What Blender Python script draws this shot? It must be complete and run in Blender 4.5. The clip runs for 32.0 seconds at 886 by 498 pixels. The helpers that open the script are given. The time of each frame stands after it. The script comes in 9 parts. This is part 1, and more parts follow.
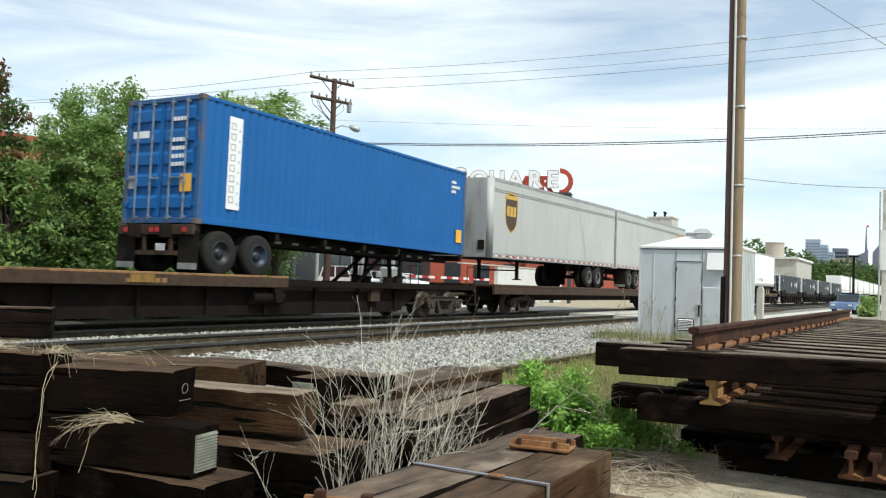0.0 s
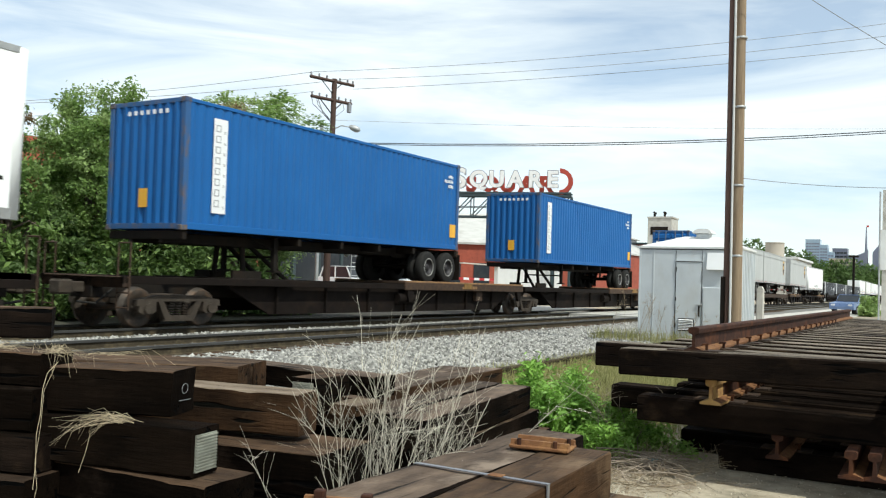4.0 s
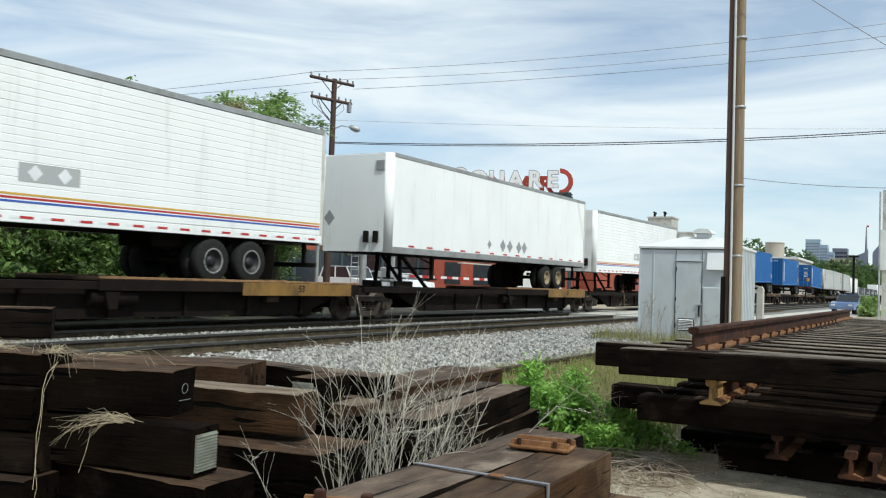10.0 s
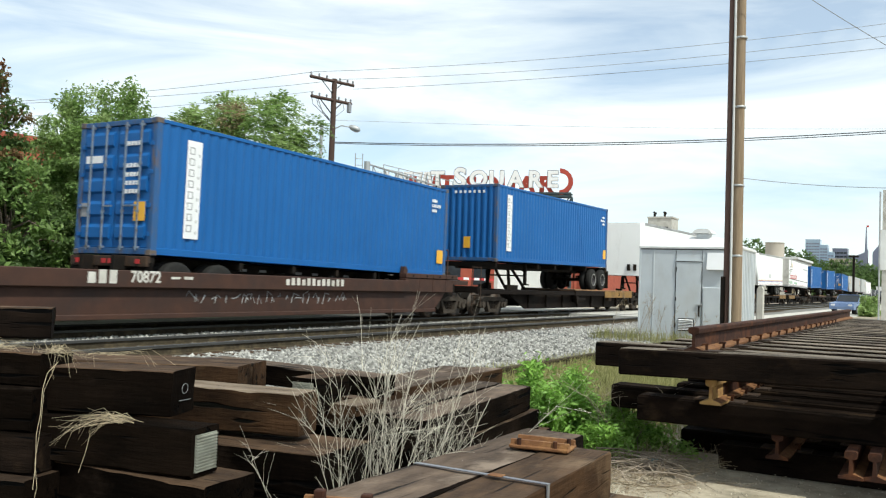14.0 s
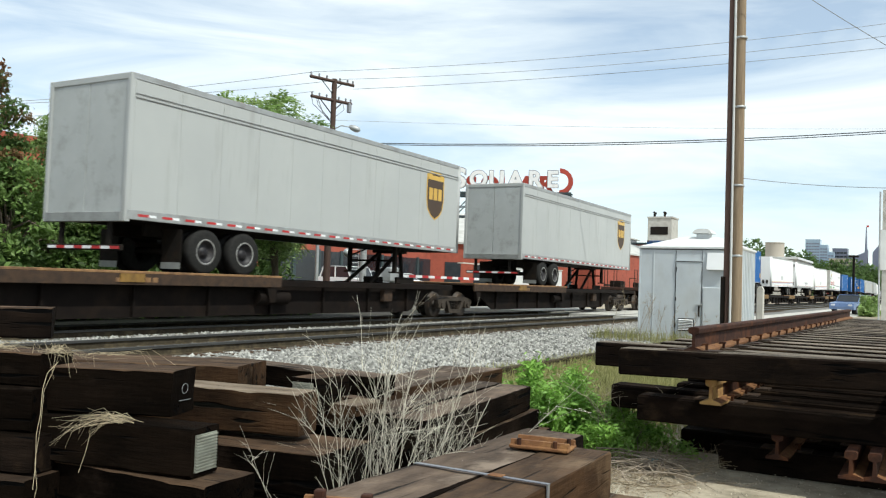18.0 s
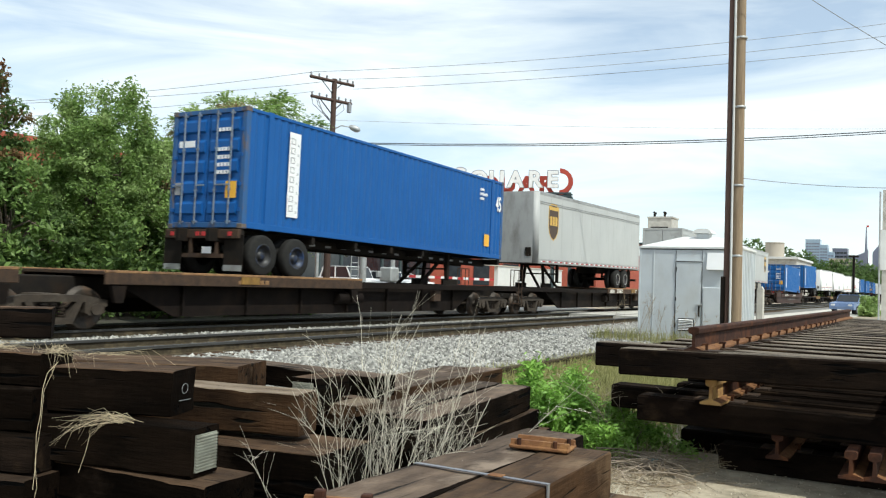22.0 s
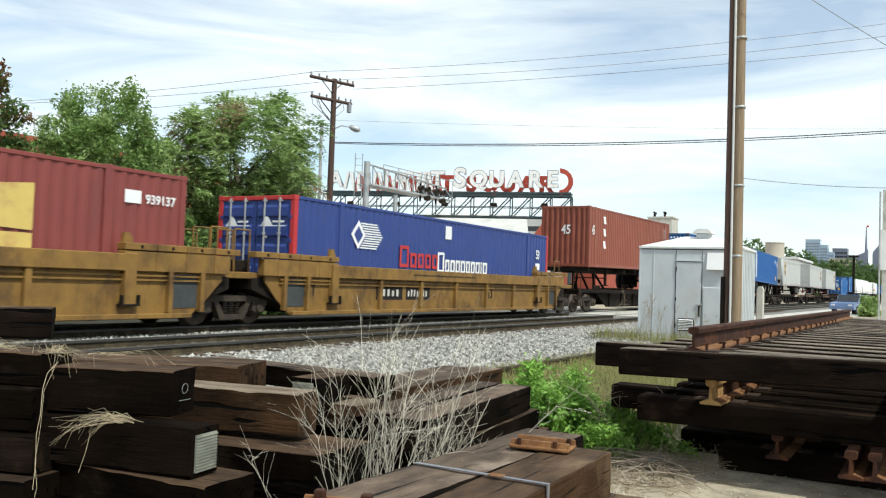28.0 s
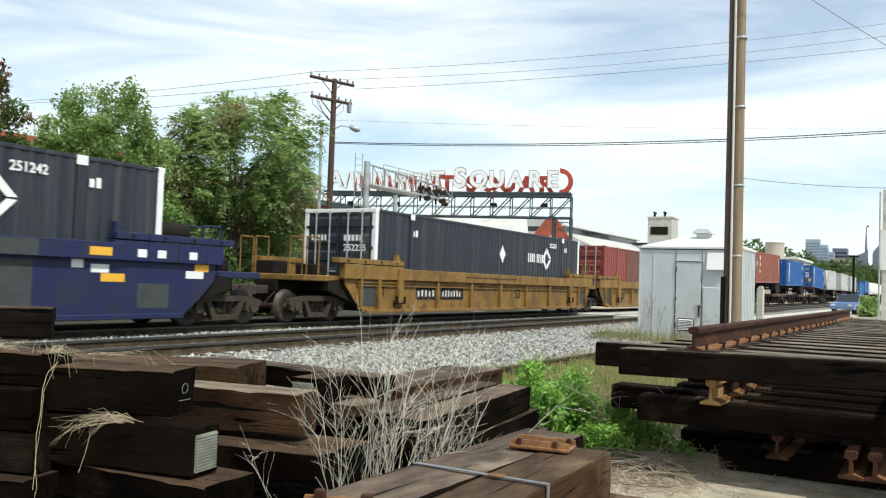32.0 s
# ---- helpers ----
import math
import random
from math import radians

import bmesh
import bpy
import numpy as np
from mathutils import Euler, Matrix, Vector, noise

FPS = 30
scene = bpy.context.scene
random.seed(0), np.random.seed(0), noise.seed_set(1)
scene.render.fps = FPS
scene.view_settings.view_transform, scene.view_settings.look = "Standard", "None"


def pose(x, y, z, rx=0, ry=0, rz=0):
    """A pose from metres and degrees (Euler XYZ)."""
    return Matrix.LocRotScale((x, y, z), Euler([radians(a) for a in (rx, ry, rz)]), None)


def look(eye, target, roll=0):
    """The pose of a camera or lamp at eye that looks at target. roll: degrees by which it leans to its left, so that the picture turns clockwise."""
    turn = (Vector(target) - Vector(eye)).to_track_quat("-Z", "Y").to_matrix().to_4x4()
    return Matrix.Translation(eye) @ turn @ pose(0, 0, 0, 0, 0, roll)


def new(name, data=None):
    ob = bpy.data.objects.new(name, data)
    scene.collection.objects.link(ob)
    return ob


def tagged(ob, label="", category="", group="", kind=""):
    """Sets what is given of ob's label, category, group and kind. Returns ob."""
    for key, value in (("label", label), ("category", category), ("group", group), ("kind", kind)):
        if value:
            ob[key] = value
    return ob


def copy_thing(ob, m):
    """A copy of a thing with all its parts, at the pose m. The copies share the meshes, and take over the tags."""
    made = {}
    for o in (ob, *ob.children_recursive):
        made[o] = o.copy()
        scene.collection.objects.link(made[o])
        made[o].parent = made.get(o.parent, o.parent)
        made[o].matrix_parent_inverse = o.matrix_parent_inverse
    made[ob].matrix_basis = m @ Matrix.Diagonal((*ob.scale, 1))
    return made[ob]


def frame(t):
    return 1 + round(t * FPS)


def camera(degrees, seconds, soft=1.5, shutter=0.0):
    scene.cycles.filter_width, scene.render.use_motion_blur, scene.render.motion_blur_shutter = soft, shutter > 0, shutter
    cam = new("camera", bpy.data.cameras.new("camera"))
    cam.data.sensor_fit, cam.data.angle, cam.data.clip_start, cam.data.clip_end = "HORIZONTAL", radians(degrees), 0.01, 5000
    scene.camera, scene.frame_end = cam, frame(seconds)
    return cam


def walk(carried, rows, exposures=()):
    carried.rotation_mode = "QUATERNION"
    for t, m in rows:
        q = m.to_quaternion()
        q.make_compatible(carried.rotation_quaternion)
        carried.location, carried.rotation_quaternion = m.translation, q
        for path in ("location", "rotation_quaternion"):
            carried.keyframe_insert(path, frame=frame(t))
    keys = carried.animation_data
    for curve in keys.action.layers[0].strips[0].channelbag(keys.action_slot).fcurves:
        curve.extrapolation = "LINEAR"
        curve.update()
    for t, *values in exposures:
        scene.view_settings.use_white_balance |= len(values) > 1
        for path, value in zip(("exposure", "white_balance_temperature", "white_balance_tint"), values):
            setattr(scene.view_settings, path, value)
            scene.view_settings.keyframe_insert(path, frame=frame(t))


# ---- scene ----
# The camera stands still on the tie pile, 1.4 m above the yard ground, looking across two tracks.
EYE = (0.0, 0.0, 1.4)
ROW = look(EYE, (-5.01385, 8.64367, 1.78513), 2.07)
cam = camera(55.14, 32.0, soft=1.2, shutter=0.15)
walk(cam, [(0.0, ROW), (32.0, ROW)], exposures=[
    (0.0, 0.02, 6410, 2.0), (3.0, 0.02, 6410, 2.0), (5.5, -0.05, 6280, 2.0), (7.0, -0.15, 6130, 2.0), (8.0, -0.20, 6130, 2.0),
    (9.0, -0.27, 6130, 2.0), (10.0, -0.27, 6130, 2.0), (11.0, -0.25, 6080, 2.0), (12.0, -0.22, 6080, 2.0), (13.0, -0.05, 6280, 2.0),
    (14.3, 0.06, 6430, 2.0), (17.0, -0.01, 6330, 2.0), (20.0, 0.0, 6330, 2.0), (22.0, 0.05, 6380, 2.0), (24.0, 0.06, 6410, 2.0),
    (25.5, 0.06, 6410, 2.0), (28.0, 0.04, 6410, 2.0), (32.0, 0.04, 6410, 2.0)])

SPEED = 10.72          # train, metres a second, towards +y
XT = -15.18            # middle of the train's track
XN = -11.58            # middle of the nearer track
ZR = 0.2               # top of the rails

# ---- light ----
SUN = Vector((0.64, -0.25, 0.95)).normalized()
world = bpy.data.worlds.new("world")
scene.world = world
world.use_nodes = True
wn, wl = world.node_tree.nodes, world.node_tree.links
wn.clear()
w_out = wn.new("ShaderNodeOutputWorld")
w_bg = wn.new("ShaderNodeBackground")
w_sky = wn.new("ShaderNodeTexSky")
w_sky.sky_type, w_sky.sun_disc = "NISHITA", False
w_sky.sun_elevation = math.asin(SUN.z)
w_sky.sun_rotation = math.atan2(SUN.x, SUN.y)
w_sky.altitude, w_sky.air_density, w_sky.dust_density, w_sky.ozone_density = 150, 1.0, 0.3, 2.0
w_co = wn.new("ShaderNodeTexCoord")
w_map = wn.new("ShaderNodeMapping")
w_map.inputs["Rotation"].default_value = (0.0, 0.06, 0.5)
w_map.inputs["Scale"].default_value = (1.0, 1.5, 7.5)
w_no = wn.new("ShaderNodeTexNoise")
w_no.inputs["Scale"].default_value, w_no.inputs["Detail"].default_value = 1.7, 9.0
w_no.inputs["Roughness"].default_value, w_no.inputs["Distortion"].default_value = 0.55, 0.6
w_ramp = wn.new("ShaderNodeValToRGB")
w_ramp.color_ramp.elements[0].position, w_ramp.color_ramp.elements[1].position = 0.35, 0.62
w_ramp.color_ramp.elements[0].color = (0.30, 0.30, 0.30, 1)
w_ramp.color_ramp.elements[1].color = (0.97, 0.97, 0.97, 1)
w_mix = wn.new("ShaderNodeMix")
w_mix.data_type = "RGBA"
w_mix.inputs["B"].default_value = (7.3, 7.5, 7.75, 1)
wl.new(w_co.outputs["Generated"], w_map.inputs["Vector"])
wl.new(w_map.outputs["Vector"], w_no.inputs["Vector"])
wl.new(w_no.outputs["Fac"], w_ramp.inputs["Fac"])
wl.new(w_ramp.outputs["Color"], w_mix.inputs["Factor"])
wl.new(w_sky.outputs["Color"], w_mix.inputs["A"])
wl.new(w_mix.outputs["Result"], w_bg.inputs["Color"])
w_bg.inputs["Strength"].default_value = 0.15
wl.new(w_bg.outputs["Background"], w_out.inputs["Surface"])
sun = new("sun", bpy.data.lights.new("sun", "SUN"))
sun.data.energy, sun.data.angle, sun.data.color = 4.3, radians(0.6), (1.0, 0.97, 0.91)
sun.matrix_world = look((0, 0, 60), Vector((0, 0, 60)) - SUN)


# ---- materials ----
def mat(name, c1, c2=None, rough=0.6, metal=0.0, scale=3.0, stretch=(1, 1, 1), bump=0.15, bscale=60.0,
        dirt=None, dirt_scale=0.8, dirt_lo=0.5, dirt_hi=0.72, rnd=0.0, island=0.0, spec=0.4, glass=0.0, dirt_stretch=(1, 1, 1), leafy=0.0):
    """A surface with colour variation at two scales, an optional layer of dirt or wear, and fine relief."""
    m = bpy.data.materials.new(name)
    m.use_nodes = True
    n, l = m.node_tree.nodes, m.node_tree.links
    b = n["Principled BSDF"]
    b.inputs["Metallic"].default_value = metal
    b.inputs["Specular IOR Level"].default_value = spec
    b.inputs["Transmission Weight"].default_value = glass
    co = n.new("ShaderNodeTexCoord")
    mp = n.new("ShaderNodeMapping")
    mp.inputs["Scale"].default_value = stretch
    l.new(co.outputs["Object"], mp.inputs["Vector"])
    n1 = n.new("ShaderNodeTexNoise")
    n1.inputs["Scale"].default_value, n1.inputs["Detail"].default_value, n1.inputs["Roughness"].default_value = scale, 6.0, 0.6
    l.new(mp.outputs["Vector"], n1.inputs["Vector"])
    mr = n.new("ShaderNodeMapRange")
    mr.inputs["From Min"].default_value, mr.inputs["From Max"].default_value = 0.32, 0.68
    l.new(n1.outputs["Fac"], mr.inputs["Value"])
    mx = n.new("ShaderNodeMix")
    mx.data_type = "RGBA"
    c2 = c2 or tuple(0.8 * v for v in c1)
    mx.inputs["A"].default_value, mx.inputs["B"].default_value = (*c1, 1), (*c2, 1)
    l.new(mr.outputs["Result"], mx.inputs["Factor"])
    col = mx.outputs["Result"]
    if dirt:
        dm = n.new("ShaderNodeMapping")
        dm.inputs["Scale"].default_value = dirt_stretch
        l.new(co.outputs["Object"], dm.inputs["Vector"])
        n2 = n.new("ShaderNodeTexNoise")
        n2.inputs["Scale"].default_value, n2.inputs["Detail"].default_value, n2.inputs["Roughness"].default_value = dirt_scale, 8.0, 0.68
        l.new(dm.outputs["Vector"], n2.inputs["Vector"])
        dr = n.new("ShaderNodeMapRange")
        dr.inputs["From Min"].default_value, dr.inputs["From Max"].default_value = dirt_lo, dirt_hi
        l.new(n2.outputs["Fac"], dr.inputs["Value"])
        dx = n.new("ShaderNodeMix")
        dx.data_type = "RGBA"
        dx.inputs["B"].default_value = (*dirt, 1)
        l.new(dr.outputs["Result"], dx.inputs["Factor"])
        l.new(col, dx.inputs["A"])
        col = dx.outputs["Result"]
    for amount, kind in ((rnd, "ob"), (island, "is")):
        if amount:
            src = n.new("ShaderNodeObjectInfo" if kind == "ob" else "ShaderNodeNewGeometry")
            r = n.new("ShaderNodeMapRange")
            r.inputs["To Min"].default_value, r.inputs["To Max"].default_value = 1 - amount, 1 + amount
            l.new(src.outputs["Random" if kind == "ob" else "Random Per Island"], r.inputs["Value"])
            hs = n.new("ShaderNodeHueSaturation")
            l.new(r.outputs["Result"], hs.inputs["Value"])
            l.new(col, hs.inputs["Color"])
            col = hs.outputs["Color"]
    l.new(col, b.inputs["Base Color"])
    rr = n.new("ShaderNodeMapRange")
    rr.inputs["To Min"].default_value, rr.inputs["To Max"].default_value = max(0.03, rough - 0.1), min(1.0, rough + 0.1)
    l.new(n1.outputs["Fac"], rr.inputs["Value"])
    l.new(rr.outputs["Result"], b.inputs["Roughness"])
    if bump:
        n3 = n.new("ShaderNodeTexNoise")
        n3.inputs["Scale"].default_value, n3.inputs["Detail"].default_value = bscale, 4.0
        l.new(mp.outputs["Vector"], n3.inputs["Vector"])
        bp = n.new("ShaderNodeBump")
        bp.inputs["Strength"].default_value, bp.inputs["Distance"].default_value = bump, 0.01
        l.new(n3.outputs["Fac"], bp.inputs["Height"])
        l.new(bp.outputs["Normal"], b.inputs["Normal"])
    if leafy:
        tr = n.new("ShaderNodeBsdfTranslucent")
        l.new(col, tr.inputs["Color"])
        ms = n.new("ShaderNodeMixShader")
        ms.inputs["Fac"].default_value = leafy
        l.new(b.outputs["BSDF"], ms.inputs[1])
        l.new(tr.outputs["BSDF"], ms.inputs[2])
        l.new(ms.outputs["Shader"], n["Material Output"].inputs["Surface"])
    return m


def wood(name, light, dark, crack, rough=0.85, rnd=0.2, grain=9.0, worn=None, bump=0.6, spec=0.15):
    """Old timber whose grain runs along the object's x: broad stains, streaks, saw marks and open drying cracks."""
    m = bpy.data.materials.new(name)
    m.use_nodes = True
    n, l = m.node_tree.nodes, m.node_tree.links
    b = n["Principled BSDF"]
    b.inputs["Specular IOR Level"].default_value = spec
    co = n.new("ShaderNodeTexCoord")
    info = n.new("ShaderNodeObjectInfo")
    off = n.new("ShaderNodeVectorMath")
    off.operation = "ADD"
    far = n.new("ShaderNodeMath")
    far.operation, far.inputs[1].default_value = "MULTIPLY", 40.0
    l.new(info.outputs["Random"], far.inputs[0])
    l.new(co.outputs["Object"], off.inputs[0])
    l.new(far.outputs["Value"], off.inputs[1])

    def noise_at(stretch, scale, detail, lo, hi):
        mp, nz, mr = n.new("ShaderNodeMapping"), n.new("ShaderNodeTexNoise"), n.new("ShaderNodeMapRange")
        mp.inputs["Scale"].default_value = stretch
        nz.inputs["Scale"].default_value, nz.inputs["Detail"].default_value, nz.inputs["Roughness"].default_value = scale, detail, 0.62
        mr.inputs["From Min"].default_value, mr.inputs["From Max"].default_value = lo, hi
        l.new(off.outputs["Vector"], mp.inputs["Vector"])
        l.new(mp.outputs["Vector"], nz.inputs["Vector"])
        l.new(nz.outputs["Fac"], mr.inputs["Value"])
        return mr.outputs["Result"]

    def blend(fac, a, c):
        mx = n.new("ShaderNodeMix")
        mx.data_type = "RGBA"
        l.new(fac, mx.inputs["Factor"])
        for sock, v in (("A", a), ("B", c)):
            if isinstance(v, tuple):
                mx.inputs[sock].default_value = (*v, 1)
            else:
                l.new(v, mx.inputs[sock])
        return mx.outputs["Result"]
    streak = noise_at((0.35, 1, 1), grain, 8.0, 0.36, 0.66)
    col = blend(streak, dark, light)
    col = blend(noise_at((0.5, 1, 1), 2.6, 6.0, 0.46, 0.70), col, tuple(0.45 * v for v in dark))
    if worn:
        col = blend(noise_at((0.7, 1, 1), 3.7, 9.0, 0.56, 0.68), col, worn)
    open_ = noise_at((0.07, 1, 1), 24.0, 2.0, 0.615, 0.66)
    col = blend(open_, col, crack)
    r = n.new("ShaderNodeMapRange")
    r.inputs["To Min"].default_value, r.inputs["To Max"].default_value = 1 - rnd, 1 + rnd
    l.new(info.outputs["Random"], r.inputs["Value"])
    hs = n.new("ShaderNodeHueSaturation")
    l.new(r.outputs["Result"], hs.inputs["Value"])
    l.new(col, hs.inputs["Color"])
    l.new(hs.outputs["Color"], b.inputs["Base Color"])
    b.inputs["Roughness"].default_value = rough
    fine = noise_at((0.12, 1, 1), 60.0, 5.0, 0.2, 0.8)
    saw = noise_at((9.0, 1, 1), 5.0, 2.0, 0.3, 0.7)
    h1, h2 = n.new("ShaderNodeMath"), n.new("ShaderNodeMath")
    h1.operation = h2.operation = "MULTIPLY_ADD"
    h1.inputs[1].default_value, h2.inputs[1].default_value = -2.2, 0.25
    l.new(open_, h1.inputs[0])
    l.new(fine, h1.inputs[2])
    l.new(saw, h2.inputs[0])
    l.new(h1.outputs["Value"], h2.inputs[2])
    bp = n.new("ShaderNodeBump")
    bp.inputs["Strength"].default_value, bp.inputs["Distance"].default_value = bump, 0.006
    l.new(h2.outputs["Value"], bp.inputs["Height"])
    l.new(bp.outputs["Normal"], b.inputs["Normal"])
    return m


M_BLUE = mat("blue_container_paint", (0.012, 0.103, 0.315), (0.0105, 0.092, 0.285), 0.5, 0, 0.7, bump=0.04, dirt=(0.030, 0.085, 0.19), dirt_scale=0.9, dirt_lo=0.6, dirt_hi=0.85, dirt_stretch=(1, 2.2, 0.35), spec=0.22)
M_BLUE_DEEP = mat("deep_blue_container_paint", (0.0095, 0.085, 0.285), (0.0085, 0.076, 0.258), 0.5, 0, 0.7, bump=0.04, dirt=(0.025, 0.072, 0.17), dirt_scale=0.9, dirt_lo=0.6, dirt_hi=0.85, dirt_stretch=(1, 2.2, 0.35), spec=0.22)
M_BLUEWORN = mat("rust_stained_blue_paint", (0.018, 0.085, 0.235), (0.025, 0.085, 0.205), 0.6, 0, 4, bump=0.15, dirt=(0.12, 0.085, 0.06), dirt_scale=5.0, dirt_lo=0.5, dirt_hi=0.68, dirt_stretch=(1, 1, 0.35))
M_CASTING = mat("rusty_corner_casting", (0.16, 0.12, 0.085), (0.09, 0.075, 0.07), 0.8, 0.1, 9, bump=0.3, dirt=(0.035, 0.07, 0.15), dirt_scale=6, dirt_lo=0.45, dirt_hi=0.6)
M_RODBLUE = mat("blue_grey_rod", (0.13, 0.19, 0.28), (0.20, 0.24, 0.29), 0.5, 0.2, 6, dirt=(0.10, 0.07, 0.05), dirt_scale=7)
M_NAVY = mat("navy_container_paint", (0.0224, 0.044, 0.18), (0.028, 0.052, 0.2025), 0.5, 0, 0.8, bump=0.04, dirt=(0.063, 0.077, 0.14), dirt_lo=0.6, dirt_hi=0.9, dirt_stretch=(1, 2, 0.3))
M_SLATE = mat("dark_slate_container_paint", (0.014, 0.018, 0.029), (0.019, 0.024, 0.035), 0.45, 0, 0.8, bump=0.04, dirt=(0.075, 0.072, 0.068), dirt_scale=1.6, dirt_lo=0.50, dirt_hi=0.74, dirt_stretch=(1, 2.6, 0.06))
M_REDC = mat("oxide_red_container_paint", (0.2193, 0.05924, 0.03366), (0.1901, 0.04879, 0.02805), 0.5, 0, 0.8, bump=0.04, dirt=(0.136, 0.0544, 0.0408), dirt_lo=0.55, dirt_hi=0.85, dirt_stretch=(1, 2, 0.3))
M_MAROON = mat("faded_maroon_container_paint", (0.216, 0.046, 0.0396), (0.176, 0.03864, 0.0324), 0.5, 0, 0.8, bump=0.04, dirt=(0.104, 0.036, 0.036), dirt_scale=0.6, dirt_lo=0.55, dirt_hi=0.8, dirt_stretch=(1, 1.6, 0.2))
M_WHITE = mat("white_trailer_panel", (0.84, 0.84, 0.82), (0.79, 0.79, 0.77), 0.4, 0, 0.6, bump=0.02, dirt=(0.55, 0.54, 0.50), dirt_scale=1.2, dirt_lo=0.56, dirt_hi=0.9, dirt_stretch=(1, 2.5, 0.25))
M_GREYP = mat("light_grey_trailer_panel", (0.405, 0.41, 0.395), (0.375, 0.38, 0.37), 0.4, 0, 0.6, bump=0.02, dirt=(0.2592, 0.252, 0.2304), dirt_scale=1.2, dirt_lo=0.56, dirt_hi=0.9, dirt_stretch=(1, 2.5, 0.25))
M_GREYNOSE = mat("grimy_grey_trailer_nose", (0.40, 0.40, 0.39), (0.34, 0.34, 0.33), 0.5, 0, 0.9, bump=0.03, dirt=(0.13, 0.12, 0.10), dirt_scale=1.4, dirt_lo=0.5, dirt_hi=0.85, dirt_stretch=(1, 1, 0.35))
M_ALU = mat("dull_aluminium_trim", (0.42, 0.42, 0.41), (0.33, 0.33, 0.32), 0.45, 0.6, 4, bump=0.05, dirt=(0.2, 0.18, 0.16), dirt_lo=0.5, dirt_hi=0.8)
M_DIRTYW = mat("grimy_white_door_panel", (0.62, 0.60, 0.55), (0.52, 0.50, 0.45), 0.5, 0, 1.2, bump=0.03, dirt=(0.3, 0.27, 0.22), dirt_scale=1.3, dirt_lo=0.48, dirt_hi=0.8)
# Black grime and brown paint, both darkened further to hold underframe shade.
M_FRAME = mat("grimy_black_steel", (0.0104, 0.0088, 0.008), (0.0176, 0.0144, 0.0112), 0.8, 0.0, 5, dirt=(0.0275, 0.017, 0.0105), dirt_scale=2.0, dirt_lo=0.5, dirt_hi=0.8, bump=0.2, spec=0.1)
M_SHADEBROWN = mat("brown_railcar_paint", (0.0095, 0.0062, 0.0046), (0.0068, 0.0048, 0.0038), 0.8, 0, 3, dirt=(0.018, 0.011, 0.007), dirt_scale=1.6, dirt_lo=0.5, dirt_hi=0.75, bump=0.15, spec=0.12)
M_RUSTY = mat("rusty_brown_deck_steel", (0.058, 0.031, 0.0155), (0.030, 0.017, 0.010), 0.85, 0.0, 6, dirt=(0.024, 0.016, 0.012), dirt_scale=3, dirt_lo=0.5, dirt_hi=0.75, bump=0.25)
# Lighter copy of the deck rust; sunlight on the lip is in the colour.
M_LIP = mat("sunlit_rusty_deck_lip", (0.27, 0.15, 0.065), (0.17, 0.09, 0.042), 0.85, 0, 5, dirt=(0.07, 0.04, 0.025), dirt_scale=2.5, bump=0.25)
M_YEL = mat("weathered_yellow_railcar_paint", (0.240, 0.133, 0.029), (0.175, 0.093, 0.023), 0.65, 0, 2.5, dirt=(0.050, 0.027, 0.012), dirt_scale=1.9, dirt_lo=0.47, dirt_hi=0.72, bump=0.12, dirt_stretch=(1, 1.0, 0.55))
M_OXIDE = mat("red_brown_railcar_paint", (0.055, 0.022, 0.012), (0.038, 0.016, 0.0098), 0.7, 0, 2.5, dirt=(0.0252, 0.01456, 0.0112), dirt_scale=1.2, dirt_lo=0.45, dirt_hi=0.75, bump=0.12)
M_WELLBLUE = mat("blue_railcar_paint", (0.0105, 0.0155, 0.072), (0.0082, 0.012, 0.052), 0.6, 0, 2.5, dirt=(0.02304, 0.02304, 0.03456), dirt_scale=1.2, dirt_lo=0.45, dirt_hi=0.75, bump=0.1)
M_TYRE = mat("dusty_tyre_rubber", (0.014, 0.0135, 0.013), (0.024, 0.023, 0.021), 0.85, 0, 12, bump=0.2, bscale=90, spec=0.15)
M_RIM = mat("steel_rim", (0.35, 0.34, 0.32), (0.25, 0.24, 0.22), 0.5, 0.5, 8, dirt=(0.06, 0.055, 0.05), dirt_scale=5)
M_RIMDARK = mat("grimy_dark_wheel_dish", (0.025, 0.022, 0.024), (0.014, 0.012, 0.013), 0.55, 0.2, 10, dirt=(0.07, 0.06, 0.055), dirt_scale=7, dirt_lo=0.55, dirt_hi=0.75)
M_GREYDOOR = mat("scuffed_grey_trailer_door", (0.42, 0.43, 0.42), (0.37, 0.38, 0.37), 0.5, 0, 1.2, bump=0.03, dirt=(0.17, 0.16, 0.14), dirt_scale=1.6, dirt_lo=0.52, dirt_hi=0.85)
M_RIMBLUE = mat("grimy_blue_rim", (0.018, 0.045, 0.12), (0.014, 0.03, 0.08), 0.5, 0.0, 8, dirt=(0.014, 0.013, 0.013), dirt_scale=3, dirt_lo=0.34, dirt_hi=0.52)
M_RIMTAN = mat("tan_painted_rim", (0.294, 0.224, 0.126), (0.238, 0.182, 0.105), 0.6, 0.0, 8, dirt=(0.06, 0.05, 0.04), dirt_scale=5)
M_CAST = mat("dusty_cast_steel", (0.045, 0.032, 0.021), (0.024, 0.018, 0.013), 0.85, 0.0, 8, bump=0.3, dirt=(0.085, 0.068, 0.05), dirt_scale=4, dirt_lo=0.5, dirt_hi=0.75)
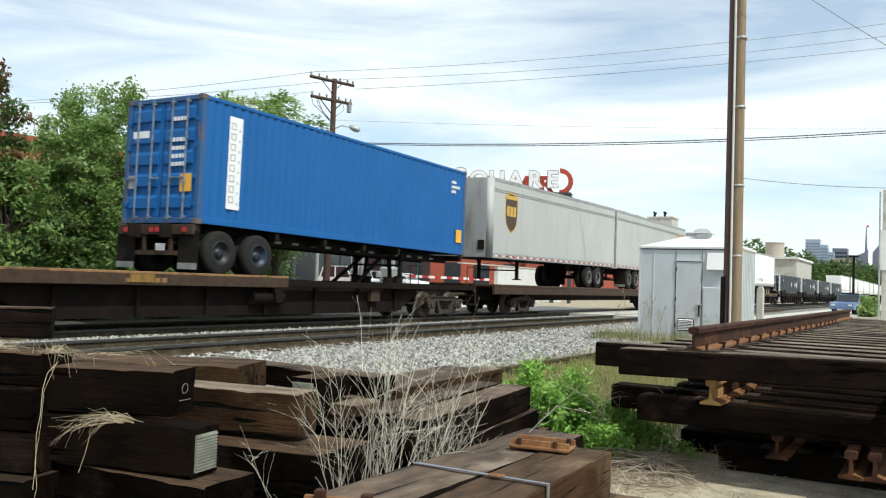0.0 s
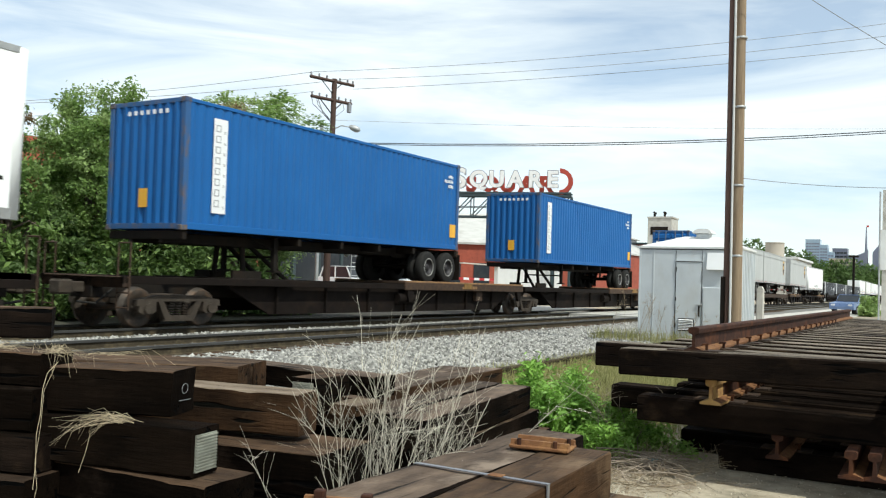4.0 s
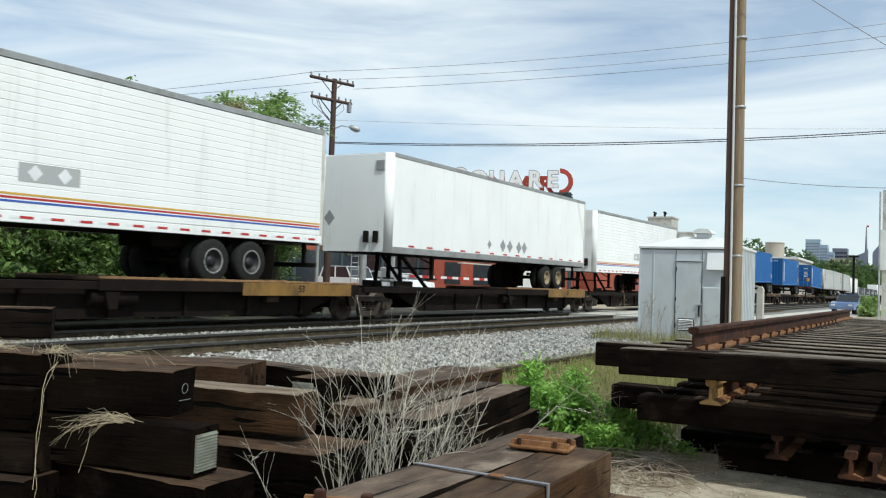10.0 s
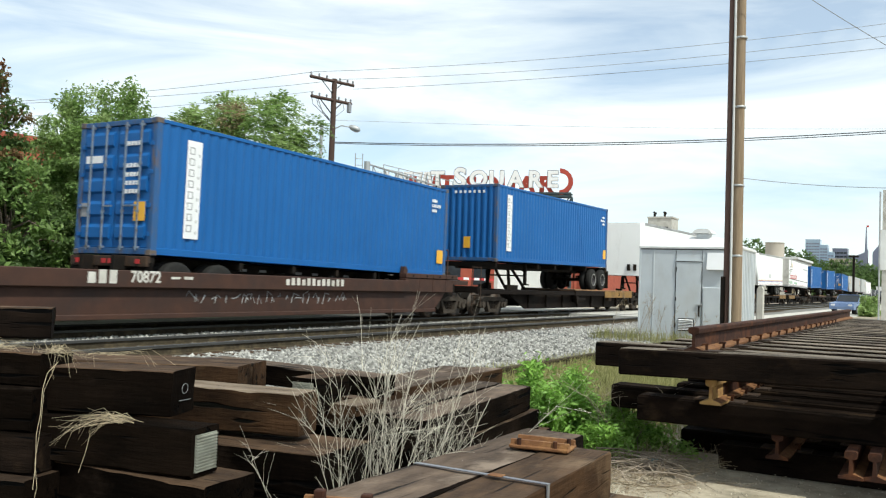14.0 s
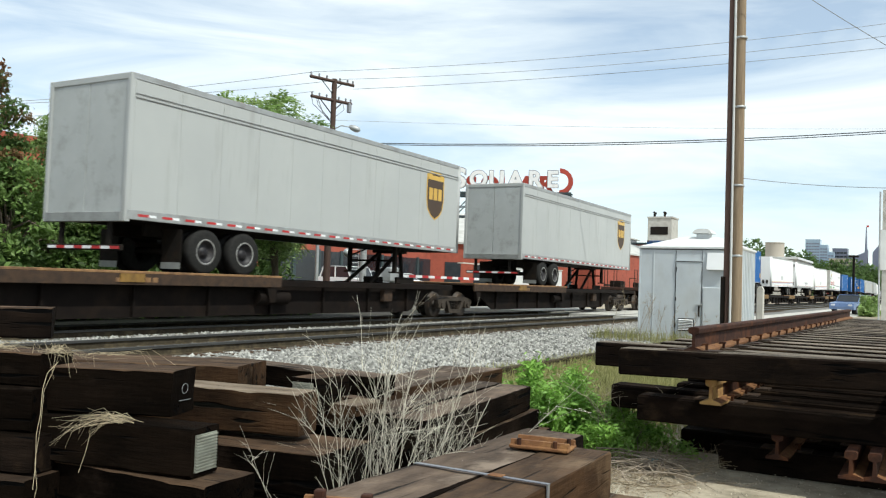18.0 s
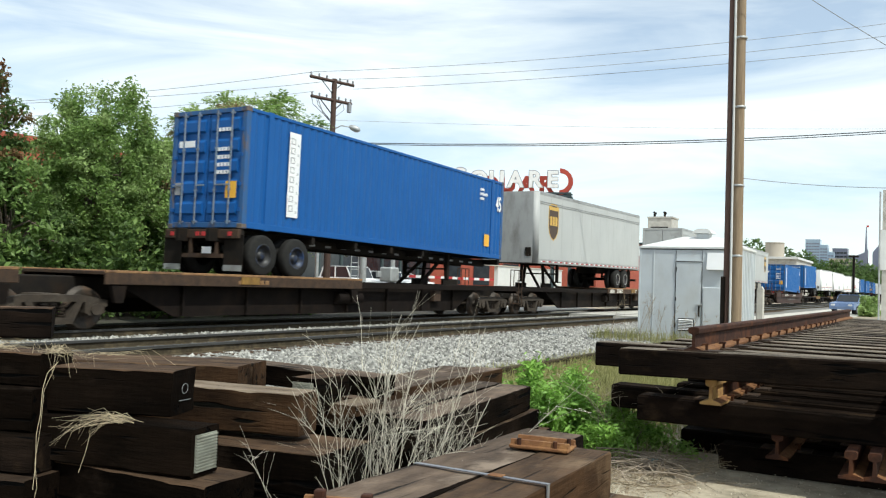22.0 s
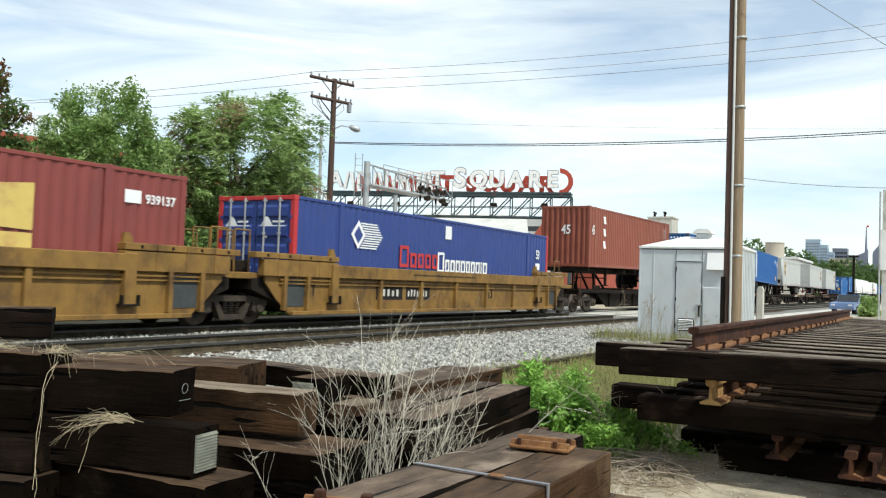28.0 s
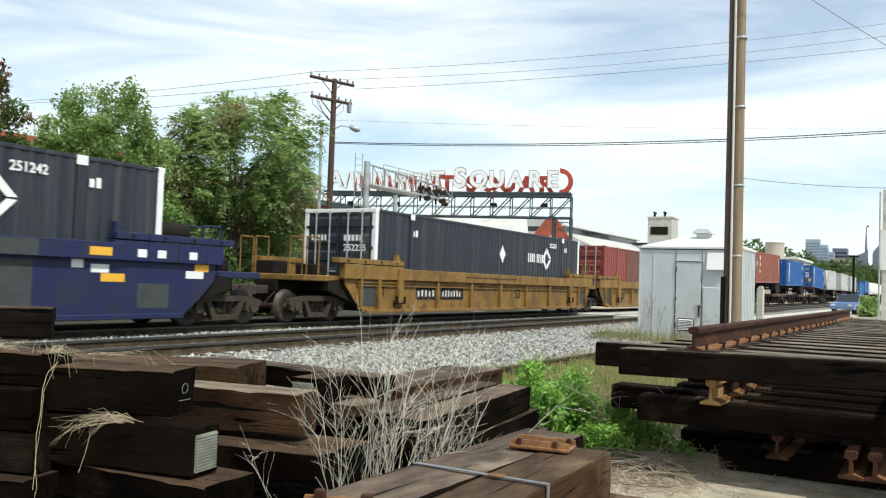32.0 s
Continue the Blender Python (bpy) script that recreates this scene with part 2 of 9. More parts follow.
M_TREAD = mat("polished_wheel_tread", (0.06, 0.048, 0.038), (0.035, 0.028, 0.022), 0.6, 0.3, 8, dirt=(0.12, 0.07, 0.04), dirt_scale=3)
M_RAIL = mat("worn_rail_head", (0.0855, 0.08359, 0.08), (0.05985, 0.05805, 0.0544), 0.42, 0.5, 20, stretch=(1, 0.1, 1), bump=0.05)
M_RAILSIDE = mat("brown_rail_web", (0.040, 0.032, 0.021), (0.060, 0.049, 0.032), 0.85, 0.0, 12, bump=0.3, spec=0.1, dirt=(0.11, 0.085, 0.052), dirt_scale=3)
M_RUSTRAIL = mat("orange_rusted_rail", (0.050, 0.020, 0.012), (0.026, 0.013, 0.009), 0.75, 0.0, 18, bump=0.3, spec=0.15, dirt=(0.11, 0.042, 0.018), dirt_scale=6, dirt_lo=0.5, dirt_hi=0.7)
M_RAILEND = mat("ochre_rail_end_paint", (0.42, 0.27, 0.10), (0.30, 0.17, 0.06), 0.8, 0.1, 14, bump=0.25, dirt=(0.2, 0.09, 0.04), dirt_scale=9)
M_PLATE = mat("bright_orange_rust_plate", (0.19, 0.085, 0.03), (0.12, 0.05, 0.022), 0.85, 0.1, 25, bump=0.35, dirt=(0.28, 0.14, 0.05), dirt_scale=14, dirt_lo=0.5, dirt_hi=0.7)
# Creosote tone taken darker still, to hold the shade on tie sides.
M_TIE = wood("creosoted_tie_timber_shade_dark", (0.0085, 0.0055, 0.0037), (0.0039, 0.0028, 0.0020), (0.002, 0.002, 0.002), rnd=0.25, worn=(0.016, 0.011, 0.008), spec=0.02)
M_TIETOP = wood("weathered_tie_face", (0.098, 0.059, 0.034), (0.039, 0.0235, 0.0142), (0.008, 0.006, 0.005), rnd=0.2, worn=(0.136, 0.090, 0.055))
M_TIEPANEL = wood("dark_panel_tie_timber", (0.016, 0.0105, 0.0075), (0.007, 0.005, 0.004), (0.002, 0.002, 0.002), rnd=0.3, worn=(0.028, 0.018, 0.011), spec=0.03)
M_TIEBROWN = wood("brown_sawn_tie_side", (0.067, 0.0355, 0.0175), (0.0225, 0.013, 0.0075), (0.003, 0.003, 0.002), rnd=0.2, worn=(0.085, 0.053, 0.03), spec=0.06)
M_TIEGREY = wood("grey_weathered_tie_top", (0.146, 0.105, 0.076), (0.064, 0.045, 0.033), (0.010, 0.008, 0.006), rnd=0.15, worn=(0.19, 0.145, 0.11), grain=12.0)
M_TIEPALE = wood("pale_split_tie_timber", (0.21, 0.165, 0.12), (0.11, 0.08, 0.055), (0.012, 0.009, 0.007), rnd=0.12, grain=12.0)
# Pale because light grazing the tops is put into their colour.
M_PANELTOP = wood("grazing_lit_tie_top", (0.27, 0.225, 0.175), (0.10, 0.078, 0.06), (0.012, 0.01, 0.008), rnd=0.4, worn=(0.045, 0.034, 0.026), grain=12.0)
M_BOARD = mat("blue_grey_board", (0.05, 0.055, 0.055), (0.035, 0.04, 0.04), 0.7, 0, 4, bump=0.1)
M_ENDPLATE = mat("galvanised_end_plate", (0.33, 0.33, 0.27), (0.22, 0.22, 0.18), 0.5, 0.2, 14, dirt=(0.10, 0.09, 0.07), dirt_scale=9)
M_STRAP = mat("steel_banding", (0.30, 0.31, 0.34), (0.22, 0.22, 0.24), 0.4, 0.7, 10)
M_HUT = mat("silver_painted_hut_metal", (0.56, 0.59, 0.605), (0.50, 0.53, 0.55), 0.42, 0.1, 1.6, bump=0.05, dirt=(0.45, 0.45, 0.43), dirt_scale=1.6, dirt_lo=0.5, dirt_hi=0.85, dirt_stretch=(1, 1, 0.4))
M_ROOFW = mat("white_painted_roof_metal", (0.666, 0.666, 0.648), (0.594, 0.594, 0.576), 0.5, 0, 1.6, bump=0.05)
M_PAPER = mat("white_notice_box", (0.80, 0.80, 0.80), (0.75, 0.75, 0.75), 0.6, 0, 2, bump=0.02)
M_POLE = mat("tan_pole_wood", (0.30, 0.225, 0.145), (0.21, 0.15, 0.095), 0.85, 0, 4, stretch=(6, 6, 0.35), bump=0.5, bscale=24, dirt=(0.12, 0.08, 0.05), dirt_scale=1.5, dirt_lo=0.5, dirt_hi=0.75, dirt_stretch=(5, 5, 0.3))
M_POLEBROWN = mat("brown_pole_wood", (0.10, 0.06, 0.048), (0.15, 0.09, 0.07), 0.85, 0, 4, stretch=(6, 6, 0.35), bump=0.5, bscale=24)
M_POLEDK = mat("dark_pole_wood", (0.0495, 0.0289, 0.0233), (0.081, 0.04675, 0.03494), 0.85, 0, 4, stretch=(6, 6, 0.35), bump=0.5, bscale=24)
M_CONDUIT = mat("pale_conduit", (0.62, 0.62, 0.60), (0.55, 0.55, 0.53), 0.5, 0, 3)
M_WIRE = mat("black_cable", (0.02, 0.02, 0.022), (0.03, 0.03, 0.032), 0.7, 0, 3, bump=0)
M_WIREGREY = mat("grey_cable", (0.22, 0.23, 0.25), (0.26, 0.27, 0.29), 0.7, 0, 3, bump=0)
M_GALV = mat("galvanised_mast_steel", (0.46, 0.47, 0.47), (0.38, 0.39, 0.39), 0.5, 0.4, 3, dirt=(0.25, 0.24, 0.22), dirt_scale=2)
M_BRICK = mat("red_brick_wall", (0.36, 0.085, 0.05), (0.27, 0.065, 0.042), 0.85, 0, 2.5, bump=0.2, dirt=(0.16, 0.05, 0.035), dirt_scale=0.5, dirt_lo=0.5, dirt_hi=0.8)
M_STONE = mat("pale_stone_trim", (0.52, 0.48, 0.42), (0.44, 0.40, 0.35), 0.8, 0, 3)
M_ROOFGREY = mat("pale_metal_roof", (0.522, 0.513, 0.486), (0.432, 0.423, 0.396), 0.6, 0, 0.8, stretch=(1, 3, 1), bump=0.1, dirt=(0.288, 0.27, 0.243), dirt_scale=0.5, dirt_lo=0.5, dirt_hi=0.8)
M_GLASS = mat("dark_window_glass", (0.02, 0.024, 0.03), (0.03, 0.035, 0.04), 0.12, 0, 2, bump=0, spec=0.6)
M_SIGNW = mat("white_sign_letter_face", (0.80, 0.80, 0.80), (0.72, 0.70, 0.68), 0.5, 0, 2, bump=0.03, dirt=(0.5, 0.42, 0.38), dirt_lo=0.58, dirt_hi=0.9)
M_SIGNR = mat("red_sign_board", (0.42, 0.06, 0.035), (0.32, 0.045, 0.03), 0.6, 0, 2, bump=0.03)
M_TRUSS = mat("dark_green_truss_steel", (0.035, 0.055, 0.06), (0.05, 0.07, 0.075), 0.6, 0.2, 3)
M_CONC = mat("pale_concrete", (0.52, 0.50, 0.45), (0.42, 0.40, 0.36), 0.85, 0, 3, bump=0.3, bscale=40, dirt=(0.30, 0.27, 0.23), dirt_scale=1.2)
# Glass and slate towers are lightened; distance haze is in their colour.
M_TOWERGLASS = mat("hazed_blue_grey_tower_glass", (0.324, 0.4185, 0.513), (0.27, 0.3645, 0.459), 0.25, 0, 0.1, bump=0, spec=0.6)
M_TOWERTAN = mat("tan_tower_stone", (0.42, 0.37, 0.30), (0.36, 0.32, 0.27), 0.8, 0, 0.1, bump=0)
M_TOWERDARK = mat("hazed_slate_tower_stone", (0.182, 0.196, 0.252), (0.14, 0.154, 0.21), 0.7, 0, 0.1, bump=0)
M_RED = mat("red_paint", (0.45, 0.03, 0.03), (0.38, 0.025, 0.028), 0.5, 0, 2, bump=0.02)
M_ORANGE = mat("yellow_orange_decal", (0.75, 0.40, 0.04), (0.68, 0.35, 0.035), 0.5, 0, 2, bump=0)
M_BLACK = mat("black_decal", (0.018, 0.016, 0.016), (0.028, 0.024, 0.022), 0.8, 0, 2, bump=0, spec=0.1)
M_DECALW = mat("white_decal", (0.78, 0.78, 0.78), (0.70, 0.70, 0.70), 0.5, 0, 2, bump=0)
M_DECALG = mat("green_decal", (0.13, 0.36, 0.15), (0.11, 0.32, 0.13), 0.5, 0, 2, bump=0)
M_DECALGREY = mat("grey_decal", (0.25, 0.25, 0.26), (0.32, 0.32, 0.32), 0.6, 0, 3, bump=0)
M_DECALBLUE = mat("blue_decal", (0.06, 0.12, 0.42), (0.05, 0.1, 0.38), 0.5, 0, 2, bump=0)
M_GOLD = mat("gold_decal", (0.6325, 0.396, 0.08), (0.552, 0.33, 0.06), 0.4, 0.2, 2, bump=0)
M_UMBER = mat("dark_brown_decal", (0.05, 0.028, 0.015), (0.06, 0.034, 0.02), 0.5, 0, 2, bump=0)
M_CARBLUE = mat("pale_blue_car_paint", (0.16, 0.24, 0.42), (0.15, 0.22, 0.40), 0.3, 0.2, 2, bump=0, spec=0.6)
M_VEHW = mat("white_vehicle_paint", (0.78, 0.78, 0.78), (0.75, 0.75, 0.75), 0.3, 0, 2, bump=0, spec=0.6)
M_BARK = mat("grey_brown_bark", (0.13, 0.10, 0.075), (0.08, 0.06, 0.045), 0.9, 0, 6, stretch=(4, 4, 0.6), bump=0.6, bscale=20)
M_LEAF = mat("mid_green_leaf", (0.25, 0.355, 0.105), (0.165, 0.262, 0.075), 0.55, 0, 0.9, bump=0, island=0.35, leafy=0.5)
M_LEAF2 = mat("yellow_green_leaf", (0.36, 0.46, 0.18), (0.26, 0.36, 0.125), 0.55, 0, 0.7, bump=0, island=0.35, leafy=0.5)
M_LEAF3 = mat("dark_green_leaf", (0.085, 0.142, 0.042), (0.11, 0.172, 0.05), 0.6, 0, 0.9, bump=0, island=0.35, leafy=0.5)
M_LEAFRED = mat("reddish_new_leaf", (0.20, 0.09, 0.045), (0.14, 0.12, 0.045), 0.6, 0, 0.9, bump=0, island=0.3, leafy=0.4)
M_LEAFSEED = mat("pinkish_tan_seed_cluster", (0.36, 0.27, 0.16), (0.26, 0.23, 0.12), 0.6, 0, 0.9, bump=0, island=0.3, leafy=0.4)
M_WEED = mat("bright_green_weed_leaf", (0.27, 0.45, 0.085), (0.19, 0.35, 0.066), 0.5, 0, 3, bump=0, island=0.3, leafy=0.4)
M_STRAW = mat("dry_straw_stem", (0.6247, 0.5865, 0.4838), (0.4685, 0.4223, 0.3387), 0.8, 0, 6, bump=0.1, island=0.3)
M_ROTTED = mat("rotted_brown_stalk", (0.13, 0.10, 0.065), (0.075, 0.058, 0.04), 0.9, 0, 6, bump=0.1, island=0.4)
M_TEAL = mat("faded_teal_plastic", (0.16, 0.34, 0.36), (0.12, 0.27, 0.30), 0.5, 0, 12, bump=0.1)
M_TWIG = mat("grey_brown_twig", (0.34, 0.28, 0.215), (0.22, 0.175, 0.13), 0.85, 0, 6, bump=0.1, island=0.3)
M_STRAWTAN = mat("yellowish_straw", (0.50, 0.42, 0.28), (0.36, 0.29, 0.19), 0.85, 0, 6, bump=0.1, island=0.35)
M_DEADGRASS = mat("tan_dead_grass", (0.33, 0.26, 0.17), (0.22, 0.17, 0.11), 0.85, 0, 6, bump=0.1, island=0.35)
M_GRASS = mat("yellow_green_grass", (0.33, 0.31, 0.13), (0.23, 0.235, 0.09), 0.7, 0, 2, bump=0, island=0.3, leafy=0.4)
M_GROUND = mat("sandy_yard_dirt", (0.42, 0.36, 0.265), (0.24, 0.20, 0.145), 0.95, 0, 7.0, bump=0.9, bscale=45, dirt=(0.15, 0.135, 0.085), dirt_scale=0.7, dirt_lo=0.52, dirt_hi=0.70)
# Ground tone dark enough to hold the shade under the trees.
M_SHADEGROUND = mat("shade_dark_ground", (0.045, 0.038, 0.030), (0.030, 0.026, 0.021), 0.95, 0, 3, bump=0.6, bscale=30, dirt=(0.05, 0.055, 0.03), dirt_scale=0.6)
M_BALLASTBED = mat("packed_ballast", (0.186, 0.1798, 0.1674), (0.124, 0.1178, 0.1054), 0.95, 0, 22, bump=0.9, bscale=35, dirt=(0.112, 0.091, 0.07), dirt_scale=0.8)
M_STONEPALE = mat("pale_limestone_ballast", (0.325, 0.316, 0.290), (0.225, 0.217, 0.195), 0.9, 0, 6, bump=0.3, bscale=60, island=0.62)
M_GRIT = mat("tan_grit", (0.46, 0.41, 0.32), (0.34, 0.29, 0.22), 0.95, 0, 6, bump=0.2, island=0.5)


# ---- building blocks ----
class Shape:
    """Vertices and faces of one part; boxes, prisms, tubes and strips are added to it."""

    def __init__(self):
        self.v, self.f, self.s = [], [], []

    def face(self, pts, smooth=False):
        k = len(self.v)
        self.v.extend(tuple(p) for p in pts)
        self.f.append(tuple(range(k, k + len(pts))))
        self.s.append(smooth)
        return self

    def box(self, x0, x1, y0, y1, z0, z1, c=0.0):
        if c <= 0:
            k = len(self.v)
            self.v += [(x0, y0, z0), (x1, y0, z0), (x1, y1, z0), (x0, y1, z0), (x0, y0, z1), (x1, y0, z1), (x1, y1, z1), (x0, y1, z1)]
            self.f += [tuple(k + i for i in q) for q in ((3, 2, 1, 0), (4, 5, 6, 7), (0, 1, 5, 4), (1, 2, 6, 5), (2, 3, 7, 6), (3, 0, 4, 7))]
            self.s += [False] * 6
            return self
        k = len(self.v)
        xs, ys, zs = (x0, x1), (y0, y1), (z0, z1)
        num = {}
        for i in (0, 1):
            for j in (0, 1):
                for h in (0, 1):
                    a, b, d = (1 - 2 * i) * c, (1 - 2 * j) * c, (1 - 2 * h) * c
                    for ax, p in enumerate(((xs[i], ys[j] + b, zs[h] + d), (xs[i] + a, ys[j], zs[h] + d), (xs[i] + a, ys[j] + b, zs[h]))):
                        num[i, j, h, ax] = len(self.v)
                        self.v.append(p)
        fs = []
        for ax in range(3):
            for e in (0, 1):
                q = []
                for a, b in ((0, 0), (1, 0), (1, 1), (0, 1)):
                    key = [0, 0, 0]
                    key[ax], key[(ax + 1) % 3], key[(ax + 2) % 3] = e, a, b
                    q.append(num[(*key, ax)])
                fs.append(q if e else q[::-1])
        for ax in range(3):
            for a in (0, 1):
                for b in (0, 1):
                    k0, k1 = [0, 0, 0], [0, 0, 0]
                    k1[ax] = 1
                    p, r = (ax + 1) % 3, (ax + 2) % 3
                    k0[p] = k1[p] = a
                    k0[r] = k1[r] = b
                    q = [num[(*k0, p)], num[(*k1, p)], num[(*k1, r)], num[(*k0, r)]]
                    fs.append(q if a != b else q[::-1])
        for i in (0, 1):
            for j in (0, 1):
                for h in (0, 1):
                    q = [num[i, j, h, ax] for ax in range(3)]
                    fs.append(q if (i + j + h) % 2 else q[::-1])
        self.f += [tuple(q) for q in fs]
        self.s += [False] * len(fs)
        return self

    def prism(self, poly, axis, a0, a1):
        """A polygon of (p, q), in the two axes after `axis` in the order xyz, drawn out from a0 to a1."""
        o = {"x": (1, 2, 0), "y": (0, 2, 1), "z": (0, 1, 2)}[axis]
        k, n = len(self.v), len(poly)
        for a in (a0, a1):
            for p, q in poly:
                c = [0, 0, 0]
                c[o[0]], c[o[1]], c[o[2]] = p, q, a
                self.v.append(tuple(c))
        self.f += [tuple(range(k, k + n)), tuple(range(k + 2 * n - 1, k + n - 1, -1))]
        self.f += [(k + i, k + (i + 1) % n, k + n + (i + 1) % n, k + n + i) for i in range(n)]
        self.s += [False] * (n + 2)
        return self

    def tube(self, p, q, r, n=8, r2=None, caps=True):
        p, q = Vector(p), Vector(q)
        d = (q - p).normalized()
        a = d.orthogonal().normalized()
        b = d.cross(a)
        r2 = r if r2 is None else r2
        k = len(self.v)
        for c, rad in ((p, r), (q, r2)):
            for i in range(n):
                t = 2 * math.pi * i / n
                self.v.append(tuple(c + rad * (math.cos(t) * a + math.sin(t) * b)))
        for i in range(n):
            self.f.append((k + i, k + (i + 1) % n, k + n + (i + 1) % n, k + n + i))
            self.s.append(n > 5)
        if caps:
            ring = self.v[k:k + 2 * n]
            self.face(ring[:n][::-1])
            self.face(ring[n:])
        return self

    def ring(self, axis_p, axis_q, profile, n=20):
        """A body of revolution about the line p-q: profile of (along 0..1, radius)."""
        p, q = Vector(axis_p), Vector(axis_q)
        d = (q - p).normalized()
        a = d.orthogonal().normalized()
        b = d.cross(a)
        k, m = len(self.v), len(profile)
        for t, r in profile:
            c = p + (q - p) * t
            for i in range(n):
                w = 2 * math.pi * i / n
                self.v.append(tuple(c + r * (math.cos(w) * a + math.sin(w) * b)))
        for j in range(m - 1):
            for i in range(n):
                self.f.append((k + j * n + i, k + j * n + (i + 1) % n, k + (j + 1) * n + (i + 1) % n, k + (j + 1) * n + i))
                self.s.append(True)
        return self

    def line(self, pts, r, n=4, taper=1.0):
        """A bent stem or cable through the points."""
        m = len(pts)
        k = len(self.v)
        for j, p in enumerate(pts):
            p = Vector(p)
            d = (Vector(pts[min(j + 1, m - 1)]) - Vector(pts[max(j - 1, 0)])).normalized()
            a = d.cross(Vector((0.3, 0.2, 1) if abs(d.z) < 0.8 else (1, 0.2, 0))).normalized()
            b = d.cross(a)
            rad = r * (1 + (taper - 1) * j / (m - 1))
            for i in range(n):
                t = 2 * math.pi * i / n
                self.v.append(tuple(p + rad * (math.cos(t) * a + math.sin(t) * b)))
        for j in range(m - 1):
            for i in range(n):
                self.f.append((k + j * n + i, k + j * n + (i + 1) % n, k + (j + 1) * n + (i + 1) % n, k + (j + 1) * n + i))
                self.s.append(True)
        return self

    def add(self, other, m):
        k = len(self.v)
        self.v += [tuple(m @ Vector(p)) for p in other.v]
        self.f += [tuple(k + i for i in q) for q in other.f]
        self.s += other.s
        return self


def mesh_of(shape, name, material):
    me = bpy.data.meshes.new(name)
    me.from_pydata(shape.v, [], shape.f)
    me.polygons.foreach_set("use_smooth", shape.s)
    bm = bmesh.new()
    bm.from_mesh(me)
    bmesh.ops.recalc_face_normals(bm, faces=bm.faces)
    bm.to_mesh(me)
    bm.free()
    me.materials.append(material)
    return me


def part(name, shape, material, parent=None, label="", fix=True, stuff=False):
    """One mesh object, under a thing or a part."""
    if isinstance(shape, Shape):
        if fix:
            shape = mesh_of(shape, name, material)
        else:
            me = bpy.data.meshes.new(name)
            me.from_pydata(shape.v, [], shape.f)
            me.polygons.foreach_set("use_smooth", shape.s)
            me.materials.append(material)
            shape = me
    ob = new(name, shape)
    ob.parent = parent
    if label or stuff:
        tagged(ob, label, kind="stuff" if stuff else "")
    return ob


def thing(name, label, category, group="", at=None, kind=""):
    ob = new(name)
    ob.empty_display_size = 0.2
    if at is not None:
        ob.matrix_basis = at
    return tagged(ob, label, category, group, kind)


def B(*a):
    return Shape().box(*a)


def words(name, text, size, material, parent, at, squeeze=1.0, label="", depth=0.004, bold=0.02):
    """Raised lettering in the built-in font, as one mesh."""
    cu = bpy.data.curves.new(name, "FONT")
    cu.offset = bold * size
    cu.body, cu.size, cu.extrude, cu.align_x, cu.align_y = text, size, depth, "CENTER", "CENTER"
    tmp = bpy.data.objects.new(name, cu)
    me = bpy.data.meshes.new_from_object(tmp)
    bpy.data.objects.remove(tmp)
    for v in me.vertices:
        v.co.x *= squeeze
    me.materials.clear()
    me.materials.append(material)
    ob = new(name, me)
    ob.parent = parent
    ob.matrix_basis = at
    if label:
        tagged(ob, label)
    return ob


def facing_px(x, y, z):
    """Pose for lettering on a side that faces +x, read along +y."""
    return Matrix(((0, 0, 1, x), (1, 0, 0, y), (0, 1, 0, z), (0, 0, 0, 1)))


def facing_mx(x, y, z):
    return Matrix(((0, 0, -1, x), (-1, 0, 0, y), (0, 1, 0, z), (0, 0, 0, 1)))


def facing_my(x, y, z):
    return Matrix(((1, 0, 0, x), (0, 0, -1, y), (0, 1, 0, z), (0, 0, 0, 1)))


def facing_py(x, y, z):
    return Matrix(((-1, 0, 0, x), (0, 0, 1, y), (0, 1, 0, z), (0, 0, 0, 1)))


def sides(x, y, length):
    """The two poses of a mark that each side carries, mirrored by a half turn: (+x side at y), (-x side at length - y)."""
    return ((1, x, y), (-1, -x, length - y))


# ---- ground and tracks ----
def rng(seed):
    return np.random.default_rng(seed)


def fast_mesh(name, verts, faces, material, smooth=False):
    """A mesh from an array of vertices and an array of equal-sided faces."""
    me = bpy.data.meshes.new(name)
    verts, faces = np.asarray(verts, np.float32), np.asarray(faces, np.int32)
    k = faces.shape[1]
    me.vertices.add(len(verts))
    me.vertices.foreach_set("co", verts.ravel())
    me.loops.add(faces.size)
    me.loops.foreach_set("vertex_index", faces.ravel())
    me.polygons.add(len(faces))
    me.polygons.foreach_set("loop_start", np.arange(len(faces), dtype=np.int32) * k)
    me.polygons.foreach_set("loop_total", np.full(len(faces), k, np.int32))
    me.polygons.foreach_set("use_smooth", np.full(len(faces), smooth))
    me.update(calc_edges=True)
    me.materials.append(material)
    return me


def structure(name, shape, material, label=""):
    ob = part(name, shape, material)
    return tagged(ob, label, "", "", "structure")


g = Shape()
g.face([(-3000, -1500, 0), (3000, -1500, 0), (3000, 4500, 0), (-3000, 4500, 0)])
structure("ground", g, M_GROUND, "sandy yard ground with thin weeds")
bed = Shape().prism([(-18.2, 0.0), (-17.4, 0.035), (-9.6, 0.035), (-8.4, 0.012), (-6.2, 0.008), (-5.9, 0.0)], "y", -60, 620)
structure("ballast_bed", bed, M_BALLASTBED, "packed grey ballast under the tracks")

# Dark sheet added in place of the shade beyond the train.
structure("cinder_strip", B(-27.5, -18.25, -20, 36.4, -0.02, 0.02), M_SHADEGROUND, "dark ground strip standing in for shade under the trees")


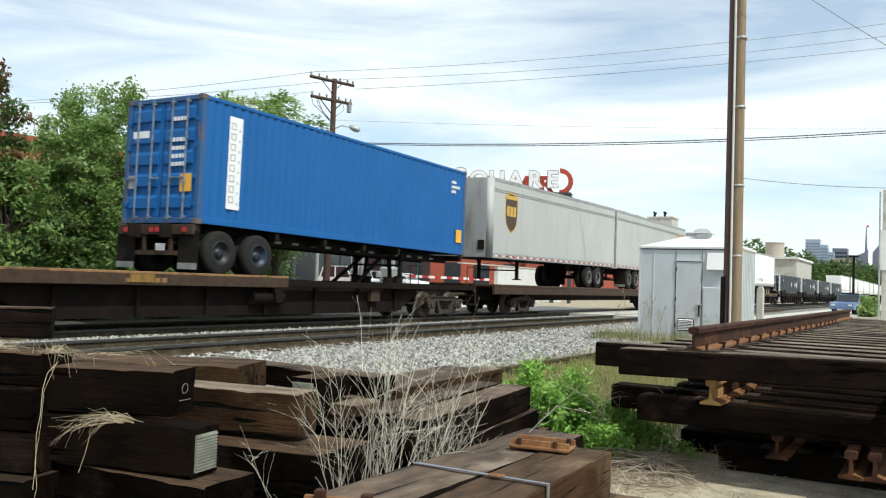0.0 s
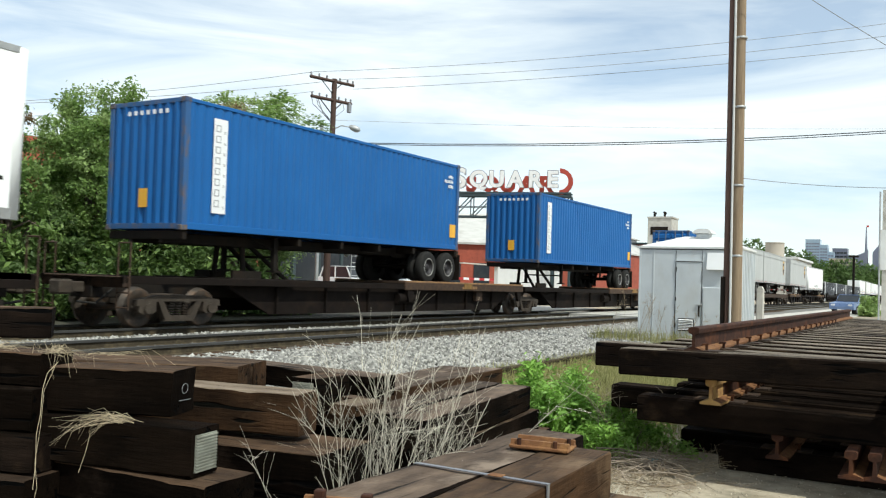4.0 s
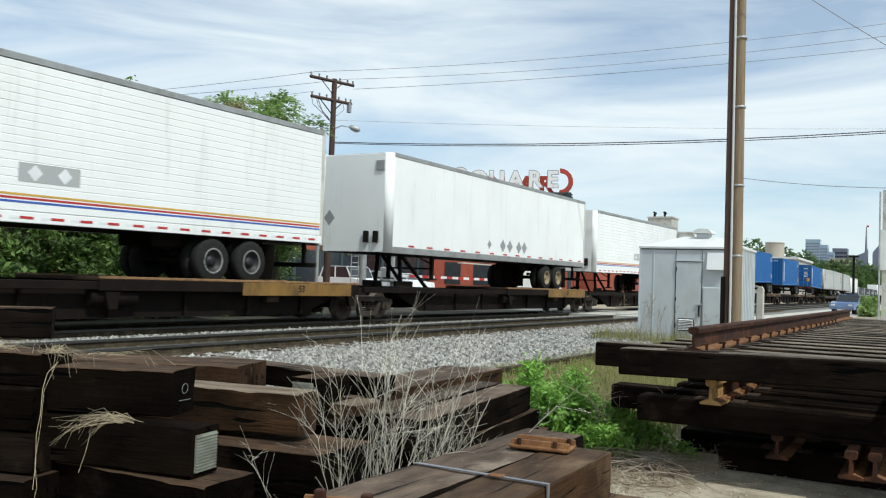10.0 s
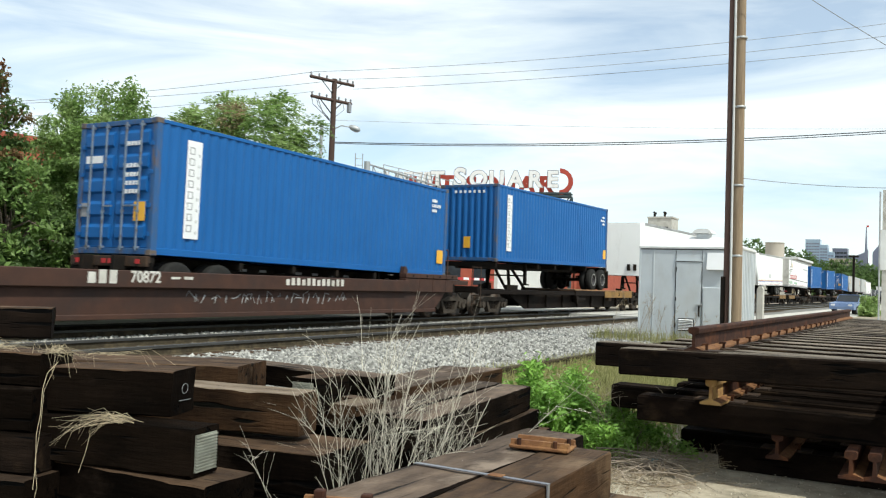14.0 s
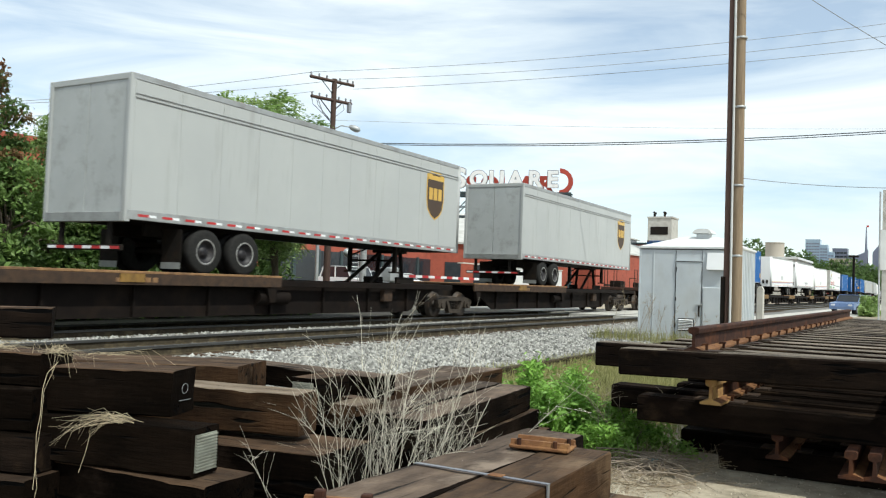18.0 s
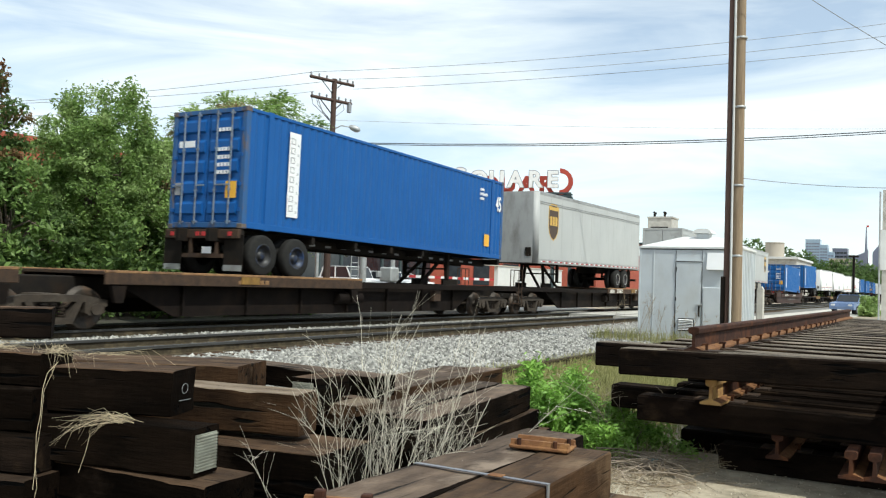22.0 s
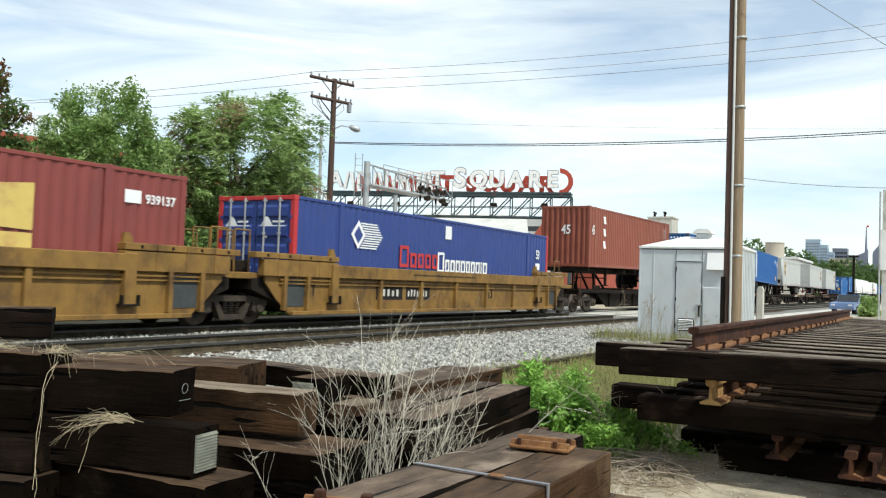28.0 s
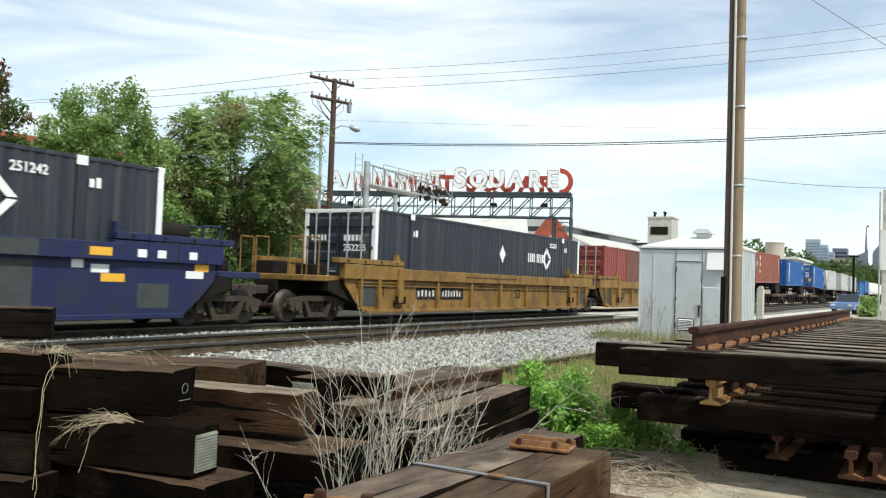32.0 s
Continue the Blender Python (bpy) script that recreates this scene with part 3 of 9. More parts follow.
def rail_profile(x, top):
    """Outline of a flat-bottomed rail, 0.17 high."""
    half = [(0.07, -0.17), (0.07, -0.155), (0.012, -0.135), (0.009, -0.05), (0.034, -0.04), (0.037, -0.012), (0.03, 0.0)]
    return [(x + p, top + q) for p, q in half] + [(x - p, top + q) for p, q in half[::-1]]


def rail(parent, x, top, y0, y1, material, name="rail"):
    return part(name, Shape().prism(rail_profile(x, top), "y", y0, y1), material, parent)


for k, xc in enumerate((XT, XN)):
    tr = thing("railway_track", "railway track with worn rails on timber ties", "railway track", "tracks", kind="structure")
    for sg in (-1, 1):
        r = rail(tr, xc + sg * 0.752, ZR, -40, 600, M_RAILSIDE)
        part("rail_head", Shape().box(xc + sg * 0.752 - 0.039, xc + sg * 0.752 + 0.039, -40, 600, ZR - 0.042, ZR + 0.004, 0.004), M_RAIL, r, "polished running surface")
    slp = mesh_of(Shape().box(-1.3, 1.3, -0.115, 0.115, -0.14, 0.0, 0.012), "tie", M_TIETOP)
    for i in range(130):
        y = 2.0 + i * 0.55
        ob = part("tie", slp, M_TIETOP, tr)
        ob.location = (xc + 0.02 * math.sin(i * 7.1), y, 0.052)

# pale loose ballast
def stones(name, label, x0, x1, y0, y1, n, size, seed, zbase, material):
    r = rng(seed)
    base = np.array([(1, 0, 0), (-1, 0, 0), (0, 1, 0), (0, -1, 0), (0, 0, 1), (0, 0, -1)], float)
    tri = np.array([(0, 2, 4), (2, 1, 4), (1, 3, 4), (3, 0, 4), (2, 0, 5), (1, 2, 5), (3, 1, 5), (0, 3, 5)])
    c = np.c_[r.uniform(x0, x1, n), r.uniform(0, 1, n) ** 1.35 * (y1 - y0) + y0, np.zeros(n)]
    c[:, 2] = zbase + r.uniform(0.0, 0.025, n)
    s = size * r.uniform(0.5, 1.25, (n, 1, 1)) * r.uniform(0.6, 1.2, (n, 6, 1)) * r.uniform(0.7, 1.1, (n, 1, 3))
    a = r.uniform(0, 6.28, n)
    b = r.uniform(-0.7, 0.7, n)
    v = base[None] * s
    ca, sa, cb, sb = np.cos(a)[:, None], np.sin(a)[:, None], np.cos(b)[:, None], np.sin(b)[:, None]
    x, y, z = v[..., 0], v[..., 1], v[..., 2]
    x, z = x * cb + z * sb, -x * sb + z * cb
    x, y = x * ca - y * sa, x * sa + y * ca
    v = np.stack([x, y, z], -1) + c[:, None]
    f = tri[None] + 6 * np.arange(n)[:, None, None]
    ob = new(name, fast_mesh(name, v.reshape(-1, 3), f.reshape(-1, 3), material))
    return tagged(ob, label, "gravel", "", "stuff")


stones("ballast", "loose pale limestone ballast beside the track", -10.55, -6.0, 5.5, 34.0, 28000, 0.053, 3, 0.008, M_STONEPALE)
stones("ballast", "pale limestone ballast between the two tracks", -14.2, -12.5, 6.0, 40.0, 10000, 0.052, 4, 0.035, M_STONEPALE)
stones("ballast", "dusty ballast between the rails", -12.2, -10.9, 5.0, 34.0, 7000, 0.03, 5, 0.035, M_BALLASTBED)

stones("gravel", "small stones and grit on the sandy ground", -2.4, 0.8, 3.6, 7.2, 5000, 0.0075, 6, 0.085, M_GRIT)

# a lone rail lying in the grass
lone = thing("loose_rail", "rusty loose rail lying in the grass", "rail")
rail(lone, -5.5, 0.17, 6.0, 21.0, M_RAILSIDE)

# crossing road
structure("road", B(-70, 60, 36.5, 46.5, 0.0, 0.19), M_CONC, "pale concrete road across the tracks")
structure("road", B(-70, -25.2, 36.0, 47.0, 0.0, 0.5), M_CONC, "pale concrete road rising beyond the tracks")
structure("pavement", B(-9.0, -4.6, 47.0, 170, 0.0, 0.05), M_CONC, "pale gravel drive beside the tracks")


# ---- equipment hut and poles ----
def hut():
    th = thing("equipment_hut", "silver-painted sheet-metal railway equipment hut with a white roof", "hut")
    x0, x1, y0, y1, h = -7.0, -4.32, 22.9, 24.75, 2.52
    t = 0.04
    part("wall", B(x0, x1, y0, y0 + t, 0, h), M_HUT, th)
    part("wall", B(x0, x1, y1 - t, y1, 0, h), M_HUT, th)
    part("wall", B(x0, x0 + t, y0 + t, y1 - t, 0, h), M_HUT, th)
    part("wall", B(x1 - t, x1, y0 + t, y1 - t, 0, h), M_HUT, th)
    part("plinth", B(x0 - 0.05, x1 + 0.05, y0 - 0.05, y1 + 0.05, 0, 0.08), M_CONC, th)
    for x in (-6.62, -6.03, -5.31, -4.75):
        part("seam_strip", B(x - 0.012, x + 0.012, y0 - 0.014, y0, 0.05, h - 0.03), M_HUT, th)
    for x in (x0, x1):
        part("corner_angle", B(x - 0.02, x + 0.02, y0 - 0.02, y0 + 0.03, 0, h), M_HUT, th)
    for i in range(8):
        y = y0 + 0.2 + i * 0.21
        part("wall_rib", B(x1, x1 + 0.03, y, y + 0.06, 0.05, h - 0.05), M_HUT, th)
    d = part("door", B(-6.0, -5.34, y0 - 0.03, y0 - 0.002, 0.12, 2.16, 0.006), M_HUT, th)
    part("door_handle", B(-5.45, -5.30, y0 - 0.08, y0 - 0.03, 1.02, 1.06, 0.008), M_GALV, d, "steel lever handle")
    part("hasp", B(-5.40, -5.36, y0 - 0.06, y0 - 0.03, 0.72, 1.0), M_FRAME, d)
    for z in (0.4, 1.1, 1.9):
        part("hinge", Shape().tube((-6.0, y0 - 0.035, z), (-6.0, y0 - 0.035, z + 0.12), 0.015), M_FRAME, d)
    for xs in (-6.022, -5.318):
        part("door_gap", B(xs - 0.005, xs + 0.005, y0 - 0.018, y0 - 0.001, 0.1, h - 0.05), M_FRAME, th)
    part("door_gap", B(-6.0, -5.34, y0 - 0.018, y0 - 0.001, 2.162, 2.178), M_FRAME, th)
    # Dark strip that draws the thin shadow of the eave on the wall.
    part("fascia_gap", B(x0, x1, y0 - 0.012, y0 - 0.001, h - 0.03, h - 0.012), M_FRAME, th)
    part("door_drip", B(-6.03, -5.31, y0 - 0.05, y0 - 0.003, 2.18, 2.21), M_HUT, th)
    v = part("louvre_frame", B(-5.92, -5.50, y0 - 0.045, y0 - 0.031, 0.32, 0.66), M_FRAME, th)
    for i in range(7):
        z = 0.35 + i * 0.042
        part("louvre_slat", Shape().prism([(y0 - 0.085, z), (y0 - 0.045, z + 0.024), (y0 - 0.045, z + 0.032), (y0 - 0.085, z + 0.008)], "x", -5.9, -5.52), M_ROOFW, v)
    part("meter_box", B(-5.28, -4.77, y0 - 0.06, y0 - 0.016, 0.42, 1.5, 0.012), M_HUT, th, "grey electrical box")
    part("light_box", Shape().prism([(y0 - 0.016, 2.42), (y0 - 0.03, 2.42), (y0 - 0.12, 1.97), (y0 - 0.016, 1.97)], "x", -5.19, -4.70), M_PAPER, th, "white sloping sheet-metal hood")
    e = 0.04
    rf = Shape()
    a = [(x0 - e, y0 - e, h), (x1 + e, y0 - e, h), (x1 + e, y1 + e, h), (x0 - e, y1 + e, h)]
    b = [(x, y, h + 0.05) for x, y, _ in a]
    p, q = (-6.05, 23.83, h + 0.38), (-5.15, 23.83, h + 0.38)
    rf.face(a[::-1])
    for i in range(4):
        rf.face([a[i], a[(i + 1) % 4], b[(i + 1) % 4], b[i]])
    rf.face([b[0], b[1], q, p])
    rf.face([b[1], b[2], q])
    rf.face([b[2], b[3], p, q])
    rf.face([b[3], b[0], p])
    part("roof", rf, M_ROOFW, th, "white hipped metal roof")
    vt = part("roof_vent", B(-5.68, -5.34, 23.66, 24.0, h + 0.25, h + 0.46, 0.01), M_HUT, th)
    part("vent_cap", Shape().prism([(-5.78, h + 0.46), (-5.24, h + 0.46), (-5.3, h + 0.54), (-5.40, h + 0.585), (-5.62, h + 0.585), (-5.72, h + 0.54)], "y", 23.56, 24.1), M_ROOFW, vt, "white vent cap")
    return th


hut()

pl = thing("utility_pole", "tall tan wooden pole with a pale conduit beside the hut", "utility pole")
part("pole", Shape().tube((-3.87, 20.0, -0.3), (-3.93, 20.0, 12.5), 0.125, 16, 0.10), M_POLE, pl)
part("conduit", Shape().tube((-3.985, 19.9, 0.0), (-4.015, 19.9, 9.0), 0.028, 8), M_CONDUIT, pl, "pale conduit")
cs = Shape()
for z in (2.2, 3.8, 5.6, 7.2):
    cs.ring((-3.89, 20.0, z), (-3.89, 20.0, z + 0.05), [(0, 0.128), (0.2, 0.135), (0.8, 0.135), (1, 0.128)], 14)
part("conduit_strap", cs, M_GALV, pl, stuff=True)
pd = thing("utility_pole", "dark-stained wooden pole standing beside a tan pole", "utility pole")
part("pole", Shape().tube((-4.10, 20.05, -0.3), (-4.10, 20.05, 12.5), 0.082, 14, 0.078), M_POLEBROWN, pd)
part("cable_guard", B(-4.22, -4.12, 19.94, 20.02, 0.0, 1.75, 0.01), M_FRAME, pd)
part("cable_guard", B(-4.02, -3.985, 19.93, 19.99, 0.0, 1.3, 0.005), M_FRAME, pd)
bl = thing("marker_post", "square pale concrete marker post", "post")
part("shaft", B(-4.46, -4.27, 25.9, 26.1, 0, 1.5, 0.02), M_CONC, bl)
part("cap", Shape().prism([(-4.46, 1.5), (-4.27, 1.5), (-4.33, 1.6), (-4.40, 1.6)], "y", 25.9, 26.1), M_CONC, bl)

up = thing("utility_pole", "dark utility pole with two wooden crossarms and a street lamp", "utility pole")
ux, uy = -24.55, 31.58
part("pole", Shape().tube((ux, uy, -0.2), (ux + 0.0, uy, 10.75), 0.17, 14, 0.12), M_POLEDK, up)
ad = Vector((0.30, 0.95, 0.0)).normalized()
for z, w in ((10.62, 1.24), (9.72, 1.15)):
    s = Shape()
    a, b = Vector((ux, uy - 0.16, z)) - ad * w, Vector((ux, uy - 0.16, z)) + ad * w
    s.line([a, b], 0.075, 4)
    arm = part("crossarm", s, M_POLEDK, up)
    for k in (-0.95, -0.6, -0.25, 0.35, 0.7, 0.95):
        p = Vector((ux, uy - 0.16, z + 0.06)) + ad * w * k
        part("insulator", Shape().ring(p, p + Vector((0, 0, 0.16)), [(0, 0.02), (0.3, 0.05), (0.45, 0.03), (0.6, 0.055), (1, 0.03)], 8), M_WIREGREY, arm)
br = Shape()
for sg in (-1, 1):
    br.tube(Vector((ux, uy - 0.2, 9.75)) + ad * 0.7 * sg, (ux, uy - 0.18, 9.1), 0.025, 6)
    br.tube(Vector((ux, uy - 0.2, 10.6)) + ad * 0.6 * sg, (ux, uy - 0.18, 10.05), 0.02, 6)
br.line([Vector((ux, uy, 9.7)) - ad * 0.9, Vector((ux, uy, 9.0)) - ad * 0.55, (ux, uy, 8.6)], 0.015, 5)
part("arm_brace", br, M_FRAME, up)
e_ = Vector((ux, uy - 0.2, 9.6)) + ad * 1.05
part("cutout_switch", B(e_.x - 0.09, e_.x + 0.09, e_.y - 0.09, e_.y + 0.09, e_.z - 0.32, e_.z + 0.12, 0.02), M_WIREGREY, up)
lp_ = Shape()
for k in (-1.0, -0.75, 0.6):
    a = Vector((ux, uy - 0.2, 9.72)) + ad * k * 1.1
    lp_.line([a, a + Vector((0, 0, -0.35)) + ad * 0.1, Vector((ux, uy - 0.15, 9.0)) + ad * k * 0.45, (ux, uy - 0.15, 8.75)], 0.014, 4)
part("jumper_wire", lp_, M_WIRE, up, stuff=True)
st = part("lamp_arm", Shape().line([(ux, uy, 8.35), (ux + 0.35, uy + 0.2, 8.55), (ux + 0.75, uy + 0.5, 8.5)], 0.03, 6), M_GALV, up)
part("lamp_head", Shape().ring((ux + 0.62, uy + 0.42, 8.55), (ux + 1.08, uy + 0.72, 8.36), [(0, 0.03), (0.2, 0.12), (0.6, 0.16), (0.9, 0.12), (1, 0.02)], 12), M_GALV, st, "grey street lamp head")
gp = thing("steel_post", "slim pale grey steel post beside the utility pole", "post")
part("post", Shape().tube((-24.9, 31.3, 0), (-24.98, 31.3, 8.6), 0.09, 10, 0.07), M_GALV, gp)
part("post_cap", Shape().tube((-24.98, 31.3, 8.6), (-24.98, 31.3, 8.66), 0.08, 10), M_FRAME, gp)


def cable(label, pts, r, m):
    th = thing("overhead_cable", label, "cable", "overhead cables")
    part("strand", Shape().line(pts, r, 5), m, th)


def sag(a, b, d, n=14):
    a, b = Vector(a), Vector(b)
    return [a.lerp(b, i / n) - Vector((0, 0, 4 * d * (i / n) * (1 - i / n))) for i in range(n + 1)]


for k in (-0.95, 0.7):
    p = Vector((ux, uy - 0.16, 10.85)) + ad * 1.12 * k
    cable("thin grey overhead line", sag(p, (6, 40.5 + 0.2 * k, 13.2 - 0.25 * k), 0.55), 0.011, M_WIREGREY)
    cable("thin grey overhead line", sag(p, (-50, 5.0, 6.5 + 0.3 * k), 1.0), 0.012, M_WIREGREY)
p = Vector((ux, uy - 0.16, 10.45)) + ad * 1.2
cable("thin grey overhead line", sag(p, (6, 40.5, 12.3), 0.35), 0.012, M_WIREGREY)
p = Vector((ux, uy - 0.16, 9.95)) - ad * 1.0
cable("thin grey overhead line", sag(p, (-50, 6.0, 6.0), 0.9), 0.011, M_WIREGREY)
cable("black overhead service cable strand", sag((ux, uy, 7.76), (6, 40.6, 8.75), 0.5), 0.022, M_WIRE)
cable("black overhead service cable strand", sag((ux, uy + 0.1, 7.72), (6, 40.7, 8.69), 0.52), 0.018, M_WIRE)
cable("thin grey service wire", sag((-3.82, 20, 4.0), (0.6, 20.3, 3.72), 0.1), 0.008, M_WIREGREY)
cable("thin grey overhead line", sag((-3.9, 19.3, 9.05), (0.6, 22.1, 6.10), 0.12), 0.009, M_WIREGREY)
cable("thin pale overhead line", sag((ux, uy, 8.8), (8, 46, 9.1), 0.25), 0.008, M_GALV)

# ---- crossing signal ----
cs = thing("crossing_signal", "galvanised cantilever railway crossing signal with walkway and flashing lights", "crossing signal")
mx, my = -23.5, 33.0
part("mast", Shape().tube((mx, my, 0), (mx, my, 7.0), 0.17, 14, 0.14), M_GALV, cs)
ld = Shape()
for o in (-0.22, 0.22):
    ld.tube((mx - 0.28 + o * 0.6, my - 0.28 + o * 0.5, 0.4), (mx - 0.28 + o * 0.6, my - 0.28 + o * 0.5, 7.35), 0.022, 6)
for i in range(22):
    z = 0.6 + i * 0.31
    ld.tube((mx - 0.412, my - 0.39, z), (mx - 0.148, my - 0.17, z), 0.014, 5)
part("ladder", ld, M_GALV, cs, "steel ladder")
arm = Shape()
for z, x in ((6.9, 0.0), (5.9, -0.3), (5.9, 0.3)):
    arm.tube((mx + x, my, z), (mx + x, my + 7.6, z - (0.0 if z < 6.5 else 0.35)), 0.05, 8)
for i in range(8):
    y = my + 0.5 + i
    arm.tube((mx, y, 6.88 - 0.046 * (y - my)), (mx - 0.3, y + 0.45, 5.9), 0.025, 6)
    arm.tube((mx, y, 6.88 - 0.046 * (y - my)), (mx + 0.3, y + 0.45, 5.9), 0.025, 6)
    arm.tube((mx - 0.3, y, 5.9), (mx + 0.3, y, 5.9), 0.02, 6)
part("cantilever_arm", arm, M_GALV, cs)
wk = B(mx - 0.4, mx + 0.4, my, my + 7.6, 5.84, 5.88)
for x in (-0.4, 0.4):
    wk.tube((mx + x, my + 0.8, 6.95), (mx + x, my + 7.6, 6.95), 0.022, 6)
    for i in range(6):
        wk.tube((mx + x, my + 0.8 + i * 1.36, 5.88), (mx + x, my + 0.8 + i * 1.36, 6.95), 0.02, 6)
part("walkway", wk, M_GALV, cs)
for yy in (my + 4.6, my + 6.2):
    lg = part("light_group", Shape().tube((mx + 0.2, yy, 5.55), (mx + 0.2, yy, 6.55), 0.05, 8), M_FRAME, cs, "black flashing light group")
    for z, sx in ((6.2, 0.35), (6.2, -0.3), (5.75, 0.35)):
        part("lamp_hood", Shape().ring((mx + 0.2, yy + sx, z), (mx + 0.55, yy + sx, z), [(0, 0.02), (0.2, 0.12), (0.9, 0.15), (1, 0.15), (0.5, 0.11)], 12), M_CAST, lg)
cb = Shape()
for sg in (-1, 1):
    d = Vector((0.45, 0.45 * 0.75, 0.62 * sg)).normalized()
    a = Vector((mx - 0.35, my - 1.05, 4.05))
    cb.line([a - d * 0.62, a + d * 0.62], 0.085, 4)
part("crossbuck", cb, M_DECALW, cs, "white crossbuck")
part("bell", Shape().ring((mx - 0.45, my - 1.0, 2.6), (mx - 0.2, my - 0.75, 2.6), [(0, 0.04), (0.2, 0.17), (0.6, 0.21), (1, 0.04)], 14), M_GALV, cs)
gt = thing("crossing_gate", "lowered crossing gate with a red and white striped arm", "crossing gate")
part("post", Shape().tube((mx + 0.9, my + 1.2, 0), (mx + 0.9, my + 1.2, 5.5), 0.11, 12), M_GALV, gt)
part("gate_housing", B(mx + 0.5, mx + 1.2, my + 0.65, my + 1.35, 1.30, 2.0, 0.06), M_GALV, gt, "grey gate drive housing")
part("counterweight", B(mx + 0.6, mx + 0.75, my + 0.2, my + 0.5, 1.5, 1.8, 0.03), M_GALV, gt)
for i in range(16):
    part("arm_stripe", B(mx + 1.2, mx + 1.26, my + 1.5 + i * 0.62, my + 2.12 + i * 0.62, 1.55, 1.68), M_RED if i % 2 else M_DECALW, gt)
for z in (3.2, 3.6):
    part("lamp_hood", Shape().ring((mx + 0.95, my + 1.2 + (z - 3.4), z), (mx + 1.3, my + 1.2 + (z - 3.4), z), [(0, 0.02), (0.2, 0.15), (1, 0.18)], 12), M_FRAME, gt)


# ---- buildings behind the tracks ----
def window(parent, c, across, w, h, nrm, m=M_GLASS):
    """A window with sill and lintel; c its lower middle, across the unit vector along the wall, nrm out of it."""
    c, a, n = Vector(c), Vector(across), Vector(nrm)
    u = Vector((0, 0, 1))

    def slab(p, wd, hh, d0, d1):
        s = Shape()
        q = []
        for d in (d0, d1):
            for i, j in ((-1, 0), (1, 0), (1, 1), (-1, 1)):
                q.append(p + a * (i * wd / 2) + u * (j * hh) + n * d)
        k = len(s.v)
        s.v += [tuple(v) for v in q]
        s.f += [(0, 1, 2, 3), (7, 6, 5, 4), (0, 4, 5, 1), (1, 5, 6, 2), (2, 6, 7, 3), (3, 7, 4, 0)]
        s.s += [False] * 6
        return s
    win = part("window", slab(c, w, h, 0.0, 0.03), m, parent)
    part("sill", slab(c - u * 0.12, w + 0.25, 0.12, 0.0, 0.12), M_STONE, win)
    part("lintel", slab(c + u * h, w + 0.2, 0.15, 0.0, 0.06), M_BRICK, win)
    part("sash_bar", slab(c + u * (h / 2 - 0.03), w, 0.06, 0.03, 0.06), M_STONE, win)
    return win


ra = thing("brick_building", "two-storey red brick building with pale string courses", "building")
part("wall", B(-62, -44, 48, 75.0, 0, 7.3), M_BRICK, ra)
part("roof", B(-62.4, -43.6, 47.6, 75.4, 7.3, 7.75), M_TRUSS, ra, "dark cornice and flat roof")
for z in (4.35, 4.75):
    part("string_course", B(-44, -43.9, 48, 75, z, z + 0.12), M_STONE, ra)
part("shop_front", B(-44, -43.95, 49, 74, 0.6, 3.6), M_GLASS, ra, "dark glazed ground floor")
for i in range(9):
    part("pier", B(-44, -43.85, 49 + i * 3.1, 49.35 + i * 3.1, 0, 3.7), M_TRUSS, ra)
for i in range(8):
    window(ra, (-44, 50.5 + i * 3.2, 5.15), (0, 1, 0), 1.15, 1.7, (1, 0, 0))
aw = Shape().prism([(75.0, 6.6), (75.0, 7.2), (72.8, 7.1), (72.8, 6.7)], "x", -43.9, -42.6)
part("awning", aw, M_ROOFW, ra)

rb_ = thing("brick_warehouse", "long red brick warehouse behind the trees", "building")
part("wall", B(-58, -44, 8, 44.0, 0, 8.4), M_BRICK, rb_)
part("roof", B(-58.4, -43.6, 7.6, 44.4, 8.4, 8.7), M_BRICK, rb_, "brick parapet")
for i in range(9):
    window(rb_, (-44, 11.0 + i * 3.8, 3.4), (0, 1, 0), 1.4, 2.4, (1, 0, 0))

hall = thing("brick_hall", "red brick hall with a pale metal roof and gabled front", "building")
# the hall stands square to the line from the yard; u runs along its long side, w towards the yard
U = Vector((0.885, 0.466, 0)).normalized()
N = Vector((U.y, -U.x, 0))
HM = Matrix(((U.x, N.x, 0, -43.0), (U.y, N.y, 0, 73.4), (0, 0, 1, 0), (0, 0, 0, 1)))


def placed(ob):
    ob.matrix_basis = HM
    return ob


placed(part("wall", B(-2, 9.0, -14, -0.4, 0, 5.3), M_BRICK, hall))
placed(part("roof", Shape().prism([(-14.4, 5.3), (-0.1, 5.25), (-0.1, 5.45), (-7.2, 8.9), (-14.4, 5.5)], "x", -2, 9.0), M_ROOFGREY, hall, "pale metal roof"))
gb = [(8.6, 0.0), (13.6, 0.0), (13.6, 5.6), (13.2, 5.75), (11.6, 8.0), (11.1, 8.35), (10.6, 8.0), (9.0, 5.75), (8.6, 5.6)]
placed(part("gable_wall", Shape().prism(gb, "y", -0.5, 0.15), M_BRICK, hall, "red brick gable with a round-headed window"))
placed(part("gable_coping", Shape().prism([(8.55, 5.62), (9.0, 5.9), (10.6, 8.15), (11.1, 8.5), (11.6, 8.15), (13.2, 5.9), (13.65, 5.62), (13.65, 5.5), (13.1, 5.7), (11.1, 8.3), (9.1, 5.7), (8.55, 5.5)], "y", -0.4, 0.2), M_BRICK, hall))
placed(part("gable_window", Shape().prism([(10.8, 5.0), (11.4, 5.0), (11.4, 6.1), (11.25, 6.35), (11.1, 6.42), (10.95, 6.35), (10.8, 6.1)], "y", 0.15, 0.2), M_STONE, hall))
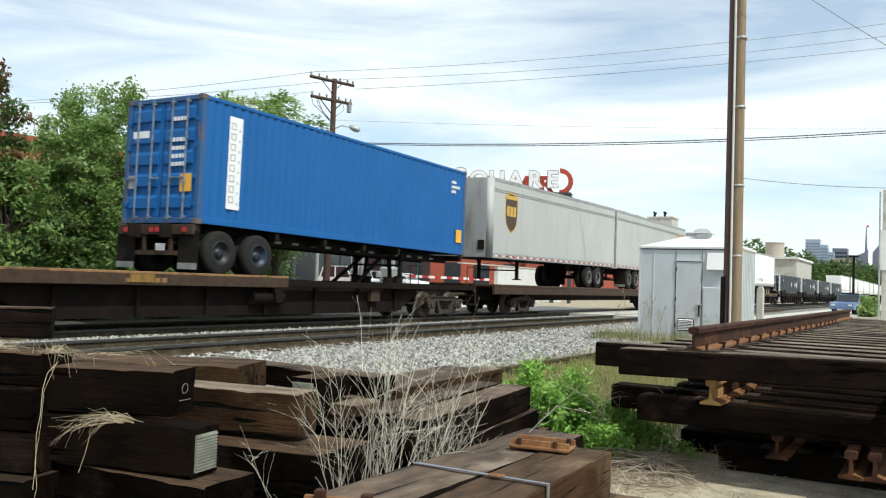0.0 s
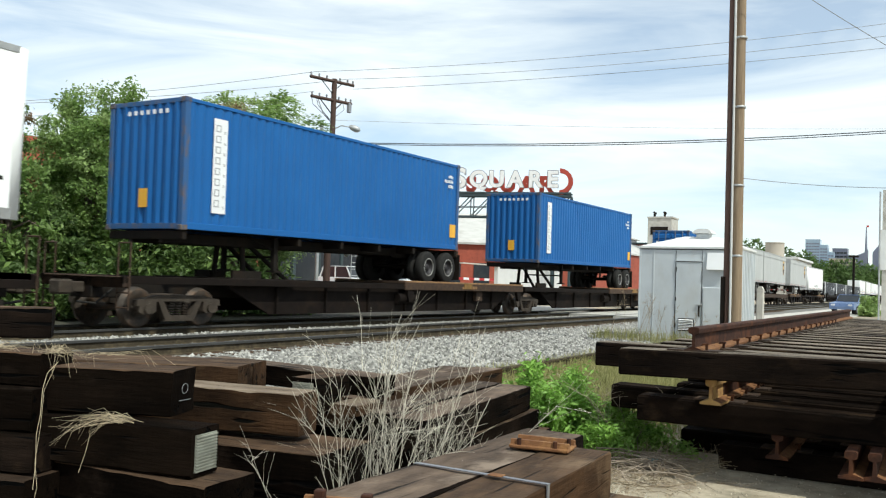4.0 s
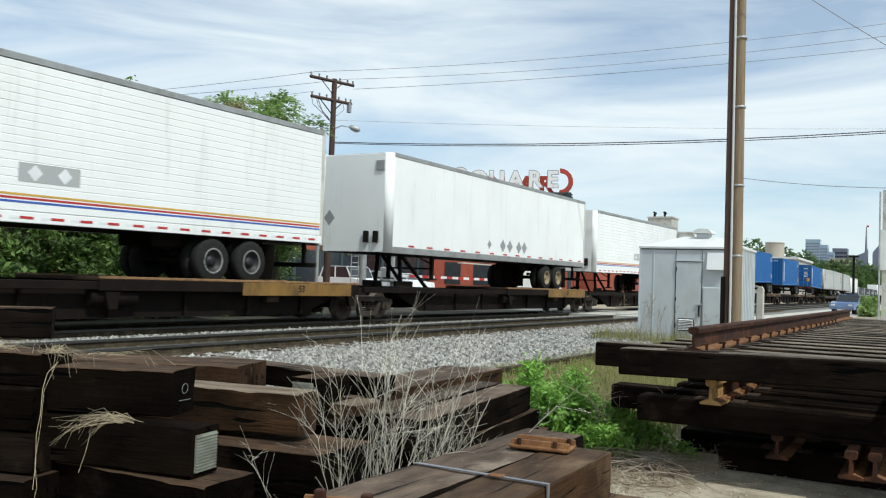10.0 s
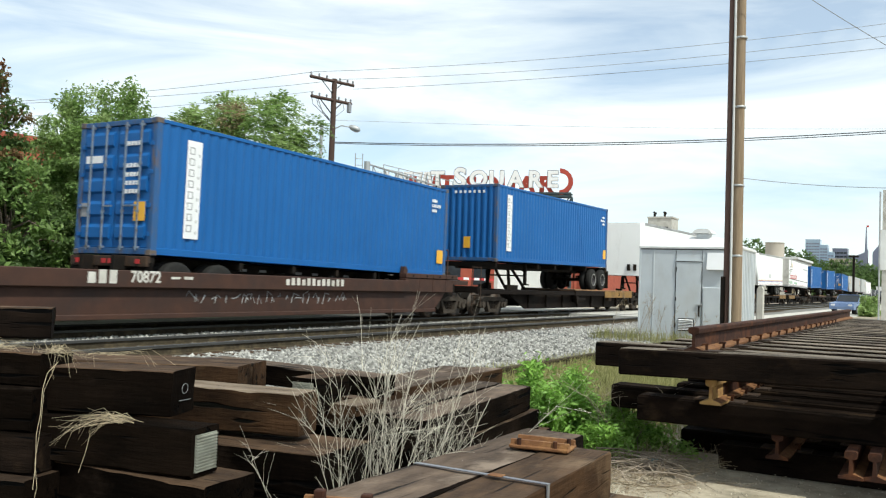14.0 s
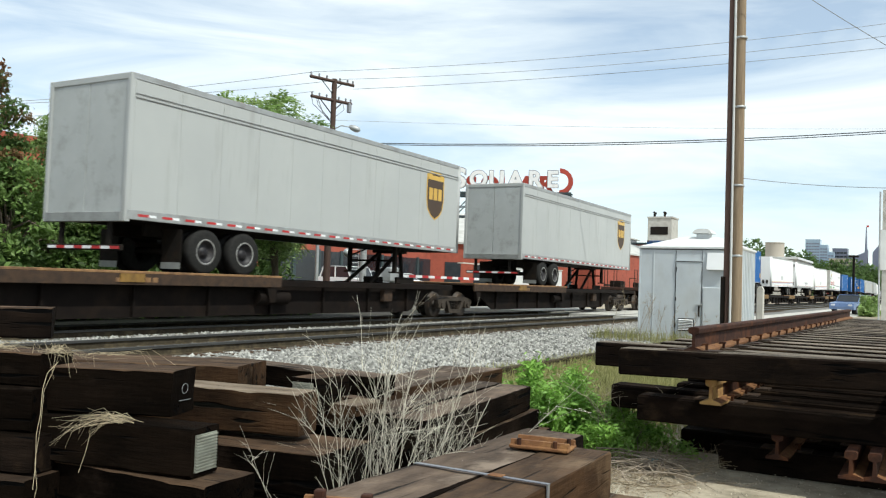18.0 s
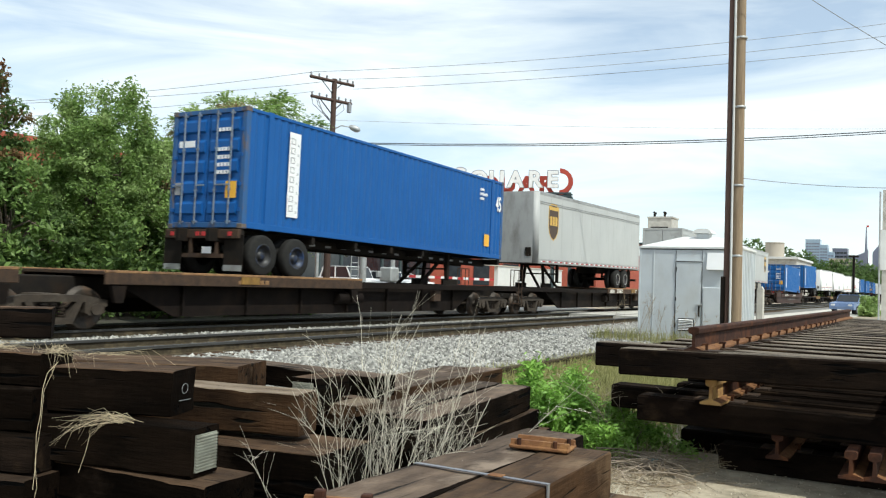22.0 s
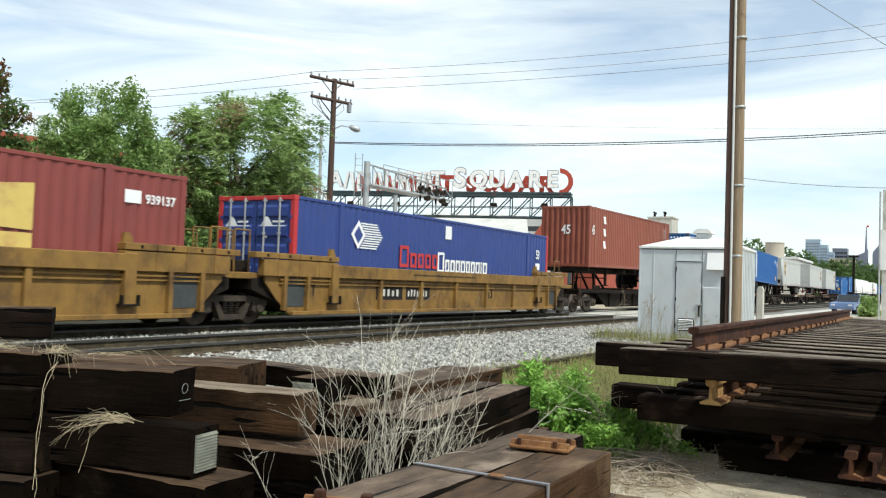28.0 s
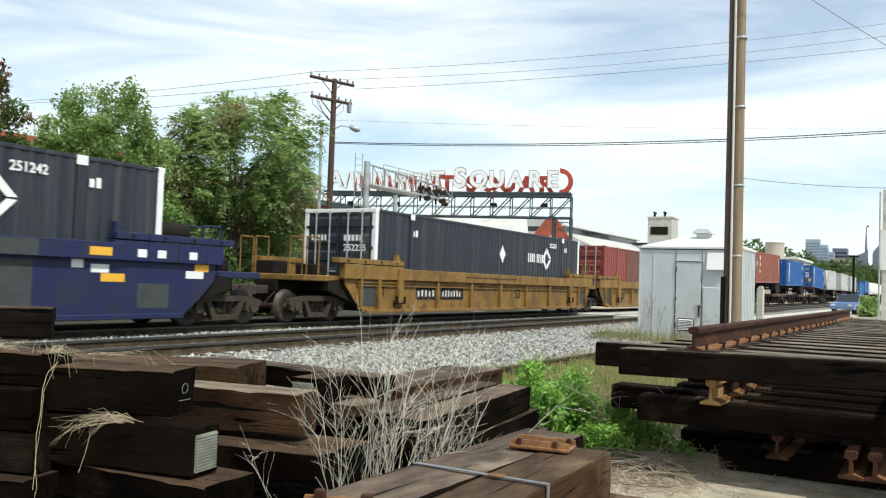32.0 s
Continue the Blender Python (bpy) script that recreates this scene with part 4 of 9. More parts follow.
placed(part("string_course", B(8.6, 13.6, 0.15, 0.22, 4.1, 4.25), M_STONE, hall))
placed(part("shed_roof", Shape().prism([(9.0, 5.3), (13.6, 5.6), (13.6, 5.8), (11.1, 8.1), (9.0, 5.6)], "y", -40, -0.5), M_ROOFGREY, hall))
for i in range(3):
    s = B(0.6 + i * 2.9, 2.2 + i * 2.9, -0.4, -0.35, 1.2, 3.4)
    placed(part("window", s, M_GLASS, hall))
for i in range(4):
    placed(part("pilaster", B(8.7 + i * 1.6, 8.95 + i * 1.6, 0.15, 0.28, 0, 5.2), M_BRICK, hall))

shed = thing("workshop_shed", "low red brick workshop with a stepped pale monitor roof", "building")
part("wall", B(-44, -33.2, 92, 122, 0, 5.6), M_BRICK, shed)
part("roof", Shape().prism([(-44.3, 5.6), (-33.0, 5.6), (-33.0, 5.8), (-37.0, 7.6), (-44.3, 7.8)], "y", 91.6, 122.4), M_ROOFGREY, shed)
part("monitor_wall", B(-43, -37.6, 93, 121, 7.4, 8.4), M_GLASS, shed)
part("monitor_roof", Shape().prism([(-43.4, 8.4), (-37.2, 8.4), (-37.2, 8.5), (-40.3, 9.4), (-43.4, 9.4)], "y", 92.6, 121.4), M_ROOFGREY, shed)
ann = thing("brick_annexe", "flat-roofed orange brick block behind the workshop", "building")
part("wall", B(-45, -35, 128, 150, 0, 8.2), M_BRICK, ann)
part("parapet", B(-45.3, -34.7, 127.7, 150.3, 8.2, 8.5), M_TRUSS, ann)
ptw = thing("stair_tower", "pale rendered rooftop stair tower with two vents", "building")
part("wall", B(-34.3, -31.0, 115.2, 118.5, 0, 11.2), M_CONC, ptw)
part("opening", B(-33.9, -31.5, 115.15, 115.2, 8.9, 10.0), M_FRAME, ptw)
part("parapet", B(-34.4, -30.9, 115.1, 118.6, 11.2, 11.4), M_CONC, ptw)
for x in (-33.6, -32.2):
    part("roof_vent", Shape().tube((x, 116, 11.4), (x, 116, 11.9), 0.16, 10).tube((x, 116, 11.9), (x + 0.1, 116, 12.1), 0.32, 10, 0.2), M_FRAME, ptw)
lowb = thing("low_building", "long low pale building beyond the crossing", "building")
part("wall", B(-31, -22, 168, 190, 0, 7.9), M_CONC, lowb)
part("roof", B(-31.3, -21.7, 167.6, 190.4, 7.9, 8.3), M_ROOFW, lowb)
part("pent_house", Shape().tube((-26.3, 171, 8.3), (-26.3, 171, 10.9), 1.7, 18), M_TOWERTAN, lowb)
part("parapet_ring", Shape().tube((-26.3, 171, 10.9), (-26.3, 171, 11.1), 1.78, 18), M_TOWERTAN, lowb)

# ---- roof sign ----
sg_ = thing("roof_sign", "rooftop sign of white and red letters on a dark truss", "roof sign")
A0, A1 = Vector((-46.6, 59.35, 0)), Vector((-25.75, 65.09, 0))
SX = (A1 - A0).normalized()
SL = (A1 - A0).length
SM = Matrix(((SX.x, -SX.y, 0, A0.x), (SX.y, SX.x, 0, A0.y), (0, 0, 1, 0), (0, 0, 0, 1)))


def onsign(ob):
    ob.matrix_basis = SM @ ob.matrix_basis
    return ob


for y in (-0.55, 0.55):
    for z in (6.95, 8.72, 8.95):
        onsign(part("chord", B(0, SL, y - 0.07, y + 0.07, z - 0.07, z + 0.07), M_TRUSS, sg_))
    onsign(part("mid_rail", B(0, SL, y - 0.03, y + 0.03, 7.75, 7.81), M_TRUSS, sg_))
n = 13
for i in range(n):
    x0, x1 = SL * i / n, SL * (i + 1) / n
    onsign(part("strut", Shape().tube((x0, 0.55, 6.95), (x0, 0.55, 8.72), 0.05, 5).tube((x0, 0.55, 6.95), (x1, 0.55, 8.72), 0.05, 5), M_TRUSS, sg_))
    onsign(part("strut", Shape().tube((x0, -0.55, 6.95), (x0, -0.55, 8.72), 0.05, 5).tube((x0, -0.55, 6.95), (x1, -0.55, 8.72), 0.05, 5).tube((x0, -0.55, 8.72), (x0, 0.55, 8.72), 0.04, 5), M_TRUSS, sg_))
onsign(part("strut", Shape().tube((SL, 0.55, 6.95), (SL, 0.55, 8.72), 0.06, 5).tube((SL, -0.55, 6.95), (SL, -0.55, 8.72), 0.06, 5), M_TRUSS, sg_))
for x in (1.0, SL - 1.4, SL):
    onsign(part("leg", Shape().tube((x, 0.5, 0.0), (x, 0.5, 6.95), 0.11, 6).tube((x, -0.5, 0.0), (x, -0.5, 6.95), 0.11, 6), M_TRUSS, sg_))
for x in (SL - 1.0, SL - 0.3):
    for z in (5.2, 5.9, 6.5):
        onsign(part("tie_rod", Shape().tube((x - 0.5, -0.5, z), (x + 0.3, 0.5, z + 0.2), 0.04, 5), M_TRUSS, sg_))
x = 11.5
for i, (ch, w, h) in enumerate((("S", 1.6, 2.25), ("Q", 1.48, 1.85), ("U", 1.48, 1.85), ("A", 1.6, 1.85), ("R", 1.48, 1.85), ("E", 1.28, 1.85))):
    zc = 9.95 + (0.05 if i else 0.12)
    back = words("letter_return", ch, h, M_WIREGREY, sg_, facing_my(x + w / 2 - 0.03, -0.45, zc + 0.04), 1.0, "grey sheet-metal edge of a letter", 0.14, 0.05)
    onsign(back)
    onsign(words("letter", ch, h, M_SIGNW, sg_, facing_my(x + w / 2, -0.66, zc), 1.0, "white sheet-metal letter", 0.06, 0.03))
    if i < 5:
        onsign(words("letter", ch, 1.75, M_SIGNR, sg_, facing_my(x + w / 2 + 0.75, 0.45, 9.72), 1.04, "red letter behind", 0.1, 0.05))
    x += w + 0.06
q = [(SL - 1.0 + rad * math.cos(radians(t)), 9.95 + rad * math.sin(radians(t))) for rad, ts in ((0.72, range(-90, 91, 20)), (1.08, range(90, -91, -20))) for t in ts]
arc = Shape().prism(q, "y", -0.3, 0.1)
onsign(part("end_arc", arc, M_SIGNR, sg_, "red curved end of the sign"))
# the first word cannot be read: bars of its size
bx = 1.9
for i, w in enumerate((1.1, 1.15, 1.1, 0.45, 1.15, 1.1, 1.1)):
    for k in ((0, 1) if w > 0.8 else (0,)):
        xk = bx + k * (w - 0.26)
        lean = 0.0 if i in (1, 3) else (0.3 if k else -0.3) * (1 if i % 2 else -1)
        for mm, y0_, y1_, dx_, dz_, wd_ in ((M_SIGNW, -0.75, -0.55, 0.0, 0.0, 0.22), (M_SIGNR, 0.3, 0.5, 0.55, -0.2, 0.26), (M_WIREGREY, -0.55, -0.35, -0.04, 0.04, 0.26)):
            q_ = [(xk + dx_, 9.15 + dz_), (xk + dx_ + wd_, 9.15 + dz_), (xk + dx_ + wd_ + lean, 10.65 + dz_), (xk + dx_ + lean, 10.65 + dz_)]
            onsign(part("letter_bar", Shape().prism(q_, "y", y0_, y1_), mm, sg_, "bar of a letter that cannot be read"))
    if w > 0.8 and i in (1, 4, 5):
        onsign(part("letter_bar", B(bx, bx + w, -0.75, -0.55, 10.45 if i != 4 else 9.8, 10.65 if i != 4 else 10.0), M_SIGNW, sg_, "bar of a letter that cannot be read"))
    bx += w + 0.16
for ch_, xx_ in (("A", 1.15), ("T", 10.35)):
    onsign(words("letter", ch_, 1.85, M_SIGNW, sg_, facing_my(xx_, -0.66, 9.95), 1.0, "white sheet-metal letter", 0.06, 0.03))
    onsign(words("letter_return", ch_, 1.85, M_WIREGREY, sg_, facing_my(xx_ - 0.03, -0.45, 9.99), 1.0, "grey sheet-metal edge of a letter", 0.14, 0.05))
onsign(words("letter", "T", 1.75, M_SIGNR, sg_, facing_my(10.95, 0.35, 9.75), 1.0, "red letter behind", 0.1, 0.05))
for i in range(5):
    xx = 2.5 + i * 4.2
    onsign(part("flood_light", B(xx, xx + 0.5, -1.2, -0.8, 7.75, 8.05, 0.04), M_FRAME, sg_))


# ---- stacked track panels ----
def panel(label, x0, y_front, n, z, rails, tie_len=2.6, ends=None, tops=M_PANELTOP):
    """Ties across with rails along y on top of them; z is the underside of the ties."""
    th = thing("track_panel", label, "track panel", "stacked track panels")
    r = rng(int(100 * z) + 1)
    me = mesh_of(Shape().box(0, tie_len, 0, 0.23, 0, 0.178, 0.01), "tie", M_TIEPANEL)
    # Upper face sheet; on the top panel its pale tone holds grazing light.
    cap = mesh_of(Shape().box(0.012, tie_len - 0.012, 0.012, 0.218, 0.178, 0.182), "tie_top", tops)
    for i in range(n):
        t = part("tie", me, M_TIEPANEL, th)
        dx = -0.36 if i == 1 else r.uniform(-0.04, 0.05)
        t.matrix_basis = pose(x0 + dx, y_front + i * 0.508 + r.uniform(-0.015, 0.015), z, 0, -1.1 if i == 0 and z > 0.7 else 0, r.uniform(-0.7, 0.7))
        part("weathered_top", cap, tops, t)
        for x, ya, yb in rails:
            if i < 18:
                xr = x - x0 - dx
                part("tie_plate", Shape().box(xr - 0.17, xr + 0.17, 0.03, 0.20, 0.182, 0.192), M_RUSTY, t)
                sp_ = Shape().box(xr + 0.078, xr + 0.094, 0.07, 0.086, 0.19, 0.235).prism([(xr + 0.05, 0.222), (xr + 0.10, 0.226), (xr + 0.10, 0.240), (xr + 0.06, 0.236)], "y", 0.062, 0.094)
                part("spike", sp_, M_RUSTRAIL, t)
    for x, ya, yb in rails:
        rl = part("rail", Shape().prism(rail_profile(x, z + 0.182 + 0.172), "y", ya, yb), M_RUSTRAIL, th, "rust-red rail")
        # Brighter rust strip; sunlight on the foot is put into its colour.
        part("rail_foot", Shape().prism([(x + 0.0705, z + 0.187), (x + 0.0705, z + 0.2015), (x + 0.015, z + 0.2205), (x + 0.013, z + 0.2165)], "y", ya + 0.002, yb), M_PLATE, rl, "rust on the rail foot with its sunlit tone painted in")
        if ends:
            e = Shape().prism([(x + 1.02 * (p - x), q + 0.0015) for p, q in rail_profile(x, z + 0.182 + 0.1722)], "y", ya - 0.003, ya + (0.34 if ends is M_RAILEND else 0.06))
            part("rail_end", e, ends, rl, "pale sawn rail end")
    return th


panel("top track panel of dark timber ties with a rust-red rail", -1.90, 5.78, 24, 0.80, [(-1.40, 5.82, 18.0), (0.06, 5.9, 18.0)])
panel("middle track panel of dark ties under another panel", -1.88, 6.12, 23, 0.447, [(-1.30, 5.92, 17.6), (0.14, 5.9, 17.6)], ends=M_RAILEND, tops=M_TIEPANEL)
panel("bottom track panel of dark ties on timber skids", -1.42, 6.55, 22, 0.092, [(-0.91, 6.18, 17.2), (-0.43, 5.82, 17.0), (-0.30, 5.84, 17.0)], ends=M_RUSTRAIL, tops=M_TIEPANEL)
# a low bank of sand on which the stack lies
ms = Shape()
gx, gy = np.linspace(-3.2, 2.5, 40), np.linspace(3.2, 19.5, 90)
for x in gx:
    for y in gy:
        e = min((x + 3.2) / 1.4, (2.5 - x) / 0.6, (y - 3.2) / 1.6, (19.5 - y) / 1.0, 1.0)
        e = max(0.0, e)
        ms.v.append((x, y, -0.01 + 0.105 * e * e * (3 - 2 * e) + 0.012 * noise.noise((x * 2.1, y * 2.1, 0.3)) * e))
for i in range(39):
    for j in range(89):
        k = i * 90 + j
        ms.f.append((k, k + 90, k + 91, k + 1))
        ms.s.append(True)
structure("sand_bank", ms, M_GROUND, "low bank of pale sandy dirt")


# ---- loose tie piles ----
def tie_mesh(length, w, h, seed, body, top):
    """A worn squared timber along x, its upper near edge on the x axis: chipped edges, uneven faces and ragged ends."""
    n = max(4, int(length / 0.04))
    verts, faces, slots = [], [], []
    for i in range(n + 1):
        x = length * i / n
        bow = 0.004 * math.sin(2.1 * x + seed)
        ring = []
        for c, (q, z) in enumerate(((0, 0), (w, 0), (w, -h), (0, -h))):
            chip = 0.003 + 0.012 * max(0.0, noise.noise((x * 9.3, c * 7.7, seed * 0.37))) + 0.006 * max(0.0, noise.noise((x * 2.3, c * 5.7, seed * 0.17))) + (0.002 if i in (0, n) else 0)
            a, b = ((0, -1), (-1, 0), (0, 1), (1, 0))[c], ((1, 0), (0, -1), (-1, 0), (0, 1))[c]
            ring.append((q + a[0] * chip, z + a[1] * chip))
            for k in (0, 1, 2):
                g = chip if k == 0 else (w if b[0] else h) * k / 3
                d = 0.0 if k == 0 else 0.004 * noise.noise((x * 6.0, c * 3.1 + k, seed * 0.61))
                ring.append((q + b[0] * g - (d if not b[0] else 0), z + b[1] * g - (d if b[0] else 0)))
        for k, (q, z) in enumerate(ring):
            e = 0.007 * noise.noise((q * 30, z * 30, seed)) if i in (0, n) else 0.0
            verts.append((x + e, -q, z + bow))
    m = 16
    for i in range(n):
        for j in range(m):
            faces.append((i * m + j, i * m + (j + 1) % m, (i + 1) * m + (j + 1) % m, (i + 1) * m + j))
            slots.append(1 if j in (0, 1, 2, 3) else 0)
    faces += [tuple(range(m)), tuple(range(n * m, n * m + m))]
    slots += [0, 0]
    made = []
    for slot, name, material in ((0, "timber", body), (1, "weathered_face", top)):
        me = bpy.data.meshes.new(name)
        me.from_pydata(verts, [], faces)
        me.materials.append(material)
        bm = bmesh.new()
        bm.from_mesh(me)
        bmesh.ops.recalc_face_normals(bm, faces=bm.faces)
        bm.faces.ensure_lookup_table()
        bmesh.ops.delete(bm, geom=[bm.faces[k] for k in range(len(faces)) if slots[k] != slot], context="FACES")
        bm.to_mesh(me)
        bm.free()
        made.append(me)
    return made


def tie(label, corner, ang, length, w, h, ztop, top=M_TIETOP, body=M_TIE, group="loose ties", plate=False, mark=False):
    """A loose tie: corner is its upper corner at the near right end; it runs `length` back along ang (degrees from +x)
    and its width lies to the right-hand normal of that."""
    th = thing("railway_tie", label, "railway tie", group)
    a = radians(ang)
    m = Matrix.Translation((corner[0], corner[1], ztop)) @ Matrix.Rotation(a, 4, "Z")
    th.matrix_basis = m
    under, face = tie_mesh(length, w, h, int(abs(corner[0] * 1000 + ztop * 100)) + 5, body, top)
    # Dark bodies hold the side shade in their colour; tops are weathered.
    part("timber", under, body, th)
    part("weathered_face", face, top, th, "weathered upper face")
    if plate:
        p = Shape()
        rows = int((h - 0.04) / 0.011)
        for i in range(rows):
            z = -h + 0.02 + i * (h - 0.04) / rows
            p.box(-0.010, -0.002, -w + 0.02, -0.02, z, z + 0.005)
        p.box(-0.006, -0.001, -w + 0.02, -0.02, -h + 0.02, -0.02)
        part("end_plate", p, M_ENDPLATE, th, "ridged galvanised end plate", stuff=True)
    if mark:
        c = Shape()
        for i in range(12):
            t0, t1 = 2 * math.pi * i / 12, 2 * math.pi * (i + 1) / 12
            c.line([(-0.006, -w * 0.5 + 0.030 * math.cos(t0), -0.075 + 0.02 * math.sin(t0)), (-0.006, -w * 0.5 + 0.030 * math.cos(t1), -0.075 + 0.02 * math.sin(t1))], 0.0012, 4)
        c.line([(-0.006, -w * 0.25, -0.118), (-0.006, -w * 0.78, -0.125)], 0.0012, 4)
        part("chalk_mark", c, M_DECALGREY, th, "chalk circle and dash")
    return th


DK = "dark creosoted railway tie on the loose pile"
BR = "brown weathered railway tie on the loose pile"
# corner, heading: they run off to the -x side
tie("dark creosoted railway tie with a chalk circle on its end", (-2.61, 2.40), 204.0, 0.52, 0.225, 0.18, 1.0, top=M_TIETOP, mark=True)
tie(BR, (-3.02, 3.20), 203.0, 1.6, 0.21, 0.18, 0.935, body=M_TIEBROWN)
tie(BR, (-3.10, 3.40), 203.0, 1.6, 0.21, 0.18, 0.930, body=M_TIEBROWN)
# Pale wood on this top holds the sunlight that falls there.
tie("brown weathered railway tie, its lit top put in as pale wood", (-2.42, 2.95), 194.0, 1.5, 0.20, 0.186, 0.882, top=M_TIEPALE, body=M_TIEBROWN)
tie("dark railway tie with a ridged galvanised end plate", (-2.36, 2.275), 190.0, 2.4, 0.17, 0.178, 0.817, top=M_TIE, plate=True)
# Its sides are near black to hold their shade.
tie("brown railway tie with sides darkened to hold shade", (-2.17, 2.80), 188.0, 1.8, 0.225, 0.185, 0.668, top=M_TIETOP, body=M_TIE)
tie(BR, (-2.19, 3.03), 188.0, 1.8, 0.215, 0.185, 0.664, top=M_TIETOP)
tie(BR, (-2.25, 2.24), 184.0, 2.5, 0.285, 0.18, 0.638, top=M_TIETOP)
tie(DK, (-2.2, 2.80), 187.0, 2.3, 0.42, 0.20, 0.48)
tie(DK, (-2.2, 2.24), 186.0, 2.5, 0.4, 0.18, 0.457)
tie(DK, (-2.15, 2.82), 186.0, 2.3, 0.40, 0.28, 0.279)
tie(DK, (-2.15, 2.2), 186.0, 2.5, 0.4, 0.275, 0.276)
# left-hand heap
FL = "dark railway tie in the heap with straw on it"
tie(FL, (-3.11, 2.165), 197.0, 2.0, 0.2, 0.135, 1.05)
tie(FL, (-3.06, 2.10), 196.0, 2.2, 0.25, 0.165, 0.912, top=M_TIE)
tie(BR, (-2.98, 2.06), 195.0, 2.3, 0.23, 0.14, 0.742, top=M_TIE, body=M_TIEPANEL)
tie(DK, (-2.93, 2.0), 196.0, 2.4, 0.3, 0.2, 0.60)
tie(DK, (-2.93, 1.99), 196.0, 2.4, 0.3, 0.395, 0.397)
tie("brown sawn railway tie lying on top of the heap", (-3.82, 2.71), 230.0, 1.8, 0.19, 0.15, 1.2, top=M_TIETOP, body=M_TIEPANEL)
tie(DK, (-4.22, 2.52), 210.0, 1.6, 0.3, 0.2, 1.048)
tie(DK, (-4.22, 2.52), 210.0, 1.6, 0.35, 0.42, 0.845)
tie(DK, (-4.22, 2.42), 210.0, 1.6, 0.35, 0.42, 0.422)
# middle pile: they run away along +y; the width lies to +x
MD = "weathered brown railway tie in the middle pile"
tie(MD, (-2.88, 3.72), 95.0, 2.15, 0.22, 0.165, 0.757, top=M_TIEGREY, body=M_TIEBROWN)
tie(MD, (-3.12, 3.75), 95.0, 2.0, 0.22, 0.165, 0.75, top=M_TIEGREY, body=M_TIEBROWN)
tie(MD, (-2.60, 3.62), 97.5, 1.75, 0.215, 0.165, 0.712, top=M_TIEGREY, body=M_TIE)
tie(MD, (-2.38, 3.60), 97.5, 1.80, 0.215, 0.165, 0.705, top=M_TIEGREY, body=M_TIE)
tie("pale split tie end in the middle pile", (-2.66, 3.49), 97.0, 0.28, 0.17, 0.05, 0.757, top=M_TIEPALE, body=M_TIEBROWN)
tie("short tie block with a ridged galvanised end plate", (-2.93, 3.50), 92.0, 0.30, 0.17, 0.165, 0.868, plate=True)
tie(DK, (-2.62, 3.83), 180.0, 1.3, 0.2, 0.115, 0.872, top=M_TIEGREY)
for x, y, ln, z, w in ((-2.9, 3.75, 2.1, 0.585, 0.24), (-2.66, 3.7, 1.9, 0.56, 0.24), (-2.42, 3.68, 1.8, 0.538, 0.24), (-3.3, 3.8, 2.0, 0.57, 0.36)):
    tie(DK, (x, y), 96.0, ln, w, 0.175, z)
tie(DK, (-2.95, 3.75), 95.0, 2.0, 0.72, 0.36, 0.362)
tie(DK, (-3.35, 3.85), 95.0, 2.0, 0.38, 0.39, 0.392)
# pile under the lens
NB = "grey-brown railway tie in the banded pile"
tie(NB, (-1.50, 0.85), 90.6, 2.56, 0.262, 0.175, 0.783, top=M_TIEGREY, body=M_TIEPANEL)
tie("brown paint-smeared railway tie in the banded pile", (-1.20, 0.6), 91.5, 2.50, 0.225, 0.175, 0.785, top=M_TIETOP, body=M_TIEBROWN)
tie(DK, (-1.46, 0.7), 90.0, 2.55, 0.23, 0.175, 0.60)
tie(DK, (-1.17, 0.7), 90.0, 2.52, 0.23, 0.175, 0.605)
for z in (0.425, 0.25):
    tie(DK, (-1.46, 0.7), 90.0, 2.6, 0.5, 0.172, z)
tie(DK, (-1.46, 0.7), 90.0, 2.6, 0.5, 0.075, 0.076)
bd = thing("steel_band", "steel packing band around two ties", "packing band")
part("band", B(-1.497, -1.015, 2.44, 2.458, 0.789, 0.7925).box(-1.0195, -1.0155, 2.44, 2.458, 0.60, 0.7905), M_STRAP, bd)
part("band_seal", B(-1.22, -1.17, 2.43, 2.468, 0.7925, 0.795, 0.001), M_PLATE, bd)


def plate(label, m, k=1.0):
    """A rolled tie plate with two shoulders, holes and bolt heads."""
    th = thing("tie_plate", label, "tie plate", "tie plates", at=m)
    part("base", B(-0.15 * k, 0.15 * k, -0.085 * k, 0.085 * k, 0.0, 0.014, 0.004), M_PLATE, th)
    for y in (-0.055 * k, 0.07 * k):
        part("shoulder", Shape().prism([(y - 0.012, 0.014), (y + 0.014, 0.014), (y + 0.008, 0.032), (y - 0.008, 0.032)], "x", -0.145 * k, 0.145 * k), M_PLATE, th)
    for x, y in ((-0.10 * k, -0.07 * k), (0.08 * k, -0.07 * k), (0.12 * k, 0.045 * k)):
        part("bolt", Shape().tube((x, y, 0.014), (x, y, 0.038), 0.009, 6), M_RUSTRAIL, th)
    return th


plate("orange rusted tie plate with bolts on the pile", pose(-1.265, 2.98, 0.79, 0, 0, 8), 0.76)
p2 = plate("orange rusted tie plate with square bolts on the pile", pose(-1.33, 1.80, 0.786, 0, 0, 20), 0.75)
for x, y in ((-0.06, 0.03), (0.07, 0.02)):
    part("square_bolt", B(x - 0.014, x + 0.014, y - 0.014, y + 0.014, 0.014, 0.055, 0.003), M_RUSTRAIL, p2)


